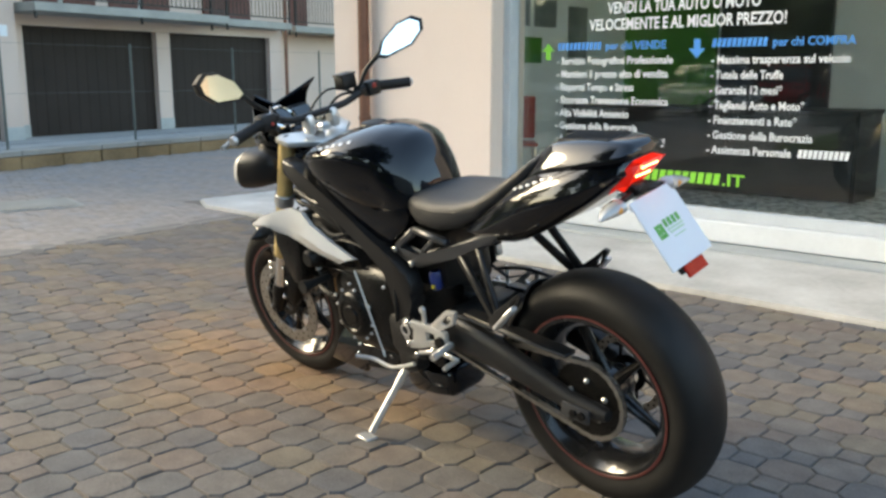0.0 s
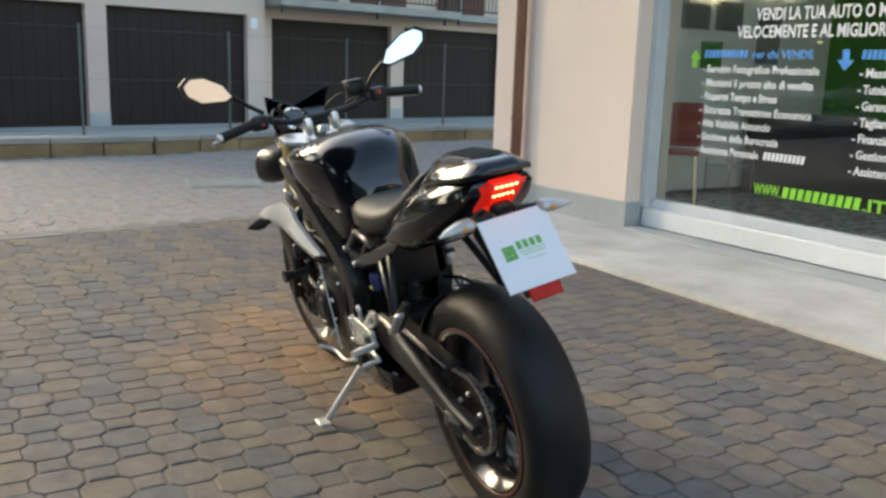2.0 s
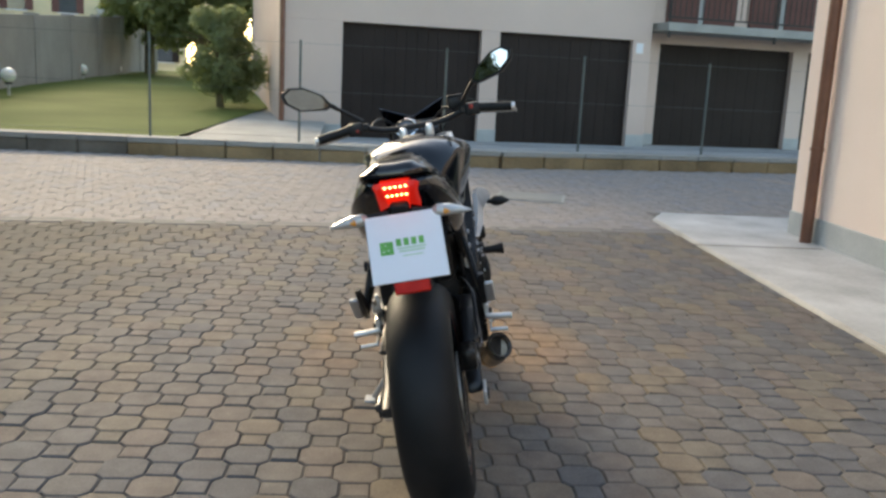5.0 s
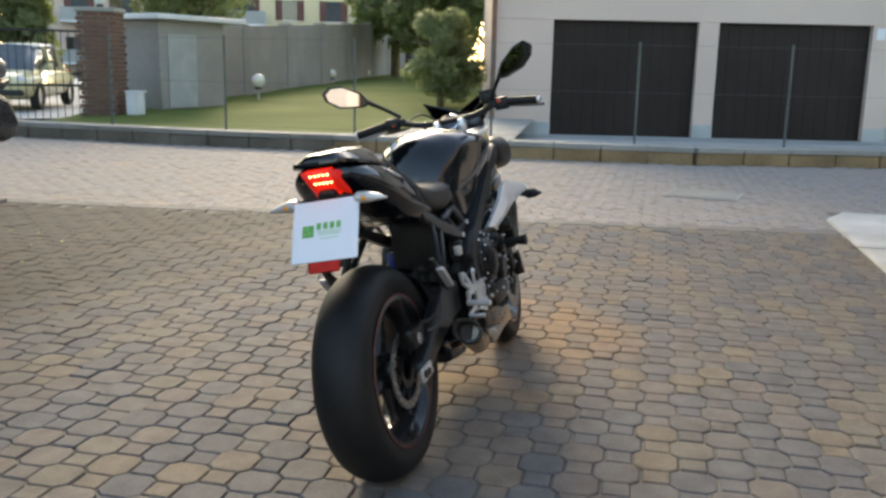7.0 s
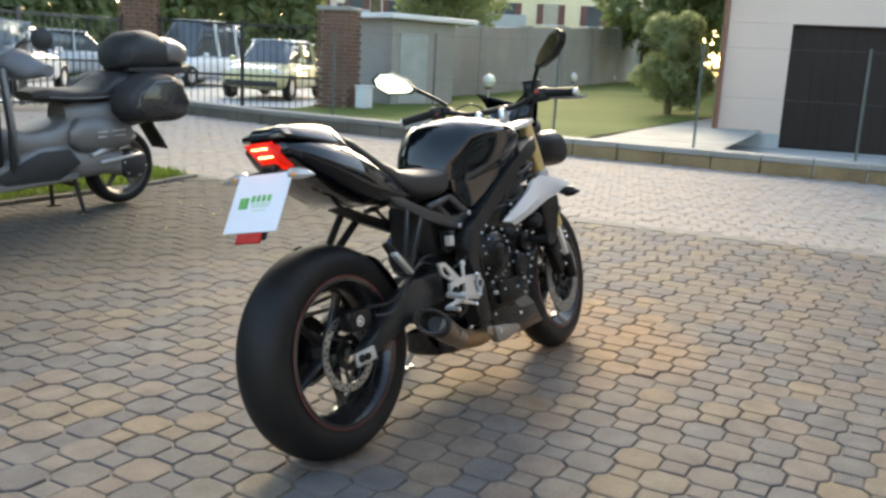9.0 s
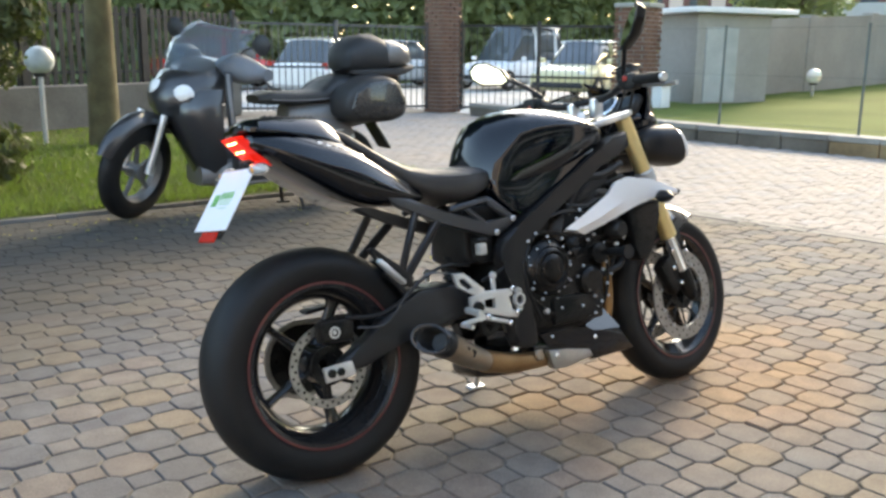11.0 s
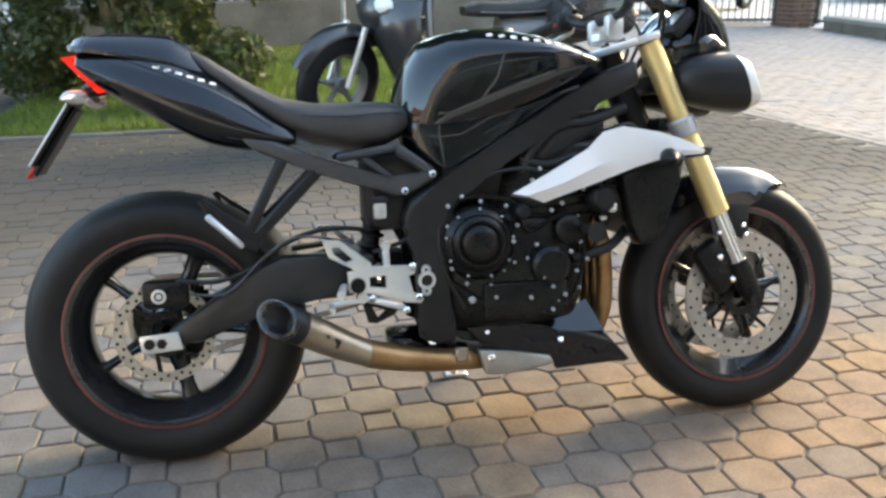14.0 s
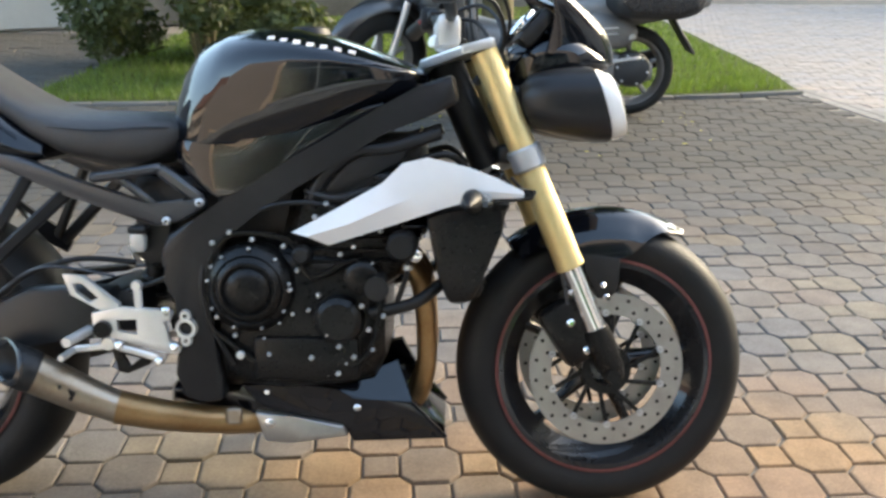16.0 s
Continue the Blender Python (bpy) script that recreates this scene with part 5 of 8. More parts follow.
# sprocket, chain
bm = B()
n = 42
pts = []
for i in range(n * 2):
    a = math.pi * i / n
    r = 0.107 if i % 2 else 0.099
    pts.append((RW.x + r * math.cos(a), RW.z + r * math.sin(a)))
prism(bm, pts, 0.083, 0.089)
part("sprocket", bm, M_ENGINE, rear, "dark toothed sprocket")
for i in range(5):
    a = radians(72 * i + 20)
    part("bolt", bolt_at(B(), RW + Vector((0.055 * math.cos(a), 0.089, 0.055 * math.sin(a))), 0.007, 1), M_SILVER, rear)
FS = Vector((0.525, 0, 0.365))
loop = arc(RW, 0.104, 96, 272, 22, 0.086) + arc(FS, 0.036, -80, 84, 8, 0.086)
loop.append(loop[0])
dense = []
for a, b in zip(loop, loop[1:]):
    k = max(1, round((b - a).length / 0.0158))
    dense += [a.lerp(b, i / k) for i in range(k)]
bm = B()
for i, p in enumerate(dense):
    q = dense[(i + 1) % len(dense)]
    d = q - p
    if d.length < 1e-4:
        continue
    m = Matrix.Translation((p + q) / 2) @ d.to_track_quat("X", "Z").to_matrix().to_4x4()
    for s in (-1, 1):
        box(bm, (0, s * (0.0065 if i % 2 else 0.0045), 0), (0.019, 0.0018, 0.012), 0, m)
    box(bm, (0.0, 0, 0), (0.008, 0.012, 0.008), 0, m)
part("chain", bm, M_STEEL, bike, "greasy drive chain")
part("chain_guard", bar(B(), (0.42, 0.10, 0.470), (0.06, 0.105, 0.432), 0.045, 0.012, 0.004), M_SATIN, bike)
part("guard_edge", tube(B(), [(0.47, 0.126, 0.470), (0.06, 0.128, 0.436)], 0.0035, 8), M_SUBFRAME, bike, "rolled guard edge")

# swingarm and axle
bm = B()
prism(bm, [(0.47, 0.475), (0.30, 0.472), (0.20, 0.425), (0.10, 0.352), (0.045, 0.322), (0.035, 0.288), (0.115, 0.288), (0.20, 0.325), (0.30, 0.368), (0.47, 0.372)], -0.095, -0.140, 0.012, 0.96)
loft(bm, [oval(x, zt, zb, hw, 18, 2.6, 0.118) for x, zt, zb, hw in ((0.50, 0.462, 0.358, 0.020), (0.44, 0.462, 0.350, 0.026), (0.30, 0.428, 0.335, 0.030), (0.18, 0.382, 0.312, 0.026), (0.07, 0.336, 0.284, 0.020), (-0.02, 0.322, 0.280, 0.021), (-0.05, 0.314, 0.287, 0.016))])
box(bm, (0.46, 0, 0.42), (0.10, 0.22, 0.09), 0.02, None, 2)
swing = part("swingarm", bm, M_SWING, bike, "graphite black cast swingarm")
for s in (-1, 1):
    bm = prism(B(), [(-0.014, 0.314), (0.070, 0.320), (0.078, 0.281), (-0.008, 0.274)], s * 0.139, s * 0.149, 0.003)
    pl = part("axle_plate", bm, M_SILVER if s < 0 else M_SUBFRAME, swing, "machined axle adjuster plate" if s < 0 else "dull grey axle adjuster plate")
    for x in (0.008, 0.034):
        part("axle_nut", lathe(B(), [(0.0, s * 0.006), (0.011, s * 0.006), (0.012, s * 0.001), (0.012, 0.0)], (x, s * 0.149, 0.297), "y", 6 if x > 0.02 else 16), M_ENGINE, swing)
# rear caliper
cal = part("rear_caliper", box(B(), (0.045, -0.112, 0.400), (0.10, 0.05, 0.062), 0.014, pose(0, 0, 0, 0, 0, 0), 2), M_ENGINE, bike, "black rear brake caliper")
part("emblem", lathe(B(), [(0.010, -0.002), (0.013, -0.003), (0.016, -0.002)], (0.033, -0.1375, 0.398), "y", 20, True), M_SILVER, cal)
part("emblem", lathe(B(), [(0.0, -0.002), (0.006, -0.002), (0.0065, 0.0)], (0.033, -0.1375, 0.398), "y", 14), M_SILVER, cal)
part("brake_hose", tube(B(), smooth_path([(0.07, -0.13, 0.43), (0.16, -0.145, 0.425), (0.24, -0.14, 0.452), (0.31, -0.14, 0.50), (0.40, -0.12, 0.525), (0.50, -0.10, 0.515)], 6), 0.0055, 8), M_SATIN, bike)
part("brake_hose", tube(B(), smooth_path([(0.10, -0.14, 0.40), (0.18, -0.15, 0.40), (0.26, -0.145, 0.47), (0.34, -0.14, 0.512), (0.46, -0.11, 0.49)], 6), 0.003, 8), M_SUBFRAME, bike, "braided brake line")
# hugger over the tyre
bm = B()
rings = []
for a in range(14, 56, 6):
    ring = []
    for j in range(9):
        u = -1 + 2 * j / 8
        r = 0.332 - 0.045 * u * u
        ring.append(RW + Vector((r * math.cos(radians(a)), u * 0.098, r * math.sin(radians(a)))))
    rings.append(ring + [p + (RW + Vector((0, p.y, 0)) - p).normalized() * 0.004 for p in ring[::-1]])
loft(bm, rings)
part("hugger", bm, M_SATIN, bike, "black rear tyre hugger")

# frame
for s in (-1, 1):
    bm = prism(B(), [(1.115, 0.878), (1.05, 0.855), (0.969, 0.811), (0.889, 0.765), (0.806, 0.717), (0.723, 0.664), (0.681, 0.642), (0.639, 0.612), (0.584, 0.580), (0.568, 0.548), (0.566, 0.520),
                     (0.583, 0.495), (0.592, 0.453), (0.596, 0.376), (0.600, 0.308), (0.594, 0.266), (0.637, 0.250), (0.678, 0.256), (0.678, 0.307), (0.664, 0.376), (0.657, 0.453), (0.655, 0.512), (0.672, 0.565),
                     (0.697, 0.592), (0.772, 0.636), (0.854, 0.686), (0.919, 0.740), (0.994, 0.772), (1.06, 0.796), (1.125, 0.825)], s * 0.116, s * 0.168, 0.011, 0.99)
    fb = part("frame_beam", bm, M_FRAME, bike, "satin black cast frame spar and pivot plate")
    bm = tube(B(), smooth_path([(0.847, s * 0.146, 0.630), (0.861, s * 0.150, 0.668), (0.888, s * 0.152, 0.704), (0.937, s * 0.152, 0.736), (1.00, s * 0.150, 0.742), (1.09, s * 0.146, 0.770)], 5), 0.013, 12)
    part("brace", bm, M_FRAME, fb, "curved black inner brace")
    bm = lathe(B(), [(0.013, s * 0.002), (0.013, s * 0.012), (0.019, s * 0.012), (0.021, s * 0.002)], (0.614, s * 0.166, 0.403), "y", 24, True)
    for dz in (-0.024, 0.024):
        lathe(bm, [(0.004, 0.0), (0.004, s * 0.010), (0.010, s * 0.010), (0.012, 0.0)], (0.613, s * 0.166, 0.403 + dz), "y", 14, True)
    part("pivot_ring", bm, M_SILVER, fb, "oval machined pivot plate")
    # rear subframe triangle
    bm = B()
    y0 = s * 0.128
    prism(bm, [(0.22, 0.735), (0.26, 0.700), (0.40, 0.643), (0.555, 0.590), (0.60, 0.600), (0.648, 0.625), (0.652, 0.645), (0.635, 0.650), (0.600, 0.632), (0.545, 0.625), (0.42, 0.672), (0.30, 0.722)], y0 - 0.014, y0 + 0.014, 0.008)
    sf = part("subframe", bm, M_SUBFRAME, bike, "dark grey cast subframe")
    for p, q, w, d in (((0.43, y0, 0.680), (0.568, y0 * 0.97, 0.700), 0.024, 0.020), ((0.562, y0 * 0.97, 0.698), (0.642, y0, 0.640), 0.026, 0.024), ((0.475, y0, 0.690), (0.555, y0, 0.625), 0.010, 0.016)):
        part("strut", bar(B(), p, q, w, d, 0.006 if w > 0.012 else 0.004), M_SUBFRAME, sf)
    for x, z in ((0.640, 0.637), (0.577, 0.602)):
        part("bolt", bolt_at(B(), (x, s * 0.143, z), 0.0085, s), M_ALU, sf)
        part("bolt_socket", bolt_at(B(), (x, s * 0.1445, z), 0.004, s), M_ENGINE, sf)
    # pillion footrest hanger
    bm = B()
    bar(bm, (0.318, s * 0.130, 0.690), (0.226, s * 0.172, 0.522), 0.016, 0.024, 0.005)
    bar(bm, (0.395, s * 0.130, 0.662), (0.240, s * 0.172, 0.512), 0.016, 0.026, 0.005)
    pierced(bm, [(0.262, 0.512), (0.248, 0.488), (0.205, 0.512), (0.150, 0.575), (0.132, 0.600), (0.146, 0.606), (0.182, 0.578), (0.226, 0.548)], [[(0.176, 0.566), (0.150, 0.592), (0.160, 0.566), (0.180, 0.550)]], s * 0.166, s * 0.182, 0.003)
    hg = part("footrest_hanger", bm, M_FRAME, bike, "black pillion footrest hanger")
    bm = B()
    bar(bm, (0.150, s * 0.192, 0.572), (0.222, s * 0.192, 0.502), 0.026, 0.013, 0.004)
    part("pillion_peg", bm, M_ALU, hg, "folded alloy pillion peg")
    # rider footrest plate
    y1 = s * 0.172
    bm = pierced(B(), [(0.439, 0.432), (0.493, 0.443), (0.583, 0.439), (0.590, 0.431), (0.586, 0.420), (0.574, 0.416), (0.583, 0.378), (0.598, 0.374), (0.605, 0.363), (0.598, 0.353), (0.564, 0.358), (0.484, 0.382), (0.440, 0.386)],
                 [[(0.486, 0.418), (0.522, 0.420), (0.522, 0.392), (0.488, 0.397)]], y1 - s * 0.006, y1 + s * 0.008)
    pierced(bm, [(0.387, 0.505), (0.425, 0.503), (0.492, 0.450), (0.492, 0.433), (0.464, 0.431), (0.400, 0.466)], [[(0.408, 0.487), (0.423, 0.487), (0.452, 0.460), (0.436, 0.453), (0.412, 0.472)]], y1 - s * 0.004, y1 + s * 0.006)
    bar(bm, (0.526, y1, 0.438), (0.525, y1, 0.486), 0.010, 0.016, 0.004)
    lathe(bm, [(0.0, s * 0.008), (0.009, s * 0.008), (0.011, 0.0), (0.0, 0.0)], (0.525, y1, 0.484), "y", 14)
    fr = part("footrest_plate", bm, M_SILVER, bike, "polished alloy rearset footrest plate")
    part("footpeg", tube(B(), [(0.430, s * 0.17, 0.398), (0.420, s * 0.250, 0.394)], 0.0095, 12), M_SILVER, fr, "knurled alloy footpeg")
    part("peg_pivot", lathe(B(), [(0.0, s * 0.014), (0.016, s * 0.014), (0.018, 0.0)], (0.460, s * 0.176, 0.402), "y", 16), M_ENGINE, fr)
    bm = B()
    bar(bm, (0.402, s * 0.180, 0.362), (0.470, s * 0.180, 0.370), 0.008, 0.014, 0.003)
    bar(bm, (0.465, s * 0.180, 0.374), (0.562, s * 0.180, 0.346), 0.008, 0.013, 0.003)
    lathe(bm, [(0.0, s * 0.007), (0.012, s * 0.007), (0.014, 0.0), (0.0, 0.0)], (0.468, s * 0.178, 0.374), "y", 16)
    tube(bm, [(0.402, s * 0.178, 0.361), (0.400, s * 0.232, 0.359)], 0.0065, 10)
    part("pedal", bm, M_SILVER, fr, "alloy foot lever")
    part("linkage", pierced(B(), [(0.468, 0.362), (0.552, 0.346), (0.540, 0.330), (0.498, 0.312), (0.480, 0.316)], [[(0.490, 0.350), (0.522, 0.342), (0.502, 0.326)]], s * 0.158, s * 0.168, 0.002), M_ENGINE, fr, "dark pedal linkage")
    for x, z in ((0.582, 0.439), (0.594, 0.370), (0.565, 0.342), (0.49, 0.372)):
        part("bolt", bolt_at(B(), (x, s * 0.184, z), 0.008, s), M_CHROME, fr)

# brake fluid bottle and shock
res = part("fluid_bottle", box(B(), (0.520, -0.137, 0.560), (0.030, 0.028, 0.038), 0.008, None, 2), M_INDLENS, bike, "small milky brake fluid bottle")
part("cap", box(B(), (0.520, -0.137, 0.585), (0.034, 0.032, 0.014), 0.004), M_SATIN, res)
part("bottle_bracket", prism(B(), [(0.505, 0.592), (0.535, 0.604), (0.575, 0.606), (0.575, 0.520), (0.530, 0.516), (0.505, 0.535)], -0.118, -0.112, 0.002), M_SATIN, res, "bent black bracket")
bm = B()
p0, p1 = Vector((0.53, 0.0, 0.64)), Vector((0.50, 0.0, 0.43))
hel = []
for i in range(85):
    s_, a = i / 84, i / 84 * 2 * math.pi * 7
    hel.append(p0.lerp(p1, s_) + Vector((0.026 * math.cos(a), 0.026 * math.sin(a), 0)))
tube(bm, hel, 0.006, 6)
sh = part("shock_spring", bm, M_SATIN, bike, "dark coil spring")
part("damper", tube(B(), [p0 + Vector((0, 0, 0.03)), p1], [0.022, 0.022], 14), M_SATIN, sh, "dark damper body")
part("tag", box(B(), (0.522, 0.125, 0.535), (0.014, 0.004, 0.011), 0.001), M_YELLOW, sh)
part("shock_reservoir", lathe(B(), [(0.0, -0.030), (0.013, -0.030), (0.017, -0.024), (0.017, 0.018), (0.013, 0.024), (0.0, 0.024)], (0.528, 0.106, 0.552), "z", 18), M_BLUE, sh, "blue shock reservoir")
part("airbox_duct", box(B(), (0.86, 0, 0.665), (0.40, 0.235, 0.20), 0.03, None, 2), M_SATIN, bike, "dark intake duct between the frame beams")
part("airbox", box(B(), (0.62, 0, 0.60), (0.26, 0.19, 0.18), 0.03, None, 2), M_SATIN, bike, "black plastic airbox")

# engine
bm = B()
loft(bm, [oval(x, zt, zb, hw, 20, 5) for x, zt, zb, hw in ((0.655, 0.52, 0.30, 0.145), (0.68, 0.565, 0.27, 0.160), (0.80, 0.575, 0.262, 0.165), (0.90, 0.565, 0.268, 0.162), (0.965, 0.53, 0.29, 0.150), (0.985, 0.48, 0.33, 0.135))])
eng = part("engine_case", bm, M_ENGINE, bike, "black engine crankcase")
bm = B()
loft(bm, [oval(x, zt, zb, hw, 20, 6, tilt=0.25) for x, zt, zb, hw in ((0.80, 0.70, 0.53, 0.12), (0.83, 0.72, 0.52, 0.150), (0.93, 0.725, 0.50, 0.155), (1.01, 0.71, 0.47, 0.150), (1.035, 0.69, 0.49, 0.13))])
part("cylinder_head", bm, M_ENGINE, eng)
for i in range(5):
    part("fin", box(B(), (0.93 + 0.012 * i, 0, 0.53 + 0.022 * i), (0.20, 0.318, 0.006), 0.002), M_ENGINE, eng)
cl = part("clutch_cover", lathe(B(), [(0.0, -0.205), (0.022, -0.204), (0.036, -0.200), (0.043, -0.193), (0.046, -0.196), (0.056, -0.192), (0.062, -0.185), (0.065, -0.187), (0.074, -0.180), (0.084, -0.168), (0.088, -0.14)], (0.735, 0, 0.480), "y", 40), M_ENGINE, eng, "round ribbed clutch cover")
part("cover", lathe(B(), [(0.0, -0.186), (0.034, -0.186), (0.044, -0.178), (0.050, -0.150)], (0.90, 0, 0.42), "y", 30), M_ENGINE, eng)
part("cover", lathe(B(), [(0.0, -0.182), (0.024, -0.182), (0.032, -0.176), (0.036, -0.150)], (0.945, 0, 0.50), "y", 26), M_ENGINE, eng)
part("cover", box(B(), (0.84, -0.162, 0.345), (0.20, 0.03, 0.085), 0.012, None, 2), M_ENGINE, eng)
part("generator_cover", lathe(B(), [(0.0, 0.190), (0.030, 0.190), (0.034, 0.185), (0.046, 0.184), (0.050, 0.188), (0.064, 0.186), (0.076, 0.176), (0.082, 0.15)], (0.86, 0, 0.40), "y", 36), M_ENGINE, eng, "round generator cover")
part("sprocket_cover", box(B(), (0.62, 0.150, 0.375), (0.16, 0.05, 0.13), 0.025, None, 2), M_SATIN, eng)
BOLTS = [(0.668, 0.565), (0.700, 0.585), (0.742, 0.572), (0.800, 0.560), (0.825, 0.515), (0.812, 0.480), (0.845, 0.590), (0.865, 0.470), (0.905, 0.545), (0.930, 0.560), (0.945, 0.450), (0.972, 0.470),
         (0.880, 0.395), (0.902, 0.372), (0.958, 0.405), (0.930, 0.352), (0.850, 0.350), (0.800, 0.372), (0.760, 0.382), (0.705, 0.390), (0.672, 0.425), (0.665, 0.520), (0.980, 0.590), (0.880, 0.640), (0.90, 0.32)]
bme = mesh_of("bolt", bolt_at(B(), (0, 0, 0), 0.0052, -1), M_ALU)
for i, (x, z) in enumerate(BOLTS):
    o = new("bolt", bme)
    o.parent = eng
    o.matrix_basis = Matrix.Translation((x, -0.166 - (0.012 if 0.80 < x < 0.96 and z < 0.5 else 0.0), z))
for i, (x, z) in enumerate(((0.78, 0.44), (0.79, 0.35), (0.86, 0.30), (0.94, 0.36), (0.945, 0.45), (0.86, 0.50), (0.69, 0.52), (0.99, 0.60))):
    o = new("bolt", bme)
    o.parent = eng
    o.matrix_basis = Matrix.Translation((x, 0.168, z)) @ Matrix.Rotation(math.pi, 4, "Z")
for i in range(8):
    a = radians(45 * i + 14)
    o = new("bolt", bme)
    o.parent = eng
    o.matrix_basis = Matrix.Translation((0.86 + 0.084 * math.cos(a), 0.168, 0.40 + 0.084 * math.sin(a))) @ Matrix.Rotation(math.pi, 4, "Z")
for i in range(9):
    a = radians(40 * i + 8)
    o = new("bolt", bme)
    o.parent = eng
    o.matrix_basis = Matrix.Translation((0.735 + 0.077 * math.cos(a), -0.181, 0.480 + 0.077 * math.sin(a))) @ Matrix.Scale(0.7, 4)
for R_ in (0.050,):
    part("rib", lathe(B(), [(R_ - 0.003, -0.190), (R_ - 0.002, -0.1985), (R_ + 0.002, -0.1975), (R_ + 0.003, -0.188)], (0.735, 0, 0.480), "y", 36), M_ENGINE, cl)
# cast flange round the right cover, with lugs
edge_ = [(0.662, 0.40), (0.655, 0.50), (0.690, 0.575), (0.76, 0.582), (0.82, 0.562), (0.85, 0.50), (0.93, 0.535), (0.975, 0.49), (0.972, 0.40), (0.94, 0.34), (0.86, 0.305), (0.76, 0.33), (0.70, 0.37), (0.662, 0.40)]
part("flange", tube(B(), smooth_path([(x, -0.167, z) for x, z in edge_], 3), 0.0055, 6), M_ENGINE, eng)
for i, (x, z) in enumerate(((0.79, 0.415), (0.815, 0.432), (0.845, 0.44), (0.77, 0.355), (0.88, 0.315), (0.915, 0.338), (0.965, 0.365), (0.985, 0.43), (0.965, 0.53), (0.945, 0.585), (0.905, 0.60), (0.86, 0.615))):
    o = new("bolt", bme)
    o.parent = eng
    o.matrix_basis = Matrix.Translation((x, -0.172, z)) @ Matrix.Scale(0.62 + 0.12 * (i % 4), 4)
part("sight_glass", lathe(B(), [(0.0, -0.179), (0.006, -0.179), (0.008, -0.177), (0.009, -0.165)], (0.715, 0, 0.352), "y", 18), M_INDLENS, eng, "round oil sight glass")
part("filler_cap", lathe(B(), [(0.0, -0.192), (0.012, -0.192), (0.017, -0.186), (0.018, -0.160)], (0.835, 0, 0.545), "y", 14), M_SATIN, eng)
for k in range(3):
    part("injector_body", lathe(B(), [(0.0, -0.03), (0.026, -0.03), (0.028, 0.0), (0.026, 0.03), (0.0, 0.03)], (0.80, -0.09 + 0.09 * k, 0.70), "z", 16), M_ENGINE, eng)
for s in (-1, 1):
    for pts, r in (([(0.70, 0.150, 0.60), (0.78, 0.168, 0.635), (0.86, 0.165, 0.64), (0.95, 0.155, 0.615)], 0.0045), ([(0.985, 0.13, 0.66), (1.02, 0.158, 0.60), (1.03, 0.160, 0.52), (1.00, 0.152, 0.43)], 0.0055),
                   ([(0.66, 0.150, 0.57), (0.645, 0.168, 0.50), (0.655, 0.170, 0.42), (0.70, 0.160, 0.33)], 0.005), ([(0.84, 0.150, 0.66), (0.90, 0.168, 0.65), (0.97, 0.160, 0.665), (1.05, 0.150, 0.64)], 0.007)):
        part("cable", tube(B(), smooth_path([(x, s * y, z) for x, y, z in pts], 5), r, 8), M_SATIN, bike, "thin black cable")
    part("hose_clip", lathe(B(), [(0.009, -0.004), (0.0095, 0.0), (0.009, 0.004), (0.006, 0.004), (0.006, -0.004)], (1.03, s * 0.160, 0.52), "z", 14, True), M_ALU, bike)
part("gear_rod", tube(B(), [(0.80, 0.185, 0.56), (0.715, 0.19, 0.30)], 0.003, 8), M_ALU, bike, "bright gear linkage rod")
part("gear_lever", tube(B(), smooth_path([(0.58, 0.19, 0.31), (0.68, 0.195, 0.275), (0.76, 0.20, 0.285), (0.80, 0.235, 0.30)], 4), 0.006, 8), M_SILVER, bike, "alloy gear lever")
part("plug", lathe(B(), [(0.0, -0.01), (0.010, -0.01), (0.012, 0.0)], (0.63, -0.105, 0.252), "y", 14), M_CHROME, bike)

for pts, r in (([(1.09, -0.135, 0.66), (1.03, -0.165, 0.64), (0.97, -0.150, 0.60), (0.95, -0.12, 0.55)], 0.013), ([(1.10, -0.12, 0.49), (1.05, -0.150, 0.455), (1.00, -0.158, 0.44), (0.96, -0.15, 0.43)], 0.012),
               ([(1.10, 0.12, 0.49), (1.05, 0.150, 0.455), (1.00, 0.158, 0.44), (0.96, 0.15, 0.43)], 0.012), ([(0.66, -0.12, 0.60), (0.62, -0.15, 0.55), (0.58, -0.16, 0.50), (0.50, -0.15, 0.47)], 0.005),
               ([(1.14, -0.10, 0.70), (1.10, -0.14, 0.73), (1.02, -0.135, 0.71), (0.92, -0.12, 0.70)], 0.007), ([(1.14, 0.10, 0.70), (1.10, 0.14, 0.73), (1.02, 0.135, 0.71), (0.92, 0.12, 0.70)], 0.007)):
    part("hose", tube(B(), smooth_path(pts, 5), r, 10), M_SATIN, bike, "black rubber hose")

# radiator, header pipes, silencer
bm = box(B(), (0, 0, 0), (0.045, 0.30, 0.24), 0.012, Matrix.Translation((1.125, 0, 0.575)) @ Matrix.Rotation(radians(-14), 4, "Y"))
rad = part("radiator", bm, M_SATIN, bike, "black radiator")
bm = B()
for i in range(15):
    box(bm, (0.025, 0, -0.10 + 0.0143 * i), (0.006, 0.27, 0.006), 0, Matrix.Translation((1.125, 0, 0.575)) @ Matrix.Rotation(radians(-14), 4, "Y"))
part("core", bm, M_ENGINE, rad)
for y in (-0.07, 0.0, 0.07):
    part("header_pipe", tube(B(), smooth_path([(1.015, y, 0.52), (1.05, y, 0.475), (1.062, y * 0.95, 0.38), (1.058, y * 0.8, 0.28), (1.02, y * 0.5, 0.205), (0.92, y * 0.4 - 0.01, 0.185), (0.80, -0.04, 0.185)], 6), 0.0205, 14), M_HEADER, bike, "browned steel header pipe")
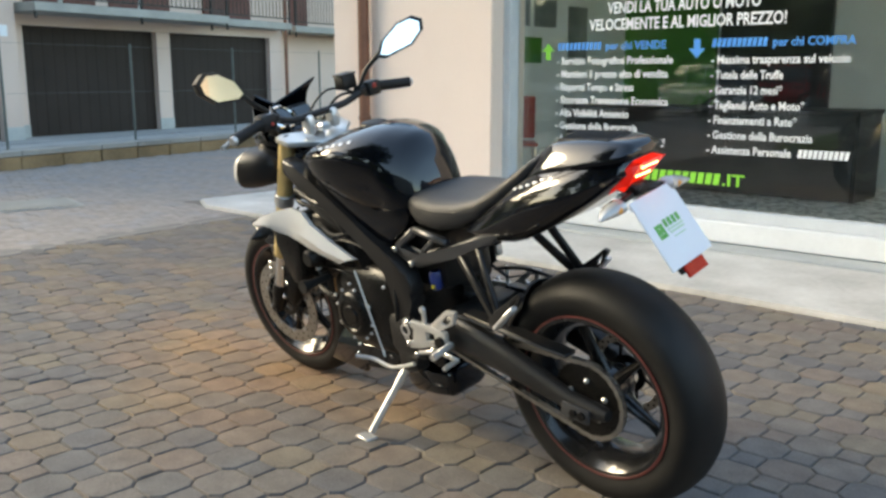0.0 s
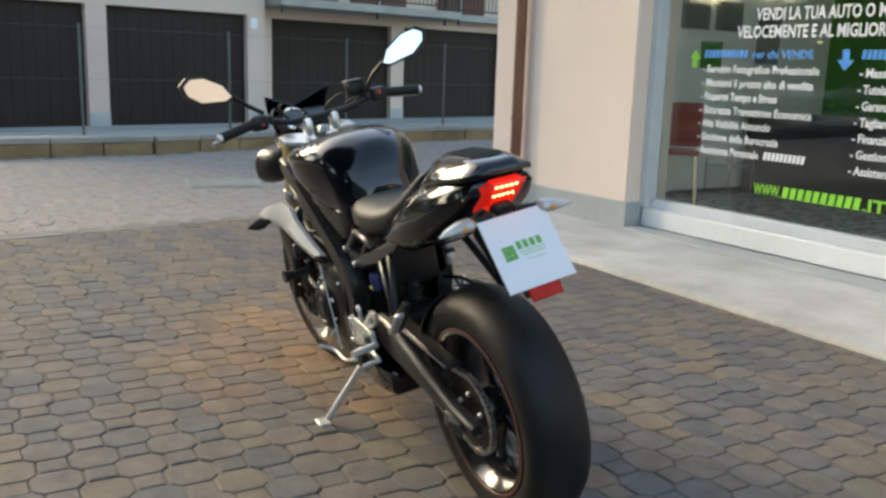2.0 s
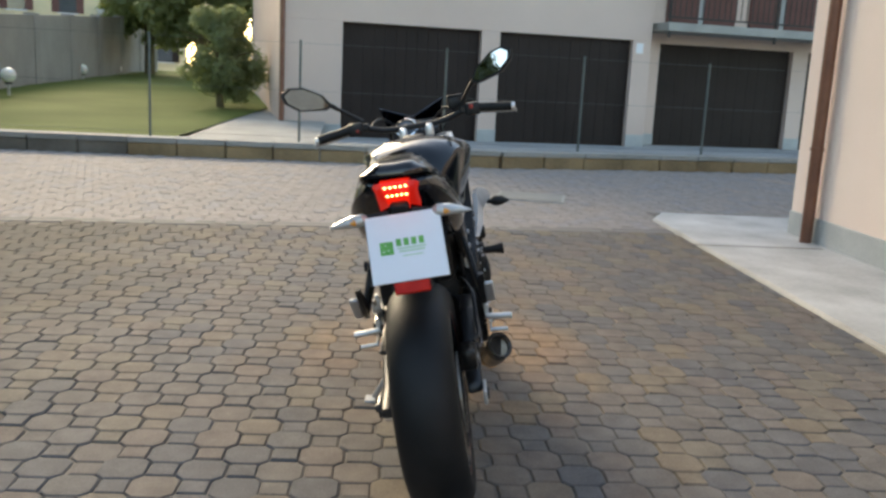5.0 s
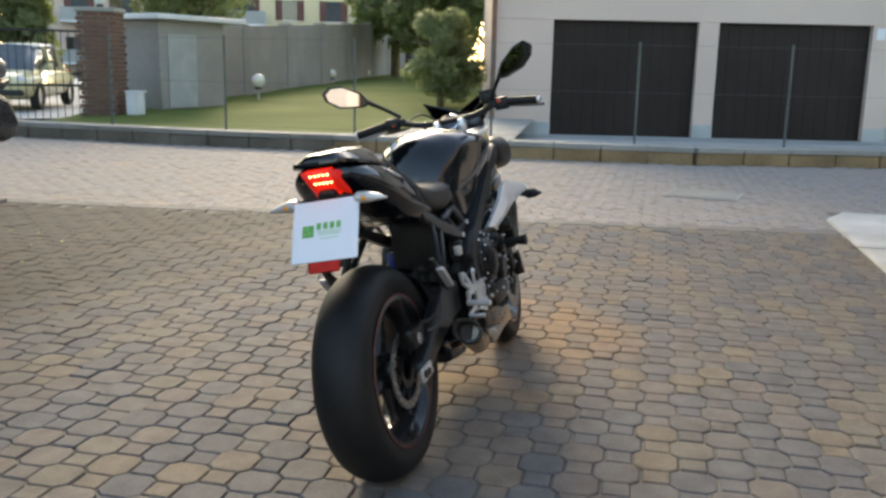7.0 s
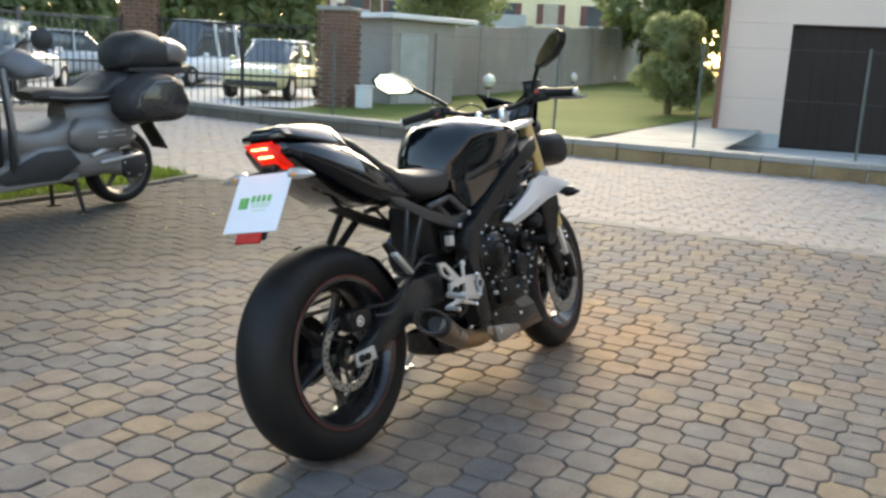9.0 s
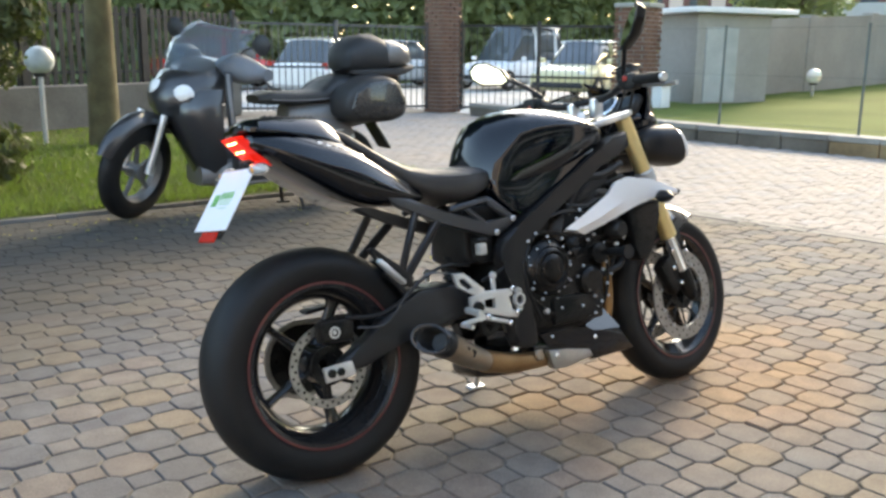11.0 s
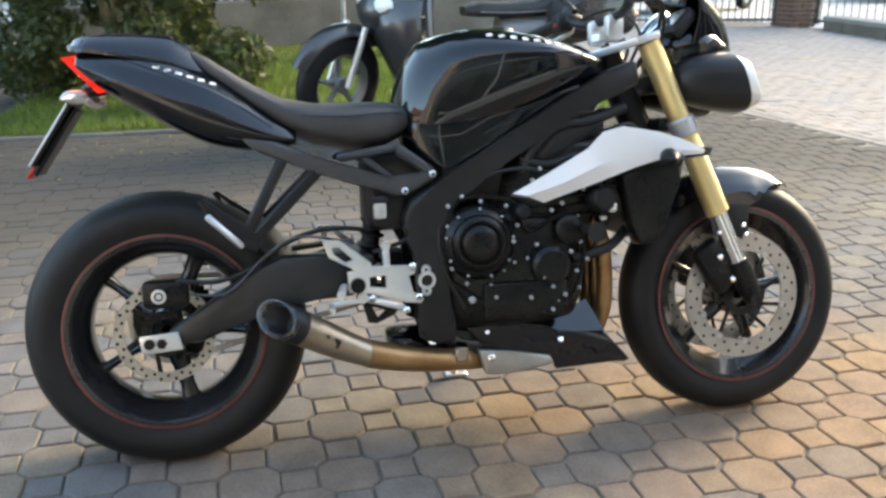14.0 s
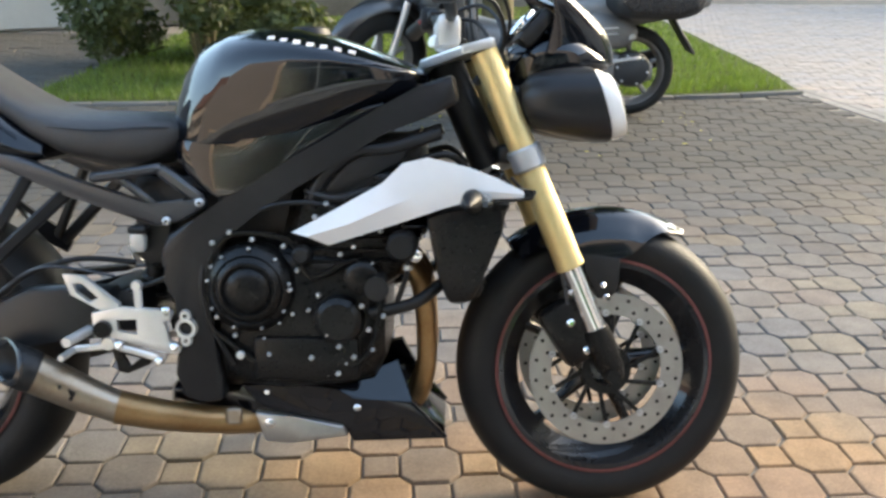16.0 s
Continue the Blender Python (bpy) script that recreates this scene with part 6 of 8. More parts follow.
bm = tube(B(), smooth_path([(0.86, -0.05, 0.190), (0.76, -0.085, 0.196), (0.66, -0.125, 0.207), (0.56, -0.150, 0.224), (0.475, -0.168, 0.246)], 6), [0.026] * 12 + [0.0265 + 0.0005 * i for i in range(13)], 20)
lk = part("link_pipe", bm, M_HEADER, bike, "browned link pipe")
bm = tube(B(), smooth_path([(0.478, -0.168, 0.245), (0.42, -0.178, 0.272), (0.37, -0.187, 0.299), (0.325, -0.195, 0.324)], 5), [0.030, 0.0305, 0.031, 0.032, 0.033, 0.034, 0.035, 0.0355, 0.036, 0.0365, 0.037, 0.0375, 0.038, 0.0382, 0.0384, 0.0385], 24)
sil = part("silencer", bm, M_TI, bike, "short heat-tinted steel silencer")
d = Vector((-0.055, -0.008, 0.026))
e0 = Vector((0.325, -0.195, 0.324))
ds = d.normalized()
cu_ = ds.cross(Vector((0, 0, 1))).normalized()
cv_ = cu_.cross(ds)
# the mouth is cut on the slant, facing outwards
mouth = lambda o, k_: ds * (o.y * k_)
def mouth_rings(rows):
    return [[e0 + ds * a + o + mouth(o, c) for o in [(cu_ * math.cos(q) + cv_ * math.sin(q)) * r for q in [2 * math.pi * k_ / 28 for k_ in range(28)]]] for a, r, c in rows]


part("end_cap", loft(B(), mouth_rings(((-0.012, 0.0375, 0.2), (-0.006, 0.040, 0.2), (0.030, 0.0405, 0.85), (0.042, 0.0400, 0.95), (0.042, 0.0300, 0.95), (0.004, 0.0270, 0.5)))), M_CARBON, sil, "black end cap with a dark hollow outlet")
part("outlet_rim", loft(B(), mouth_rings(((0.040, 0.0395, 0.95), (0.044, 0.0412, 0.95), (0.049, 0.0400, 0.95), (0.050, 0.0360, 0.95), (0.046, 0.0310, 0.95), (0.040, 0.0300, 0.95))), caps=False), M_RIM, sil, "rolled dark rim")
bm = B()
for i in range(2):
    box(bm, (0, 0, 0), (0.018, 0.002, 0.02), 0.002, Matrix.Translation((0.405 - 0.024 * i, -0.2155 - 0.004 * i, 0.285 + 0.013 * i)) @ Matrix.Rotation(radians(28), 4, "Y"))
part("badge", bm, M_ENGINE, sil)
part("pipe_bracket", box(B(), (0.692, -0.145, 0.222), (0.03, 0.012, 0.034), 0.004), M_TI, lk)
bm = loft(B(), [oval(x, zt, zb, hw, 20, 5.0, 0.03) for x, zt, zb, hw in ((0.535, 0.246, 0.178, 0.062), (0.545, 0.254, 0.166, 0.076), (0.60, 0.256, 0.158, 0.084), (0.69, 0.246, 0.150, 0.084), (0.74, 0.215, 0.158, 0.065))])
part("collector_box", bm, M_GLOSS, bike, "black exhaust collector box")
# belly pan with its shield
bm = B()
loft(bm, [oval(x, zt, zb, hw, 16, 3.5) for x, zt, zb, hw in ((0.665, 0.290, 0.225, 0.115), (0.75, 0.288, 0.190, 0.130), (0.88, 0.268, 0.175, 0.134), (0.95, 0.250, 0.168, 0.133), (1.005, 0.246, 0.163, 0.128), (1.03, 0.236, 0.160, 0.122), (1.10, 0.180, 0.158, 0.105))])
belly = part("belly_pan", bm, M_GLOSS, bike, "gloss black belly pan")
for s in (-1, 1):
    bm = prism(B(), [(0.70, 0.286), (0.80, 0.288), (0.887, 0.281), (0.925, 0.257), (1.036, 0.252), (1.108, 0.172), (0.92, 0.163), (0.905, 0.206), (0.74, 0.234)], s * 0.120, s * 0.139, 0.004, 0.975)
    for v in bm.verts:
        v.co.y -= s * max(0.0, 0.25 - v.co.z) * 0.14
    part("flank", bm, M_GLOSS, belly)
    bm = prism(B(), [(0.728, 0.230), (0.80, 0.222), (0.905, 0.203), (0.915, 0.180), (0.80, 0.163), (0.748, 0.167)], s * 0.112, s * 0.142, 0.006, 0.97)
    if s < 0:
        part("heat_shield", bm, M_STEEL, belly, "bare alloy heat shield")
    else:
        bm.free()
    if s < 0:
        part("bolt", bolt_at(B(), (0.762, s * 0.142, 0.208), 0.010, s), M_CHROME, belly)
    q = [Vector((0.887, s * 0.1395, 0.281)), Vector((1.006, s * 0.092, 0.322)), Vector((1.037, s * 0.1395, 0.252)), Vector((0.925, s * 0.1395, 0.257))]
    part("facet", loft(B(), [q, [p - Vector((0, s * 0.012, 0.004)) for p in q]]), M_GLOSS, belly, "upturned gloss black facet")
    for x, z in ((0.755, 0.268), (0.93, 0.238)):
        part("bolt", bolt_at(B(), (x, s * 0.131, z), 0.008, s), M_CHROME, belly)

# radiator panels: white, folded along a crease
for s in (-1, 1):
    P = lambda x, y, z: Vector((x, s * y, z))
    top = [(0.815, 0.170, 0.586), (0.90, 0.182, 0.632), (0.985, 0.190, 0.680), (1.022, 0.190, 0.716), (1.068, 0.195, 0.727), (1.14, 0.222, 0.712), (1.19, 0.236, 0.694), (1.236, 0.240, 0.672)]
    mid = [(0.845, 0.182, 0.580), (0.925, 0.198, 0.606), (1.00, 0.207, 0.640), (1.04, 0.209, 0.655), (1.09, 0.214, 0.668), (1.145, 0.232, 0.672), (1.19, 0.242, 0.670), (1.238, 0.243, 0.666)]
    low = [(0.885, 0.176, 0.563), (0.950, 0.190, 0.586), (1.010, 0.198, 0.606), (1.05, 0.200, 0.620), (1.095, 0.206, 0.636), (1.145, 0.225, 0.652), (1.19, 0.238, 0.658), (1.235, 0.240, 0.660)]
    rings = []
    for a, b, c in zip(top, mid, low):
        rings.append([P(*a), P(*b), P(*c), P(c[0], c[1] - 0.016, c[2] + 0.004), P(a[0], a[1] - 0.016, a[2] - 0.006)])
    bm = loft(B(), rings)
    bmesh.ops.bevel(bm, geom=[e for e in bm.edges if len(e.link_faces) == 2 and e.calc_face_angle(0) > 0.6], offset=0.0025, segments=2, affect="EDGES")
    wp = part("radiator_panel", bm, M_WHITE, bike, "white painted radiator panel", 30)
    bm = prism(B(), [(1.06, 0.62), (1.10, 0.635), (1.19, 0.650), (1.225, 0.648), (1.195, 0.60), (1.170, 0.50), (1.150, 0.455), (1.105, 0.450), (1.085, 0.50)], s * 0.13, s * 0.190, 0.012, 0.95)
    part("radiator_cowl", bm, M_ENGINE, bike, "matt black radiator side cowl")
    part("nose", prism(B(), [(1.20, 0.68), (1.262, 0.672), (1.255, 0.655), (1.18, 0.648)], s * 0.205, s * 0.235, 0.005), M_GLOSS, wp)
    bm = prism(B(), [(1.02, 0.715), (0.90, 0.655), (0.87, 0.66), (0.92, 0.72), (1.05, 0.775)], s * 0.11, s * 0.155, 0.010)
    part("side_infill", bm, M_SATIN, bike)
    bm = lathe(B(), [(0.0, s * 0.203), (0.022, s * 0.203), (0.028, s * 0.195), (0.03, s * 0.15)], (1.02, 0, 0.565), "y", 22)
    part("crash_bung", bm, M_SATIN, bike, "black crash bung")
    part("bolt", bolt_at(B(), (1.045, s * 0.175, 0.545), 0.012, s), M_CHROME, bike)
    # frame slider seen past the tank
    part("frame_slider", tube(B(), [(0.98, s * 0.16, 0.50), (0.98, s * 0.225, 0.50), (0.98, s * 0.262, 0.50)], [0.012, 0.014, 0.022], 14), M_SATIN, bike)
    # front indicator
    bm = tube(B(), smooth_path([(1.16, s * 0.225, 0.655), (1.155, s * 0.245, 0.655)], 2), 0.009, 8)
    stem = bm
    bm = tube(B(), [(1.15, s * 0.242, 0.655), (1.148, s * 0.258, 0.656), (1.144, s * 0.285, 0.655), (1.14, s * 0.312, 0.652)], [0.012, 0.021, 0.018, 0.003], 14)
    ind = part("front_indicator", bm, M_SATIN, bike, "dark pointed front indicator")
    part("indicator_stem", stem, M_SATIN, ind)
    bm = tube(B(), [(1.16, s * 0.255, 0.655), (1.168, s * 0.262, 0.655), (1.168, s * 0.285, 0.654)], [0.014, 0.015, 0.006], 12)
    part("indicator_lens", bm, M_CARGLASS, ind, "smoked lens")



def on_skin(ob, p, size, s, turn_):
    """A thin mark lying on an object's flank s at p = (x, z)."""
    tree_ = BVHTree.FromPolygons([v.co for v in ob.data.vertices], [q.vertices for q in ob.data.polygons])
    hit, n, _i, _d = tree_.ray_cast(Vector((p[0], s * 0.6, p[1])), Vector((0, -s, 0)))
    x = (Vector((1, 0, 0)) - n * n.x).normalized()
    y = n.cross(x)
    m = Matrix((x, y, n)).transposed().to_4x4()
    m.translation = hit
    return box(B(), (0, 0, 0), size, 0.0005, m @ Matrix.Rotation(radians(turn_), 4, "Z"))


# tank
SEC = [(0.568, 0.805, 0.752, 0.055), (0.578, 0.840, 0.722, 0.085), (0.598, 0.892, 0.690, 0.112), (0.632, 0.936, 0.668, 0.134), (0.69, 0.957, 0.672, 0.152), (0.75, 0.967, 0.690, 0.170), (0.82, 0.964, 0.722, 0.186),
       (0.89, 0.950, 0.758, 0.192), (0.95, 0.930, 0.788, 0.182), (1.00, 0.911, 0.806, 0.160), (1.04, 0.895, 0.826, 0.130), (1.068, 0.882, 0.845, 0.085)]
bm = B()
rings = []
for x, zt, zb, hw in SEC:
    ring = []
    f_ = min(max((x - 0.585) / 0.12, 0.0), 1.0)
    zc = zb + (zt - zb) * (0.22 + 0.47 * f_ * f_ * (3 - 2 * f_))
    for k in range(32):
        a = 2 * math.pi * k / 32
        c, s_ = math.cos(a), math.sin(a)
        hz = (zt - zc) if s_ >= 0 else (zc - zb)
        e = 2.15 if s_ >= 0 else 4.0
        y = math.copysign(abs(c) ** (2 / e), c) * hw
        z = zc + math.copysign(abs(s_) ** (2 / e), s_) * hz
        if s_ < 0:
            y *= 1 - (0.14 + 0.05 * f_) * (-s_)
        ring.append(Vector((x, y, z)))
    rings.append(ring)
loft(bm, rings)
bmesh.ops.subdivide_edges(bm, edges=bm.edges[:], cuts=1, use_grid_fill=True, smooth=0.5)
tank = part("tank", bm, M_GLOSS, bike, "gloss black fuel tank", 60)
part("filler_cap", lathe(B(), [(0.0, 0.006), (0.030, 0.006), (0.038, 0.003), (0.042, -0.008)], (0.83, 0, 0.962), "z", 28), M_SATIN, tank)
for s in (-1, 1):
    # knee panel below the tank
    rings = []
    for x, zt, zb, w in ((0.594, 0.752, 0.716, 0.122), (0.615, 0.750, 0.690, 0.132), (0.645, 0.747, 0.662, 0.139), (0.672, 0.745, 0.648, 0.143), (0.709, 0.746, 0.656, 0.146), (0.74, 0.767, 0.672, 0.149), (0.771, 0.789, 0.690, 0.152), (0.82, 0.798, 0.720, 0.156), (0.889, 0.806, 0.762, 0.156), (0.95, 0.817, 0.796, 0.150), (0.985, 0.823, 0.814, 0.142)):
        rings.append([Vector((x, s * 0.10, zt))] + [Vector((x, s * (w - 0.007 + 0.007 * math.sin(math.pi * (0.10 + 0.80 * k / 8)) ** 0.5), zt + (zb - zt) * k / 8)) for k in range(9)] + [Vector((x, s * 0.10, zb))])
    part("knee_panel", loft(B(), rings), M_GLOSS, tank, "gloss black panel under the tank", 70)
    # plain white marks where the maker's name stands
    for i in range(7):
        u = i / 6
        part("plain_bar", on_skin(tank, (0.780 + 0.150 * u, 0.938 - 0.026 * u), (0.0130, 0.0125, 0.0022), s, 0.0), M_WHITE, tank)

# seat and tail
bm = B()
SEAT = [(0.130, 0.928, 0.900, 0.070), (0.160, 0.912, 0.865, 0.092), (0.205, 0.882, 0.830, 0.102), (0.26, 0.848, 0.785, 0.112), (0.32, 0.818, 0.742, 0.124), (0.385, 0.806, 0.712, 0.138), (0.47, 0.804, 0.694, 0.146),
        (0.54, 0.804, 0.700, 0.138), (0.585, 0.796, 0.722, 0.115), (0.612, 0.780, 0.750, 0.085)]
loft(bm, [oval(x, zt, zb, hw, 24, 3.0) for x, zt, zb, hw in SEAT])
bmesh.ops.subdivide_edges(bm, edges=bm.edges[:], cuts=1, use_grid_fill=True, smooth=0.4)
seat = part("seat", bm, M_SEAT, bike, "black vinyl rider seat", 50)
for s in (-1, 1):
    part("seam", tube(B(), smooth_path([(0.36, s * 0.140, 0.775), (0.45, s * 0.1475, 0.770), (0.53, s * 0.140, 0.775), (0.58, s * 0.118, 0.775)], 4), 0.0016, 6), M_SATIN, seat)


def dense(rows, n=4):
    """Soft in-between rows for a table of sections."""
    out = []
    for i in range(len(rows) - 1):
        p, q, r, t_ = rows[max(i - 1, 0)], rows[i], rows[i + 1], rows[min(i + 2, len(rows) - 1)]
        for k in range(n):
            u = k / n
            out.append(tuple(0.5 * (2 * B_ + (C - A) * u + (2 * A - 5 * B_ + 4 * C - D) * u * u + (3 * B_ - A - 3 * C + D) * u ** 3) for A, B_, C, D in zip(p, q, r, t_)))
    return out + [rows[-1]]


# x, top, crease, foot, half width
TAIL = [(-0.110, 0.934, 0.908, 0.890, 0.082), (-0.08, 0.940, 0.902, 0.864, 0.102), (-0.037, 0.938, 0.892, 0.832, 0.122), (0.02, 0.930, 0.876, 0.797, 0.138), (0.09, 0.914, 0.856, 0.755, 0.147), (0.16, 0.886, 0.832, 0.722, 0.151),
        (0.23, 0.842, 0.796, 0.706, 0.150), (0.30, 0.788, 0.755, 0.705, 0.143), (0.345, 0.752, 0.736, 0.711, 0.132)]
bm = B()
rings = []
for x, zt, zc, zb, hw in dense(TAIL):
    band = min(0.034, (zc - zb) * 0.36)
    half = [(0.0, zt), (0.5 * hw, zt - 0.002), (0.72 * hw, zt - (zt - zc) * 0.45), (0.875 * hw, zc + 0.007), (0.90 * hw, zc + 0.002), (0.985 * hw, zc - band), (hw, zc - band * 1.25), (0.975 * hw, zc - (zc - zb) * 0.58), (0.89 * hw, zb + (zc - zb) * 0.14), (0.74 * hw, zb), (0.0, zb + 0.002)]
    rings.append([Vector((x, y, z)) for y, z in half] + [Vector((x, -y, z)) for y, z in half[-2:0:-1]])
loft(bm, rings)
tail = part("tail_unit", bm, M_GLOSS, bike, "gloss black tail unit", 80)
bm = B()
rings = []
for x, zt, zb, hw in dense([(-0.126, 0.945, 0.930, 0.070), (-0.110, 0.959, 0.926, 0.084), (-0.065, 0.964, 0.920, 0.096), (0.015, 0.962, 0.907, 0.102), (0.070, 0.957, 0.896, 0.103), (0.102, 0.949, 0.886, 0.101), (0.142, 0.922, 0.868, 0.096), (0.183, 0.888, 0.848, 0.088)], 3):
    half = [(0.0, zt - 0.001), (0.40 * hw, zt), (0.57 * hw, zt - 0.003), (0.61 * hw, zt - 0.006), (0.985 * hw, zb + 0.012), (hw, zb + 0.006), (hw, zb), (0.0, zb)]
    rings.append([Vector((x, y, z)) for y, z in half] + [Vector((x, -y, z)) for y, z in half[-2:0:-1]])
loft(bm, rings)
cowl = part("seat_cowl", bm, M_GLOSS, bike, "gloss black pillion seat cowl", 45)
PAD = Matrix.Translation((0.012, 0, 0.9605)) @ Matrix.Rotation(radians(2.4), 4, "Y")
pad = part("grip_pad", box(B(), (0, 0, 0), (0.150, 0.088, 0.006), 0.0025, PAD, 2), M_SATIN, cowl, "ribbed black pad on the cowl")
for i in range(9):
    part("rib", box(B(), (-0.064 + 0.016 * i, 0, 0.005), (0.006, 0.080, 0.003), 0.001, PAD), M_SATIN, pad)
for s in (-1, 1):
    for i in range(6):
        part("plain_bar", on_skin(tail, (0.060 + 0.023 * i, 0.887 - 0.0075 * i), (0.014, 0.0075, 0.002), s, 0.0), M_WHITE, tail)
    part("seam", tube(B(), smooth_path([(-0.02, s * 0.098, 0.921), (0.10, s * 0.130, 0.872), (0.20, s * 0.139, 0.826), (0.30, s * 0.137, 0.759)], 5), 0.0012, 6), M_GLOSS, tail)
# tail light
bm = B()
loft(bm, [[Vector((x, y * k_, z)) for x, z, k_ in ((-0.134 + 0.3 * y * y, 0.922, 1.0), (-0.106, 0.925, 1.0), (-0.045, 0.850, 0.72), (-0.066 + 0.3 * y * y, 0.845, 0.72))] for y in (-0.036, -0.02, 0.0, 0.02, 0.036)])
tl = part("tail_light", bm, M_LEDRED, bike, "lit red tail light")
tl.location = (-0.013, 0, -0.004)
LED = mesh_of("led", lathe(B(), [(0.0, -0.0012), (0.0028, -0.0008), (0.0036, 0.002)], (0, 0, 0), "x", 10), M_LED)
for r_, n_ in ((0, 5), (1, 5), (2, 4)):
    for i in range(n_):
        o = new("led", LED)
        o.parent = tl
        o.matrix_basis = Matrix.Translation((-0.1225 + 0.0199 * r_, (i - (n_ - 1) / 2) * (0.0128 - 0.001 * r_), 0.908 - 0.0225 * r_))
for s in (-1, 1):
    P = lambda x, y, z: Vector((x, s * y, z))
    bm = loft(B(), [[P(-0.132, 0.034, 0.922), P(-0.100, 0.034, 0.920), P(-0.048, 0.026, 0.852), P(-0.075, 0.026, 0.856)],
                    [P(-0.134, 0.046, 0.921), P(-0.100, 0.052, 0.914), P(-0.046, 0.044, 0.846), P(-0.096, 0.042, 0.878)],
                    [P(-0.128, 0.051, 0.919), P(-0.099, 0.058, 0.910), P(-0.040, 0.052, 0.842), P(-0.092, 0.048, 0.880)]])
    part("side_lens", bm, M_DULLRED, tl, "dull red side lens")
# plate holder, card, reflector, indicators
PM = Matrix.Translation((-0.1735, -0.010, 0.762)) @ Matrix.Rotation(radians(5), 4, "Z") @ Matrix.Rotation(radians(33.5), 4, "Y")
bm = B()
bar(bm, (-0.02, 0, 0.86), (-0.115, 0, 0.845), 0.05, 0.03, 0.008)
box(bm, (0.013, 0, -0.02), (0.012, 0.10, 0.17), 0.004, PM)
holder = part("plate_holder", bm, M_SATIN, bike, "black plate holder")
card = part("plate_card", put(box(B(), (0, 0, 0), (0.004, 0.185, 0.178), 0.0015), PM), M_PLATE, bike, "blank white card over the number plate with a small green print")
part("backing", put(box(B(), (0.004, 0, 0), (0.003, 0.168, 0.172), 0.001), PM), M_SATIN, card)


def on_card(y, z, w, h, mat, nm):
    part(nm, put(box(B(), (-0.0025, y, z), (0.0008, w, h)), PM), mat, card)


on_card(0.048, 0.000, 0.032, 0.034, M_PRINT_GREEN, "green_square")
for i in range(4):
    on_card(0.018 - 0.0185 * i, 0.012, 0.0125, 0.019, M_PRINT_GREEN, "plain_bar")
for z, w in ((-0.004, 0.07), (-0.012, 0.062), (-0.024, 0.05)):
    on_card(-0.012, z, w, 0.005 if z > -0.02 else 0.003, M_PRINT_PALE, "plain_bar")
for y, z in ((0.05, 0.008), (0.044, -0.006), (0.056, -0.008)):
    on_card(y, z, 0.006, 0.005, M_PRINT_PALE, "speck")
part("reflector", put(box(B(), (0.004, 0.0, -0.104), (0.008, 0.085, 0.030), 0.002), PM), M_REFLECTOR, holder, "red reflector below the plate")
for s in (-1, 1):
    bm = tube(B(), [(-0.108, s * 0.082, 0.832), (-0.110, s * 0.094, 0.831), (-0.112, s * 0.122, 0.829), (-0.116, s * 0.150, 0.826), (-0.122, s * 0.176, 0.822)], [0.009, 0.017, 0.0155, 0.010, 0.002], 16, flat=1.45)
    ind = part("rear_indicator", bm, M_INDLENS, bike, "clear pointed rear indicator")
    part("indicator_stem", tube(B(), [(-0.10, s * 0.03, 0.838), (-0.105, s * 0.09, 0.832)], 0.008, 8), M_SATIN, ind)
    part("bulb", tube(B(), [(-0.122, s * 0.108, 0.829), (-0.128, s * 0.112, 0.829), (-0.126, s * 0.130, 0.828)], [0.008, 0.009, 0.006], 12), M_AMBER, ind, "amber bulb")
# side stand
bm = tube(B(), smooth_path([(0.690, 0.118, 0.258), (0.706, 0.160, 0.205), (0.724, 0.215, 0.140), (0.742, 0.270, 0.072)], 4), [0.013] * 5 + [0.0105] * 8, 12)
stand = part("side_stand", bm, M_SILVER, bike, "bright alloy side stand")
part("stand_foot", box(B(), (0, 0, 0), (0.060, 0.04, 0.010), 0.003, Matrix.Translation((0.750, 0.285, 0.062)) @ Matrix.Rotation(radians(11), 4, "X")), M_SILVER, stand)
part("stand_bracket", box(B(), (0.68, 0.11, 0.265), (0.08, 0.03, 0.06), 0.012), M_ENGINE, stand)

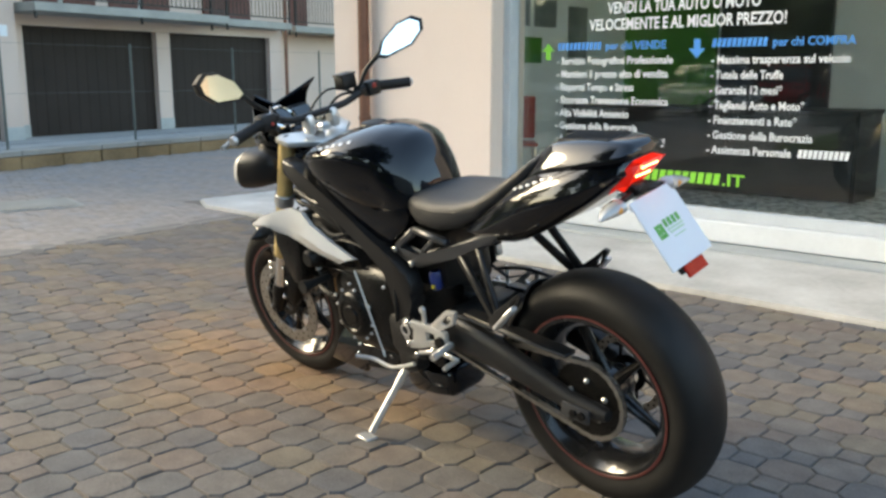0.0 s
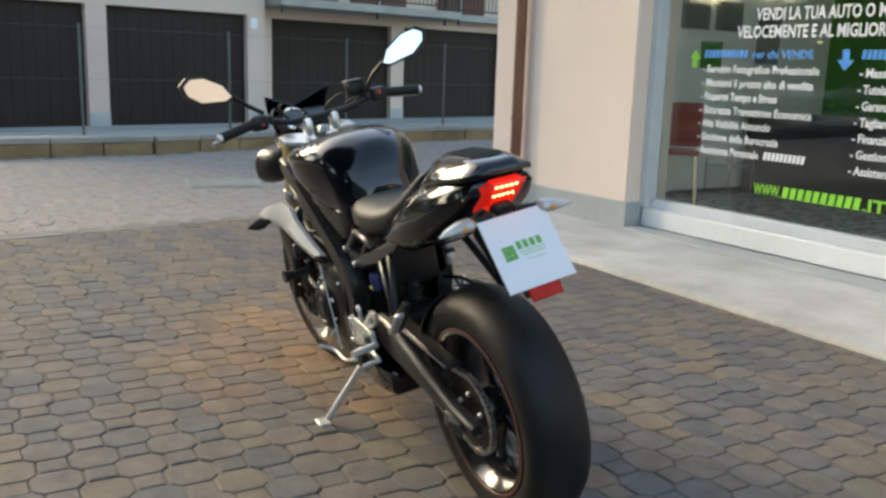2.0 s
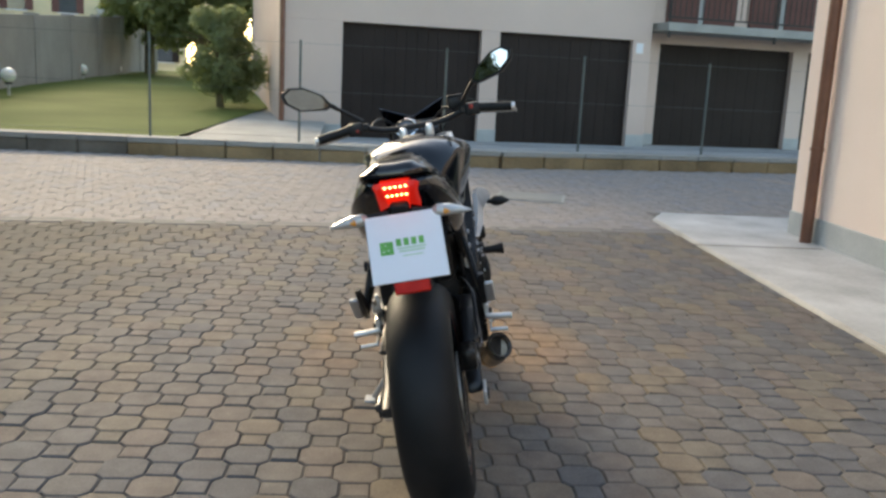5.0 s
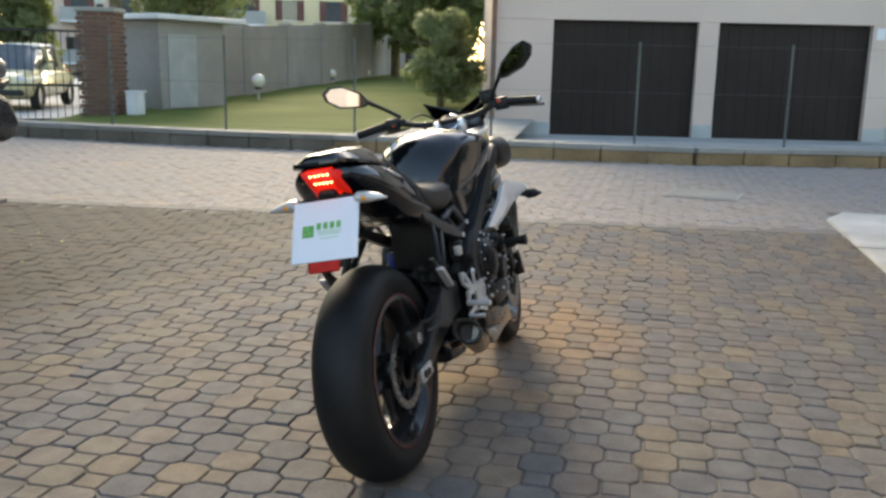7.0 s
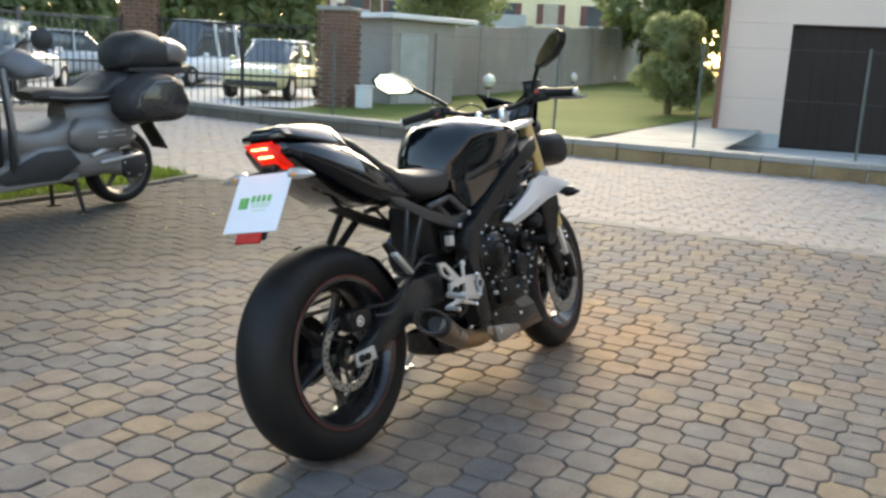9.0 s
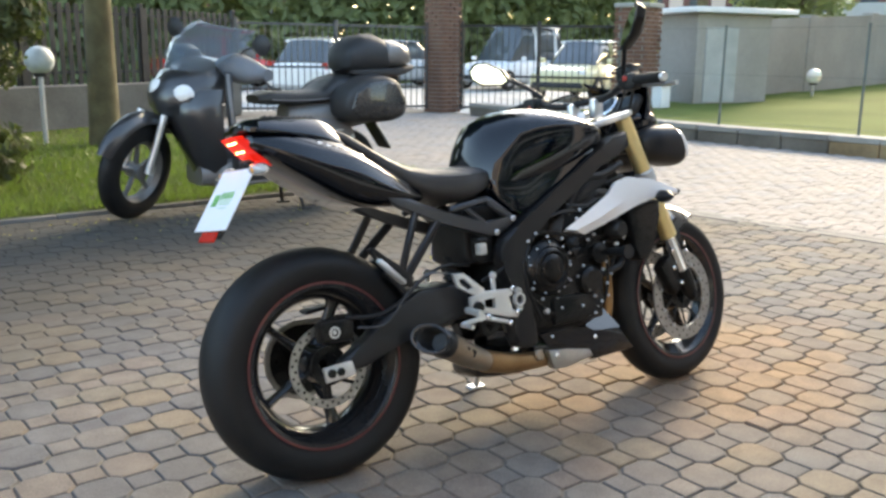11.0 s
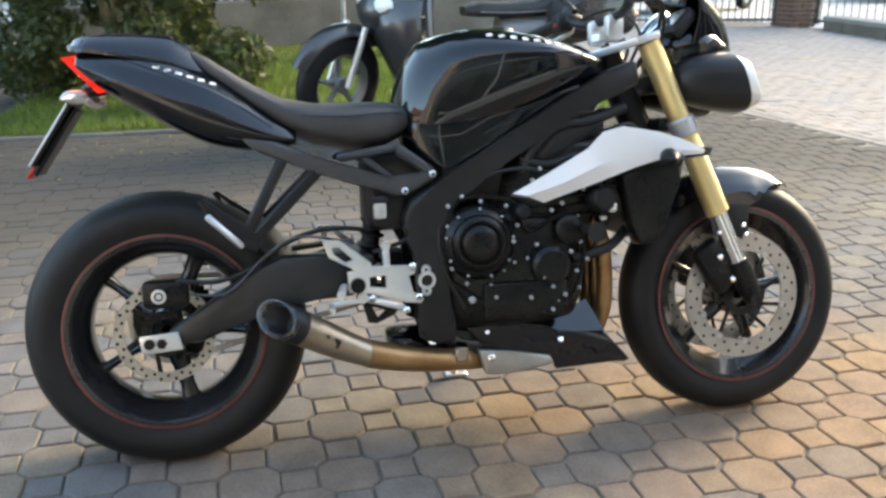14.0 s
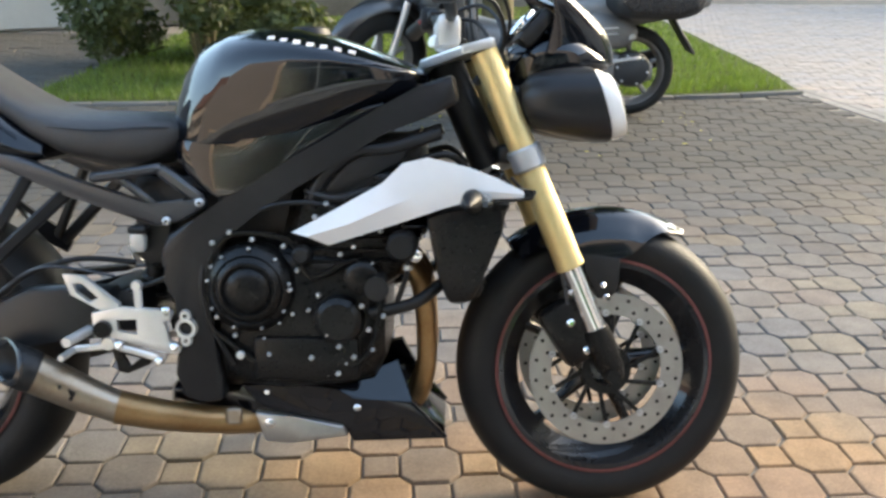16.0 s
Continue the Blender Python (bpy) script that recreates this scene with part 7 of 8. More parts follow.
# ---- steered parts ----
for s in (-1, 1):
    y = s * 0.102
    f = lambda d_: Vector((1.160, y, 0.915)) + AX * d_
    leg = spart("fork_leg", tube(B(), [f(0.0), f(0.02), f(0.30), f(0.305), f(0.42), f(0.44), f(0.442)], [0.026, 0.0265, 0.0265, 0.0275, 0.0275, 0.0285, 0.027], 22), M_GOLD, bike, "gold anodised fork leg")
    spart("stanchion", tube(B(), [f(0.44), f(0.60)], 0.0215, 20), M_CHROME, leg, "polished fork tube")
    spart("axle_bracket", tube(B(), [f(0.572), f(0.60), f(0.66), f(0.685)], [0.025, 0.028, 0.026, 0.018], 16), M_ENGINE, leg, "black axle bracket")
    spart("top_cap", tube(B(), [f(-0.02), f(-0.012), f(0.0)], [0.010, 0.018, 0.024], 16), M_ENGINE, leg)
    spart("axle_end", lathe(B(), [(0.0, s * 0.012), (0.014, s * 0.012), (0.017, 0.0)], FW + Vector((0, s * 0.118, 0)), "y", 14), M_ENGINE, leg)
    bm = box(B(), (0, 0, 0), (0.080, 0.05, 0.130), 0.018, Matrix.Translation((1.338, s * 0.082, 0.376)) @ Matrix.Rotation(radians(-32), 4, "Y"), 2)
    cp = spart("front_caliper", bm, M_ENGINE, bike, "black radial front caliper")
    for q in ((1.335, 0.40), (1.368, 0.345)):
        spart("bolt", bolt_at(B(), (q[0], s * 0.107, q[1]), 0.008, s), M_CHROME, cp)
    spart("brake_hose", tube(B(), smooth_path([(1.335, s * 0.098, 0.41), (1.315, s * 0.105, 0.50), (1.285, s * 0.10, 0.60), (1.22, s * 0.07, 0.68)], 5), 0.0035, 8), M_SUBFRAME, bike, "braided brake line")
    for q in ((1.33, 0.46), (1.402, 0.452), (1.395, 0.475)):
        spart("bolt", bolt_at(B(), (q[0], s * 0.112, q[1]), 0.006, s), M_CHROME, leg)
# clamps
bm = prism(B(), [(1.045, -0.04), (1.075, -0.07), (1.125, -0.135), (1.19, -0.135), (1.20, -0.10), (1.165, -0.05), (1.155, 0.0), (1.165, 0.05), (1.20, 0.10), (1.19, 0.135), (1.125, 0.135), (1.075, 0.07), (1.045, 0.04)], -0.009, 0.009, 0.004)
put(bm, Matrix.Translation((1.13, 0, 0.918)) @ Matrix.Rotation(radians(-16), 4, "Y") @ Matrix.Scale(0.92, 4, (1, 0, 0)) @ Matrix.Translation((-1.14, 0, 0)) @ Matrix.Rotation(radians(-90), 4, "X"))
clamp = spart("top_clamp", bm, M_SILVER, bike, "silver top fork clamp")
spart("steering_nut", lathe(B(), [(0.0, 0.020), (0.016, 0.020), (0.022, 0.014), (0.022, -0.002)], (1.085, 0, 0.934), "z", 6), M_SILVER, clamp)
spart("ignition_lock", lathe(B(), [(0.0, 0.016), (0.014, 0.016), (0.020, 0.012), (0.022, -0.002)], (1.120, 0, 0.934), "z", 18), M_ENGINE, clamp)
lc = spart("lower_clamp", box(B(), (1.222, 0, 0.724), (0.060, 0.17, 0.036), 0.012, None, 2), M_SATIN, bike, "dark lower fork clamp")
for s in (-1, 1):
    f = lambda d_: Vector((1.160, s * 0.102, 0.915)) + AX * d_
    spart("clamp_collar", tube(B(), [f(0.192), f(0.196), f(0.232), f(0.236)], [0.030, 0.0335, 0.0335, 0.030], 20), M_ALU, lc, "silver collar round the fork leg")
spart("steering_stem", tube(B(), [(1.095, 0, 0.90), (1.185, 0, 0.70)], 0.036, 14), M_FRAME, bike)
for s in (-1, 1):
    spart("bar_clamp", box(B(), (1.098, s * 0.05, 0.958), (0.046, 0.030, 0.062), 0.012, None, 2), M_SILVER, clamp, "silver bar clamp")
# handlebar and controls
hb = spart("handlebar", tube(B(), smooth_path([(1.045, -0.365, 0.998), (1.075, -0.22, 1.016), (1.098, -0.11, 0.988), (1.102, 0.0, 0.985), (1.098, 0.11, 0.988), (1.075, 0.22, 1.016), (1.045, 0.365, 0.998)], 6), 0.0115, 12), M_SATIN, bike, "black handlebar")
for s in (-1, 1):
    g = lambda d_: Vector((1.072, s * 0.245, 1.0135)).lerp(Vector((1.045, s * 0.365, 0.998)), d_)
    spart("grip", tube(B(), [g(0.0), g(0.04), g(0.5), g(0.96), g(1.0)], [0.018, 0.0165, 0.0165, 0.0165, 0.018], 16), M_RUBBER, hb, "black rubber grip")
    spart("bar_end", tube(B(), [g(1.0), g(1.09)], [0.015, 0.012], 14), M_SILVER, hb)
    spart("lever", tube(B(), smooth_path([(1.10, s * 0.205, 1.008), (1.118, s * 0.26, 0.996), (1.105, s * 0.34, 0.984), (1.085, s * 0.385, 0.978)], 5), [0.0075] * 12 + [0.0065] * 3 + [0.008], 10, flat=0.7), M_SILVER, hb, "bright alloy lever")
    spart("switchgear", box(B(), (1.078, s * 0.222, 1.012), (0.045, 0.055, 0.05), 0.010, None, 2), M_SATIN, hb, "black switch cluster")
    spart("perch", box(B(), (1.092, s * 0.19, 1.014), (0.045, 0.04, 0.028), 0.006), M_SATIN, hb)
    spart("cable", tube(B(), smooth_path([(1.10, s * 0.19, 1.005), (1.17, s * 0.15, 1.00), (1.20, s * 0.09, 0.93), (1.15, s * 0.05, 0.86)], 5), 0.0045, 8), M_SATIN, hb)
    spart("cable", tube(B(), smooth_path([(1.10, s * 0.17, 1.01), (1.18, s * 0.12, 1.03), (1.215, s * 0.05, 0.96), (1.16, s * 0.02, 0.86)], 5), 0.004, 8), M_SATIN, hb)
spart("kill_switch", box(B(), (1.056, -0.215, 1.022), (0.012, 0.016, 0.016), 0.003), M_RED, hb, "red kill switch")
spart("horn_button", box(B(), (1.056, 0.215, 1.006), (0.010, 0.012, 0.010), 0.003), M_RED, hb)
spart("brake_reservoir", box(B(), (1.135, -0.165, 1.045), (0.05, 0.06, 0.045), 0.008, pose(0, 0, 0, 0, 0, 0), 2), M_SATIN, hb, "black front brake reservoir")
spart("lid", box(B(), (1.135, -0.165, 1.070), (0.054, 0.064, 0.008), 0.003), M_SATIN, hb)


# mirrors
def mirror(base, knee, inner, outer, up, lift):
    base, knee, inner, outer = [Vector(v) for v in (base, knee, inner, outer)]
    u = (outer - inner).normalized()
    n = Vector((-1, 0, lift))
    n = (n - u * n.dot(u)).normalized()
    v = n.cross(u)
    if v.z < 0:
        v = -v
    L = (outer - inner).length
    shape = [(-0.02, -0.008), (0.10, -0.026), (0.62, -0.042), (0.93, -0.022), (1.02, 0.006), (0.90, 0.034), (0.62, 0.044), (0.20, 0.026)]
    sh = lambda k, d_: [inner + u * (L * (0.5 + (a - 0.5) * k)) + v * (b * k * up) + n * d_ for a, b in shape]
    bm = loft(B(), [sh(0.55, -0.030), sh(0.92, -0.018), sh(1.03, 0.0), sh(1.03, 0.008), sh(0.90, 0.009)])
    hd = part("mirror", bm, M_SATIN, bike, "black angular mirror on a curved stem")
    part("mirror_stem", tube(B(), smooth_path([base, knee, inner.lerp(outer, 0.12)], 5), [0.0075] * 8 + [0.009] * 3, 10), M_SATIN, hd)
    bm = loft(B(), [sh(0.87, 0.004), sh(0.87, 0.0105)])
    part("mirror_glass", bm, M_MIRROR, hd, "clear mirror glass")


mirror((1.085, 0.195, 1.03), (1.075, 0.245, 1.065), (1.031, 0.295, 1.112), (0.981, 0.462, 1.160), 1.0, 0.07)
mirror((1.100, -0.175, 1.03), (1.085, -0.205, 1.085), (1.055, -0.232, 1.125), (0.985, -0.382, 1.205), 1.0, 0.45)

# headlights, screen, clocks
for s in (-1, 1):
    bm = B()
    yc = s * 0.088
    loft(bm, [oval(x, zt, zb, hw, 20, 2.6, yc, tilt) for x, zt, zb, hw, tilt in ((1.262, 0.852, 0.800, 0.034, 0), (1.280, 0.874, 0.776, 0.056, 0.0), (1.33, 0.885, 0.760, 0.072, -0.08), (1.385, 0.890, 0.748, 0.083, -0.24), (1.408, 0.890, 0.747, 0.085, -0.30))])
    put(bm, Matrix.Translation((-0.03, 0, 0)))
    hl = spart("headlight", bm, M_FRAME, bike, "satin black bug-eye headlight shell")
    bm = B()
    loft(bm, [oval(x, zt, zb, hw, 24, 2.6, yc, tilt) for x, zt, zb, hw, tilt in ((1.402, 0.884, 0.753, 0.077, -0.30), (1.420, 0.885, 0.752, 0.078, -0.31), (1.440, 0.879, 0.758, 0.072, -0.31), (1.447, 0.864, 0.775, 0.056, -0.30), (1.452, 0.838, 0.798, 0.022, -0.28))])
    put(bm, Matrix.Translation((-0.03, 0, 0)))
    spart("lens", bm, M_CLEARLENS, hl, "clear headlight lens with a bright rim")
spart("headlight_bracket", box(B(), (1.24, 0, 0.83), (0.10, 0.16, 0.05), 0.012), M_SATIN, bike)
bm = B()
rings = []
for i in range(9):
    u = i / 8
    ring = []
    for j in range(17):
        w = -1 + 2 * j / 16
        q = abs(w)
        hw = 0.126 - 0.03 * u
        xt, zt = 1.318 - 0.072 * q ** 1.3, 1.016 + 0.058 * q ** 1.15
        xb, zb = 1.432 - 0.150 * q ** 2.0, 0.902 + 0.012 * q ** 2
        ring.append(Vector((xt + (xb - xt) * u + 0.030 * math.sin(u * math.pi), w * hw, zt + (zb - zt) * u + 0.016 * math.sin(u * math.pi))))
    rings.append(ring)
loft(bm, [r + [p + Vector((-0.006, 0, -0.004)) for p in r[::-1]] for r in rings])
spart("flyscreen", bm, M_GLOSS, bike, "small gloss black flyscreen", 50)
bm = loft(B(), [oval(x, zt, zb, hw, 20, 3.0) for x, zt, zb, hw in ((1.215, 0.930, 0.850, 0.050), (1.245, 0.955, 0.838, 0.082), (1.30, 0.962, 0.850, 0.094), (1.35, 0.945, 0.868, 0.088), (1.395, 0.918, 0.882, 0.060), (1.415, 0.905, 0.890, 0.030))])
spart("headlight_cowl", bm, M_GLOSS, bike, "black cowl between headlights and flyscreen")
bm = box(B(), (0, 0.0, 0), (0.035, 0.19, 0.085), 0.014, Matrix.Translation((1.262, 0, 0.962)) @ Matrix.Rotation(radians(42), 4, "Y"), 2)
DIAL = Matrix.Translation((1.262, 0, 0.962)) @ Matrix.Rotation(radians(42), 4, "Y") @ Matrix.Rotation(math.pi, 4, "Z")
ck = spart("instrument_panel", bm, M_SATIN, bike, "compact instrument panel")
spart("dial", put(lathe(B(), [(0.0, 0.004), (0.036, 0.004), (0.040, 0.001), (0.044, 0.004), (0.046, -0.004)], (0, 0, 0), "x", 28), DIAL @ Matrix.Translation((0.020, -0.035, 0))), M_CARGLASS, ck, "dark round dial")
spart("dial_ring", put(lathe(B(), [(0.037, 0.003), (0.041, 0.007), (0.046, 0.004), (0.047, -0.004)], (0, 0, 0), "x", 28, True), DIAL @ Matrix.Translation((0.022, -0.035, 0))), M_CHROME, ck, "bright dial ring")
spart("display", box(B(), (0.019, -0.055, 0), (0.006, 0.07, 0.05), 0.004, DIAL @ Matrix.Rotation(math.pi, 4, "X")), M_CARGLASS, ck)
# front mudguard
bm = B()
rings = []
SKIRT = [(40, 0.310), (62, 0.308), (70, 0.292), (78, 0.240), (83, 0.226), (94, 0.214), (101, 0.228), (108, 0.266), (128, 0.284)]
for i in range(21):
    a = 128 - 70 * i / 20
    rs = next(r0 + (r1 - r0) * (a - a0) / (a1 - a0) for (a0, r0), (a1, r1) in zip(SKIRT, SKIRT[1:]) if a0 <= a <= a1)
    wd = 0.070 * (1.0 if i < 14 else 1.0 - ((i - 13) / 7) ** 2 * 0.7)
    lo = max(rs, 0.262)
    half = [(1.02, rs), (1.0, lo + 0.001), (0.80, lo + (0.313 - lo) * 0.38), (0.62, lo + (0.313 - lo) * 0.72), (0.43, 0.3135), (0.20, 0.320), (0.0, 0.323)]
    ring = []
    for u, r in half + [(-u_, r_) for u_, r_ in half[-2::-1]]:
        ring.append(FW + Vector((r * math.cos(radians(a)), u * wd, r * math.sin(radians(a)))))
    rings.append(ring + [FW + Vector(((p - FW).x * 0.99, (p - FW).y * 0.93, (p - FW).z * 0.99)) for p in ring[::-1]])
loft(bm, rings)
fender = spart("front_mudguard", bm, M_GLOSS, bike, "gloss black front mudguard", 50)
for s in (-1, 1):
    bm = prism(B(), [(1.36, 0.530), (1.44, 0.522), (1.436, 0.455), (1.418, 0.440), (1.395, 0.440), (1.372, 0.490)], s * 0.062, s * 0.073, 0.004)
    spart("mudguard_stay", bm, M_SATIN, fender)
bpy.context.view_layer.update()


# ---- scooter on its centre stand ----
def scooter(m, label):
    """x ahead from the rear axle, y to its left."""
    t = thing("scooter", label, "scooter", m)
    back = lambda bm_: put(bm_, Matrix.Translation((-0.13, 0, 0)))
    lock = Matrix.Translation((1.36, 0, 0.68)) @ Matrix.Rotation(radians(36), 4, Vector((-0.14, 0, 0.365)).normalized()) @ Matrix.Translation((-1.36, 0, -0.68))
    turn = lambda bm_: put(bm_, lock)
    for nm, c, R, hw in (("rear_wheel", Vector((0, 0, 0.272)), 0.262, 0.060), ("front_wheel", Vector((1.46, 0, 0.315)), 0.315, 0.055)):
        bm = lathe(B(), [(0.195, -hw * 0.8), (0.202, -hw * 0.8), (0.180, -hw * 0.3), (0.180, hw * 0.3), (0.202, hw * 0.8), (0.195, hw * 0.8), (0.172, hw * 0.3), (0.172, -hw * 0.3)], c, "y", 40, True)
        lathe(bm, [(0.0, -0.05), (0.05, -0.05), (0.05, 0.05), (0.0, 0.05)], c, "y", 20)
        for i in range(5):
            a = radians(72 * i + 15)
            d = Vector((math.cos(a), 0, math.sin(a)))
            tube(bm, [c + d * 0.04, c + d * 0.185], [0.018, 0.015], 8)
        front_end = c.x > 1
        w = part(nm, turn(bm) if front_end else bm, M_SCOOT_GREY, t, "grey five-spoke wheel")
        prof = [(0.200, -hw * 0.85)] + [(R - (R - 0.215) * abs(u) ** 2.6, hw * math.sin(u * math.pi / 2)) for u in [-1 + i / 6 for i in range(13)]] + [(0.200, hw * 0.85)]
        bm = lathe(B(), prof, c, "y", 48, True)
        part("tyre", turn(bm) if front_end else bm, M_RUBBER, w)
    # front: mudguard, fork, shield, screen
    for s in (-1, 1):
        part("fork_leg", turn(tube(B(), [(1.46, s * 0.09, 0.315), (1.34, s * 0.09, 0.68)], 0.022, 12)), M_SILVER, t, "bright fork leg")
    bm = B()
    rings = []
    for i in range(13):
        a = radians(150 - 125 * i / 12)
        ring = []
        for j in range(9):
            u = -1 + 2 * j / 8
            r = 0.385 - 0.06 * u * u
            ring.append(Vector((1.46 + r * math.cos(a), u * (0.085 - 0.035 * (i / 12) ** 3), 0.315 + r * math.sin(a))))
        rings.append(ring + [p + (Vector((1.46, p.y, 0.315)) - p).normalized() * 0.006 for p in ring[::-1]])
    loft(bm, rings)
    turn(bm)
    part("front_mudguard", bm, M_SCOOT, t, "navy front mudguard")
    ring_of = lambda x, z, w, d: [Vector((x + dx, y, z)) for dx, y in ((0.0, -w), (d * 0.7, -w * 0.72), (d, 0.0), (d * 0.7, w * 0.72), (0.0, w), (-0.09, w * 0.9), (-0.12, 0.0), (-0.09, -w * 0.9))]
    bm = loft(B(), [ring_of(*r) for r in ((1.14, 0.22, 0.13, 0.06), (1.16, 0.36, 0.20, 0.09), (1.19, 0.52, 0.255, 0.13), (1.20, 0.68, 0.27, 0.19), (1.20, 0.78, 0.26, 0.20), (1.17, 0.88, 0.22, 0.14))])
    back(bm)
    sh = part("leg_shield", bm, M_SCOOT, t, "charcoal leg shield", 50)
    # fairing turned with the bars
    bars = Matrix.Translation((1.2, 0, 0.8)) @ Matrix.Rotation(radians(27), 4, Vector((-0.14, 0, 0.365)).normalized()) @ Matrix.Translation((-1.2, 0, -0.8))
    steer = lambda bm_: put(back(bm_), bars)
    bm = loft(B(), [ring_of(*r) for r in ((1.20, 0.66, 0.18, 0.20), (1.21, 0.74, 0.245, 0.25), (1.21, 0.84, 0.25, 0.27), (1.17, 0.98, 0.215, 0.21), (1.10, 1.07, 0.16, 0.10))])
    fr_ = part("front_fairing", steer(bm), M_SCOOT, t, "charcoal front fairing", 50)
    for s in (-1, 1):
        part("headlight", steer(put(lathe(B(), [(0.0, 0.035), (0.04, 0.028), (0.066, 0.006), (0.07, -0.02), (0.0, -0.02)], (0, 0, 0), "x", 22), Matrix.Translation((1.385, s * 0.125, 0.87)) @ Matrix.Rotation(s * 0.5, 4, "Z") @ Matrix.Rotation(-0.25, 4, "Y"))), M_CLEARLENS, fr_, "round clear headlight")
        part("slot", steer(bar(B(), (1.30, s * 0.213, 0.80), (1.16, s * 0.262, 0.815), 0.008, 0.012)), M_SILVER, fr_, "bright slot trim")
        bm = B()
        loft(bm, [[Vector((1.06, s * 0.16, 1.0)), Vector((1.02, s * 0.17, 0.99))], [Vector((1.09, s * 0.235, 0.80)), Vector((1.045, s * 0.235, 0.79))], [Vector((1.08, s * 0.255, 0.58)), Vector((1.03, s * 0.25, 0.57))], [Vector((1.04, s * 0.20, 0.30)), Vector((1.0, s * 0.19, 0.30))]], caps=False, closed=False)
        ext_ = bmesh.ops.extrude_face_region(bm, geom=bm.faces[:])
        for v in [g for g in ext_["geom"] if isinstance(g, bmesh.types.BMVert)]:
            v.co.y += s * 0.02
        part("inner_panel", back(bm), M_SCOOT_BLACK, sh, "black inner leg panel")
        part("trim", back(tube(B(), smooth_path([(1.05, s * 0.19, 0.98), (1.065, s * 0.262, 0.78), (1.05, s * 0.27, 0.58), (1.0, s * 0.225, 0.40)], 4), 0.013, 8)), M_SCOOT_GREY, sh, "light grey edge trim")
        part("handlebar_grip", steer(tube(B(), [(0.98, s * 0.14, 1.06), (0.93, s * 0.36, 1.04)], 0.018, 10)), M_RUBBER, t)
        muff = B()
        rg = []
        for i in range(12):
            u = i / 11
            w = 0.045 + 0.048 * math.sin(math.pi * min(1.0, u * 0.95 + 0.12)) ** 0.7
            c = Vector((1.06 - 0.10 * u, s * (0.13 + 0.30 * u), 1.085 - 0.03 * u * u))
            rg.append([c + Vector((w * 1.15 * math.cos(k * math.pi / 9), 0, w * math.sin(k * math.pi / 9) - 0.03)) for k in range(18)])
        loft(muff, rg)
        for v in muff.verts:
            v.co += noise.noise_vector(v.co * 7.0) * 0.018
        part("hand_muff", steer(muff), M_FABRIC, t, "grey quilted hand muff on the grip", 60)
        st = part("mirror_stem", steer(tube(B(), smooth_path([(1.0, s * 0.20, 1.08), (1.02, s * 0.26, 1.17), (1.0, s * 0.34, 1.21)], 4), 0.007, 8)), M_SCOOT_BLACK, t)
        bm = put(lathe(B(), [(0.0, 0.02), (0.05, 0.016), (0.072, 0.0), (0.06, -0.008), (0.0, -0.01)], (0, 0, 0), "x", 20), Matrix.Translation((0.99, s * 0.38, 1.23)))
        part("mirror", steer(bm), M_SCOOT_BLACK, st)
    bm = B()
    rings = []
    for i in range(9):
        u = i / 8
        rings.append([Vector((1.27 - 0.30 * u - 0.06 * u * u + 0.12 * (1 - w * w), w * (0.16 + 0.13 * math.sin(u * 2.3)), 1.02 + 0.29 * u)) for w in [-1 + k / 6 for k in range(13)]])
    loft(bm, [r + [p + Vector((-0.005, 0, 0)) for p in r[::-1]] for r in rings])
    part("windscreen", steer(bm), M_SCREEN, t, "clear curved windscreen", 50)
    # floor, body, seat
    bm = B()
    loft(bm, [oval(x, zt, zb, hw, 18, 4) for x, zt, zb, hw in ((1.10, 0.36, 0.22, 0.15), (0.95, 0.40, 0.20, 0.20), (0.70, 0.50, 0.20, 0.215), (0.50, 0.50, 0.22, 0.20), (0.38, 0.42, 0.26, 0.16))])
    part("floorboard", bm, M_SCOOT_GREY, t, "grey floorboard fairing")
    bm = B()
    loft(bm, [oval(x, zt, zb, hw, 18, 3.2) for x, zt, zb, hw in ((1.02, 0.70, 0.34, 0.12), (0.92, 0.63, 0.36, 0.165), (0.76, 0.585, 0.38, 0.175), (0.60, 0.60, 0.38, 0.17), (0.46, 0.66, 0.40, 0.15), (0.36, 0.70, 0.44, 0.11))])
    part("centre_tunnel", bm, M_SCOOT_GREY, t, "light grey centre tunnel")
    for s in (-1, 1):
        bm = prism(B(), [(1.02, 0.30), (0.72, 0.45), (0.52, 0.46), (0.44, 0.36), (0.60, 0.25), (0.95, 0.24)], s * 0.205, s * 0.222, 0.008)
        part("side_trim", bm, M_SCOOT_BLACK, t, "black textured side trim")
    bm = B()
    loft(bm, [oval(x, zt, zb, hw, 20, 3) for x, zt, zb, hw in ((0.46, 0.76, 0.52, 0.10), (0.40, 0.78, 0.48, 0.16), (0.28, 0.78, 0.54, 0.19), (0.05, 0.80, 0.56, 0.20), (-0.25, 0.82, 0.62, 0.17), (-0.42, 0.80, 0.68, 0.10))])
    part("rear_body", bm, M_SCOOT_GREY, t, "grey rear bodywork")
    bm = B()
    loft(bm, [oval(x, zt, zb, hw, 20, 3) for x, zt, zb, hw in ((0.68, 0.83, 0.77, 0.10), (0.60, 0.86, 0.76, 0.15), (0.42, 0.855, 0.76, 0.18), (0.24, 0.865, 0.77, 0.185), (0.16, 0.925, 0.78, 0.18), (0.10, 0.965, 0.79, 0.175), (-0.02, 0.97, 0.80, 0.17), (-0.22, 0.96, 0.82, 0.14), (-0.30, 0.92, 0.83, 0.10))])
    part("seat", bm, M_SEAT, t, "black stepped dual seat")
    bm = B()
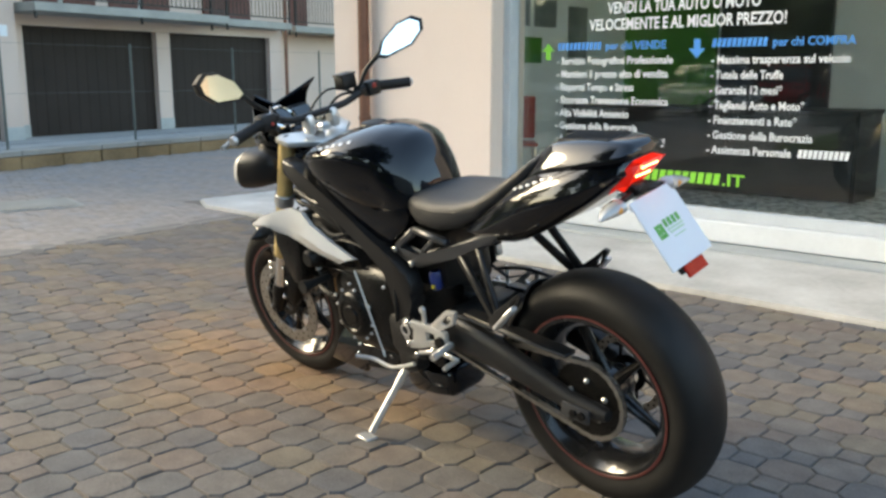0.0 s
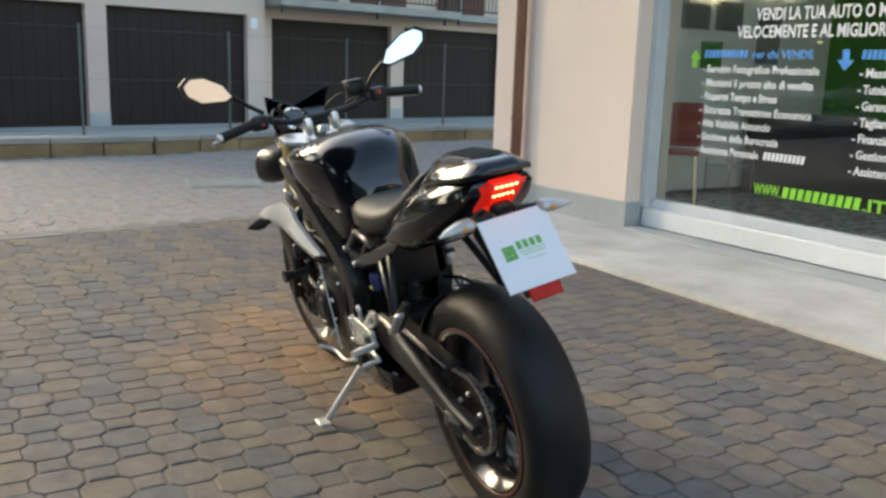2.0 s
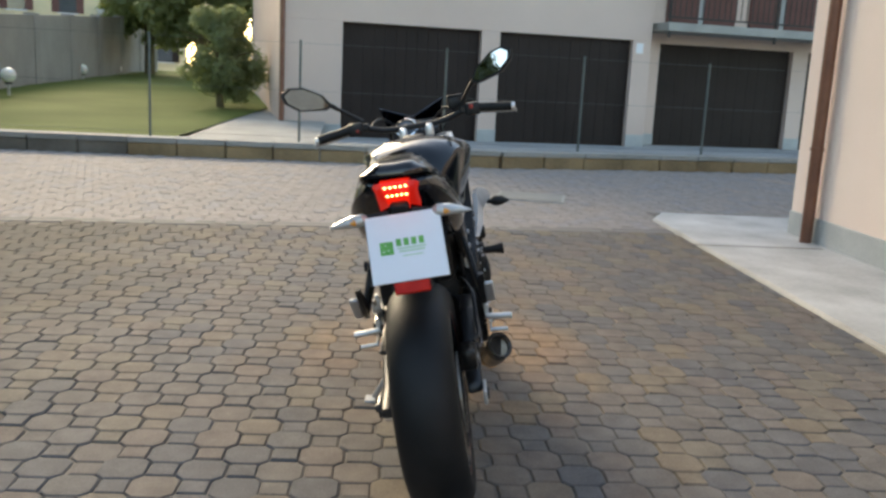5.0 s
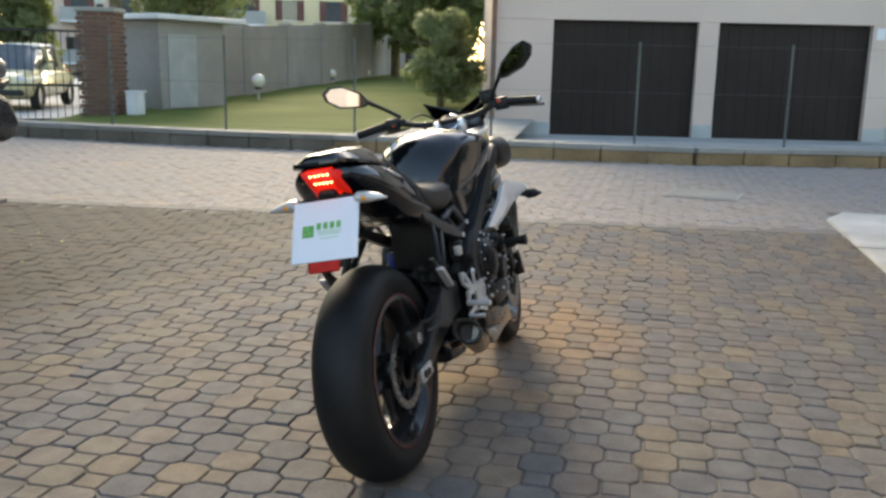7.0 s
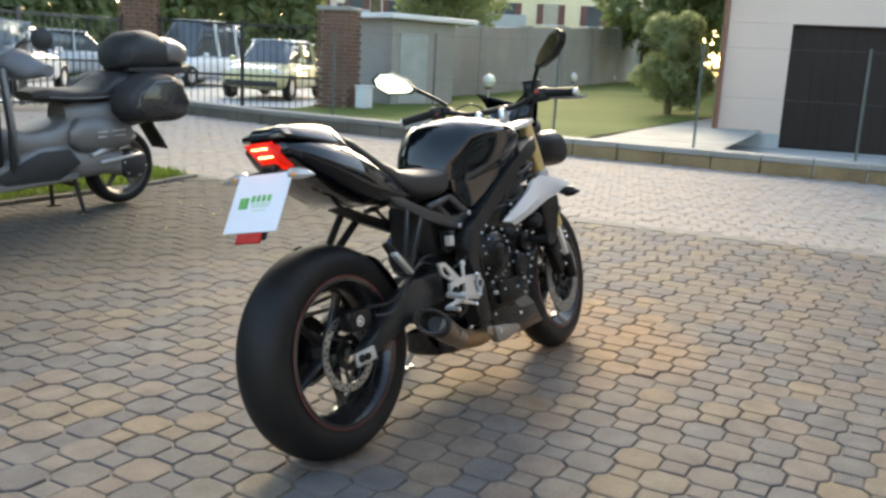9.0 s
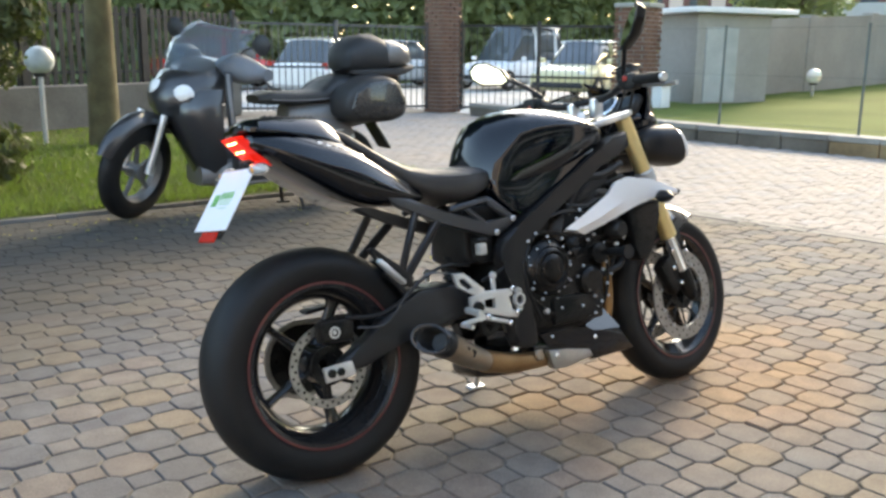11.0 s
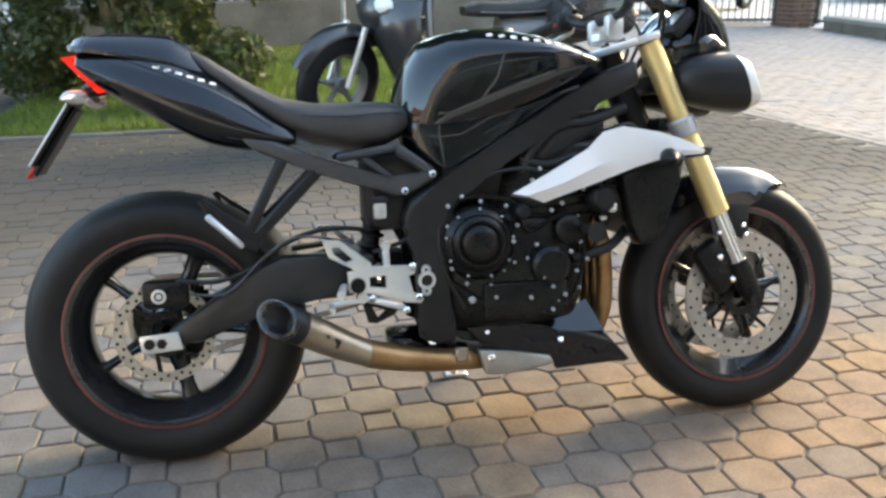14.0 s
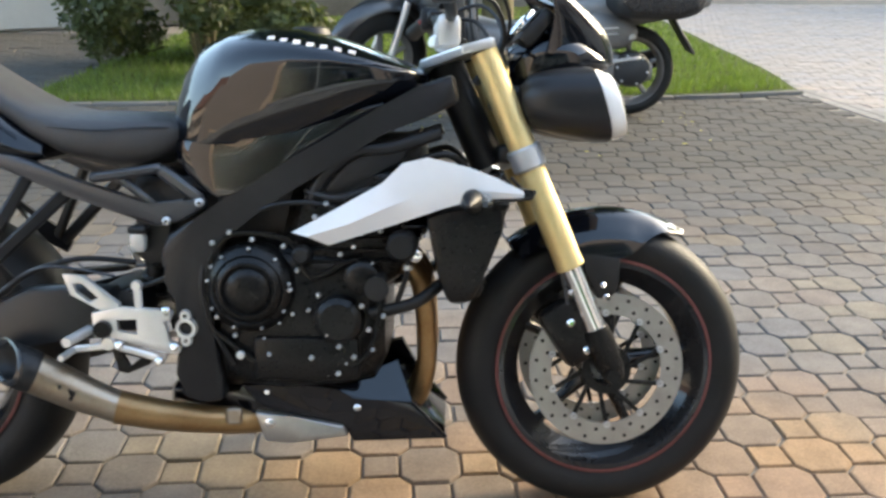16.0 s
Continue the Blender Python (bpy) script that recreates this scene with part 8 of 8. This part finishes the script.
    loft(bm, [oval(x, zt, zb, hw, 18, 2.6, 0.13) for x, zt, zb, hw in ((0.48, 0.58, 0.48, 0.04), (0.42, 0.66, 0.43, 0.09), (0.24, 0.68, 0.41, 0.12), (0.06, 0.64, 0.45, 0.10), (0.0, 0.57, 0.50, 0.05))])
    eng = part("engine_cover", bm, M_SCOOT_GREY, t, "rounded grey air filter cover")
    for dz in (0.0, 0.035):
        part("trim", bar(B(), (0.33, 0.240, 0.53 + dz), (0.12, 0.243, 0.545 + dz), 0.008, 0.010), M_SILVER, eng)
    for s in (-1, 1):
        part("sill", bar(B(), (1.02, s * 0.212, 0.225), (0.46, s * 0.212, 0.275), 0.018, 0.045, 0.008), M_SCOOT_GREY, t, "light grey sill under the floorboard")
        part("seat_piping", tube(B(), smooth_path([(0.60, s * 0.150, 0.80), (0.42, s * 0.183, 0.795), (0.20, s * 0.186, 0.805), (0.0, s * 0.172, 0.83), (-0.22, s * 0.140, 0.85)], 4), 0.005, 6), M_SCOOT_GREY, t)
    bm = B()
    loft(bm, [oval(x, zt, zb, hw, 18, 3, 0.12) for x, zt, zb, hw in ((0.60, 0.40, 0.28, 0.05), (0.46, 0.44, 0.24, 0.07), (0.20, 0.44, 0.26, 0.075), (0.0, 0.40, 0.22, 0.08), (-0.10, 0.36, 0.25, 0.06))])
    part("transmission_case", bm, M_SCOOT_GREY, t, "grey transmission case")
    for a_, b_, w_ in (((0.36, 0.215, 0.405), (0.02, 0.215, 0.53), 0.030), ((0.30, 0.222, 0.355), (-0.02, 0.222, 0.40), 0.022)):
        part("arm", bar(B(), a_, b_, 0.016, w_, 0.006), M_ALU, t, "bright alloy swing arm")
    bm = lathe(B(), [(0.0, 0.222), (0.060, 0.220), (0.078, 0.210), (0.098, 0.205), (0.108, 0.19), (0.110, 0.14)], (0.02, 0, 0.325), "y", 28)
    dr = part("drive_cover", bm, M_SCOOT_BLACK, t, "round dark final drive cover")
    for i in range(6):
        a = radians(60 * i + 10)
        part("bolt", bolt_at(B(), (0.02 + 0.088 * math.cos(a), 0.207, 0.325 + 0.088 * math.sin(a)), 0.007, 1), M_ALU, dr)
    part("exhaust", tube(B(), [(0.35, -0.15, 0.26), (0.05, -0.17, 0.28), (-0.28, -0.18, 0.36)], [0.03, 0.06, 0.065], 16), M_SATIN, t)
    part("rear_mudguard", bar(B(), (-0.22, 0, 0.62), (-0.36, 0, 0.40), 0.17, 0.02, 0.006), M_SCOOT_BLACK, t)
    # luggage
    for s in (-1, 1):
        bm = prism(B(), [(0.21, 0.80), (0.15, 0.90), (0.0, 0.975), (-0.17, 0.995), (-0.28, 0.95), (-0.37, 0.77), (-0.34, 0.66), (-0.22, 0.615), (0.12, 0.625), (0.20, 0.69)], s * 0.18, s * 0.385, 0.035, 0.84)
        pn = part("pannier", bm, M_SCOOT_BLACK, t, "angular black pannier case", 40)
        part("lid_edge", prism(B(), [(0.10, 0.86), (0.0, 0.925), (-0.15, 0.94), (-0.23, 0.91), (-0.30, 0.77), (-0.28, 0.70), (-0.18, 0.665), (0.08, 0.675), (0.14, 0.73)], s * 0.380, s * 0.396, 0.010, 0.94), M_SCOOT_GLOSS, pn, "glossy raised lid")
    bm = B()
    loft(bm, [oval(x, zt, zb, hw, 24, 2.6) for x, zt, zb, hw in ((0.05, 1.10, 1.00, 0.10), (0.01, 1.20, 0.98, 0.18), (-0.08, 1.26, 0.97, 0.215), (-0.20, 1.275, 0.97, 0.22), (-0.28, 1.24, 0.98, 0.21))])
    tb = part("top_box", bm, M_SCOOT_BLACK, t, "black padded front of the top box")
    bm = B()
    loft(bm, [oval(x, zt, zb, hw, 24, 2.8) for x, zt, zb, hw in ((-0.24, 1.21, 1.03, 0.19), (-0.27, 1.235, 1.02, 0.222), (-0.36, 1.235, 1.02, 0.225), (-0.44, 1.20, 1.03, 0.20), (-0.50, 1.12, 1.05, 0.13))])
    part("lid", bm, M_SCOOT_GREY, tb, "shiny grey rear lid")
    bm = B()
    loft(bm, [oval(x, zt, zb, hw, 20, 4) for x, zt, zb, hw in ((0.0, 1.02, 0.97, 0.14), (-0.10, 1.025, 0.955, 0.20), (-0.40, 1.035, 0.965, 0.21), (-0.52, 1.05, 1.0, 0.14))])
    part("tray", bm, M_SCOOT_BLACK, tb)
    part("rack", box(B(), (-0.25, 0, 0.955), (0.34, 0.22, 0.09), 0.012), M_IRON, t)
    part("tail_light", box(B(), (-0.42, 0, 0.76), (0.06, 0.18, 0.06), 0.02), M_REFLECTOR, t)
    # centre stand
    cs = part("centre_stand", bar(B(), (0.42, -0.14, 0.20), (0.42, 0.14, 0.20), 0.03, 0.03), M_IRON, t, "dark iron centre stand")
    for s in (-1, 1):
        part("stand_leg", tube(B(), [(0.44, s * 0.13, 0.26), (0.40, s * 0.17, 0.012)], 0.014, 10), M_IRON, cs)
        part("stand_pad", box(B(), (0.39, s * 0.17, 0.008), (0.09, 0.035, 0.016), 0.004), M_IRON, cs)
    for ob in t.children_recursive:
        if ob.data and not ob.name.split(".")[0] in ("rear_wheel", "front_wheel", "tyre", "fork_leg", "front_mudguard"):
            ob.data.transform(Matrix.Scale(0.935, 4, (0, 0, 1)))
    return t


scooter(pose(2.19, 3.98, 0.0, 0, 0, 181) @ Matrix.Scale(1.05, 4), "charcoal and grey touring scooter with black luggage on its centre stand")


# ---- paving: each stone an octagon with a small square at its tail, stone by stone ----
PITCH, OCT, SQ = 0.1107, 0.0677, 0.0403
GX, GY = Vector((0.11048, 0.00732, 0)), Vector((-0.00975, 0.11140, 0))
ORG = Vector((-0.0394, 0.0345, 0))


def stone(k=1.0):
    """Points and faces of one paving stone: two chamfered blocks joined across a shallow false joint."""
    co, fs = [], []
    s_ = SQ + 0.001
    octagon = [(OCT, -s_), (OCT, s_), (s_, OCT), (-s_, OCT), (-OCT, s_), (-OCT, -s_), (-s_, -OCT), (s_, -OCT)]
    square = [(SQ, -SQ), (SQ, SQ), (-SQ, SQ), (-SQ, -SQ)]
    for o, dx, steps in ((octagon, 0.0, (0.962, 0.91)), (square, -PITCH, (0.945, 0.88))):
        n, b = len(o), len(co)
        for f, z in ((1.0, -0.03), (1.0, -0.006), (steps[0], 0.0), (steps[1], 0.0016)):
            co += [(x * k * f + dx, y * k * f, z) for x, y in o]
        fs += [(b + a * n + i, b + a * n + (i + 1) % n, b + (a + 1) * n + (i + 1) % n, b + (a + 1) * n + i) for a in range(3) for i in range(n)]
        fs.append(tuple(b + 3 * n + i for i in range(n)))
    fs.append((8 + 5, 8 + 4, 32 + 4 + 1, 32 + 4 + 0))
    return co, fs


def seam_x(y):
    return 4.62 - 0.2 * y


def in_yard(x, y):
    if x > seam_x(y) - 0.10 or x < -7.2:
        return False
    if y < -2.2 + 0.0707 * x:
        return False
    if x > -1.78 and y > 4.06 + 0.09 * (x + 1.75) + 0.09 * max(0, x - 2.2) ** 2:
        return x > 3.62 and y < 6.0
    return y < 8.2


def kerb_x(y):
    for (x0, y0), (x1, y1) in zip(KERB, KERB[1:]):
        if y0 <= y <= y1:
            return x0 + (x1 - x0) * (y - y0) / (y1 - y0)
    return 8.9


def in_lane(x, y):
    return x > max(seam_x(y) + 0.06, 3.62 if y > 4.6 else -9) and x < kerb_x(y) - 0.2 and -8.5 < y < 12.2 and not (x < 5.95 and y < -2.2 + 0.0707 * x)


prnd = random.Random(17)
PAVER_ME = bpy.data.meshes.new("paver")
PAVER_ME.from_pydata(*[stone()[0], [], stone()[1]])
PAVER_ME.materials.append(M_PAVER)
yard_co, yard_fs, lane_co, lane_fs = [], [], [], []
TEMPL, TIGHT = stone(), stone(1.018)
count = 0
for i in range(-74, 106):
    for j in range(-98, 114):
        if (i + j) % 2:
            continue
        p = ORG + GX * i + GY * j
        yard = in_yard(p.x, p.y)
        if not yard and not in_lane(p.x, p.y):
            continue
        dz, ta, tb = prnd.gauss(0, 0.0012), prnd.gauss(0, 0.006), prnd.gauss(0, 0.006)
        rot = Matrix.Rotation(radians(4.4 + prnd.gauss(0, 0.7)), 4, "Z") @ Matrix.Rotation(ta, 4, "X") @ Matrix.Rotation(tb, 4, "Y")
        m = Matrix.Translation((p.x + prnd.gauss(0, 0.0012), p.y + prnd.gauss(0, 0.0012), dz)) @ rot
        if yard and -0.6 < p.x < 2.0 and -1.6 < p.y < 0.9 and count < 300:
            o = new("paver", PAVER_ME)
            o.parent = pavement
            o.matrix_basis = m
            count += 1
            continue
        co, fs = TIGHT if not yard or p.y > 1.75 + 0.25 * math.sin(p.x * 2.1) else TEMPL
        dst, dfs = (yard_co, yard_fs) if yard else (lane_co, lane_fs)
        b = len(dst)
        dst += [tuple(m @ Vector(c)) for c in co]
        dfs += [tuple(b + q for q in f) for f in fs]
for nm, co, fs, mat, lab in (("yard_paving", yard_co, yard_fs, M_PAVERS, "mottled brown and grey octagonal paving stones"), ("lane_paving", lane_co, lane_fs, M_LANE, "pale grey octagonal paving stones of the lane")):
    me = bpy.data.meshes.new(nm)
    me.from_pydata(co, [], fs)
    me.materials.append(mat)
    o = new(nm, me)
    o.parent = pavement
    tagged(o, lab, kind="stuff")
# concrete strip along the seam, and the inspection cover in the lane
seam = thing("seam_strip", "narrow grey concrete strip between yard and lane paving", "kerb", kind="structure")
for k in range(9):
    y0, y1 = -2.0 + 0.85 * k, -2.0 + 0.85 * (k + 1) - 0.008
    part("strip_stone", bar(B(), (seam_x(y0), y0, -0.024), (seam_x(y1), y1, -0.024), 0.20, 0.05, 0.004), M_STRIP, seam)
    part("gap", bar(B(), (seam_x(y0), y0, -0.0225), (seam_x(y1), y1, -0.0225), 0.022, 0.05, 0.002), M_STONEWALL, seam, "dark dirt-filled gap")
t = thing("inspection_cover", "rectangular concrete inspection cover in the lane", "cover", pose(6.62, -0.72, 0.004, 0, 0, -8))
part("frame", box(B(), (0, 0, 0), (0.62, 0.68, 0.014), 0.004), M_KERBTOP, t)
part("lid", box(B(), (0, 0, 0.005), (0.56, 0.62, 0.014), 0.004), M_COPINGDARK, t)
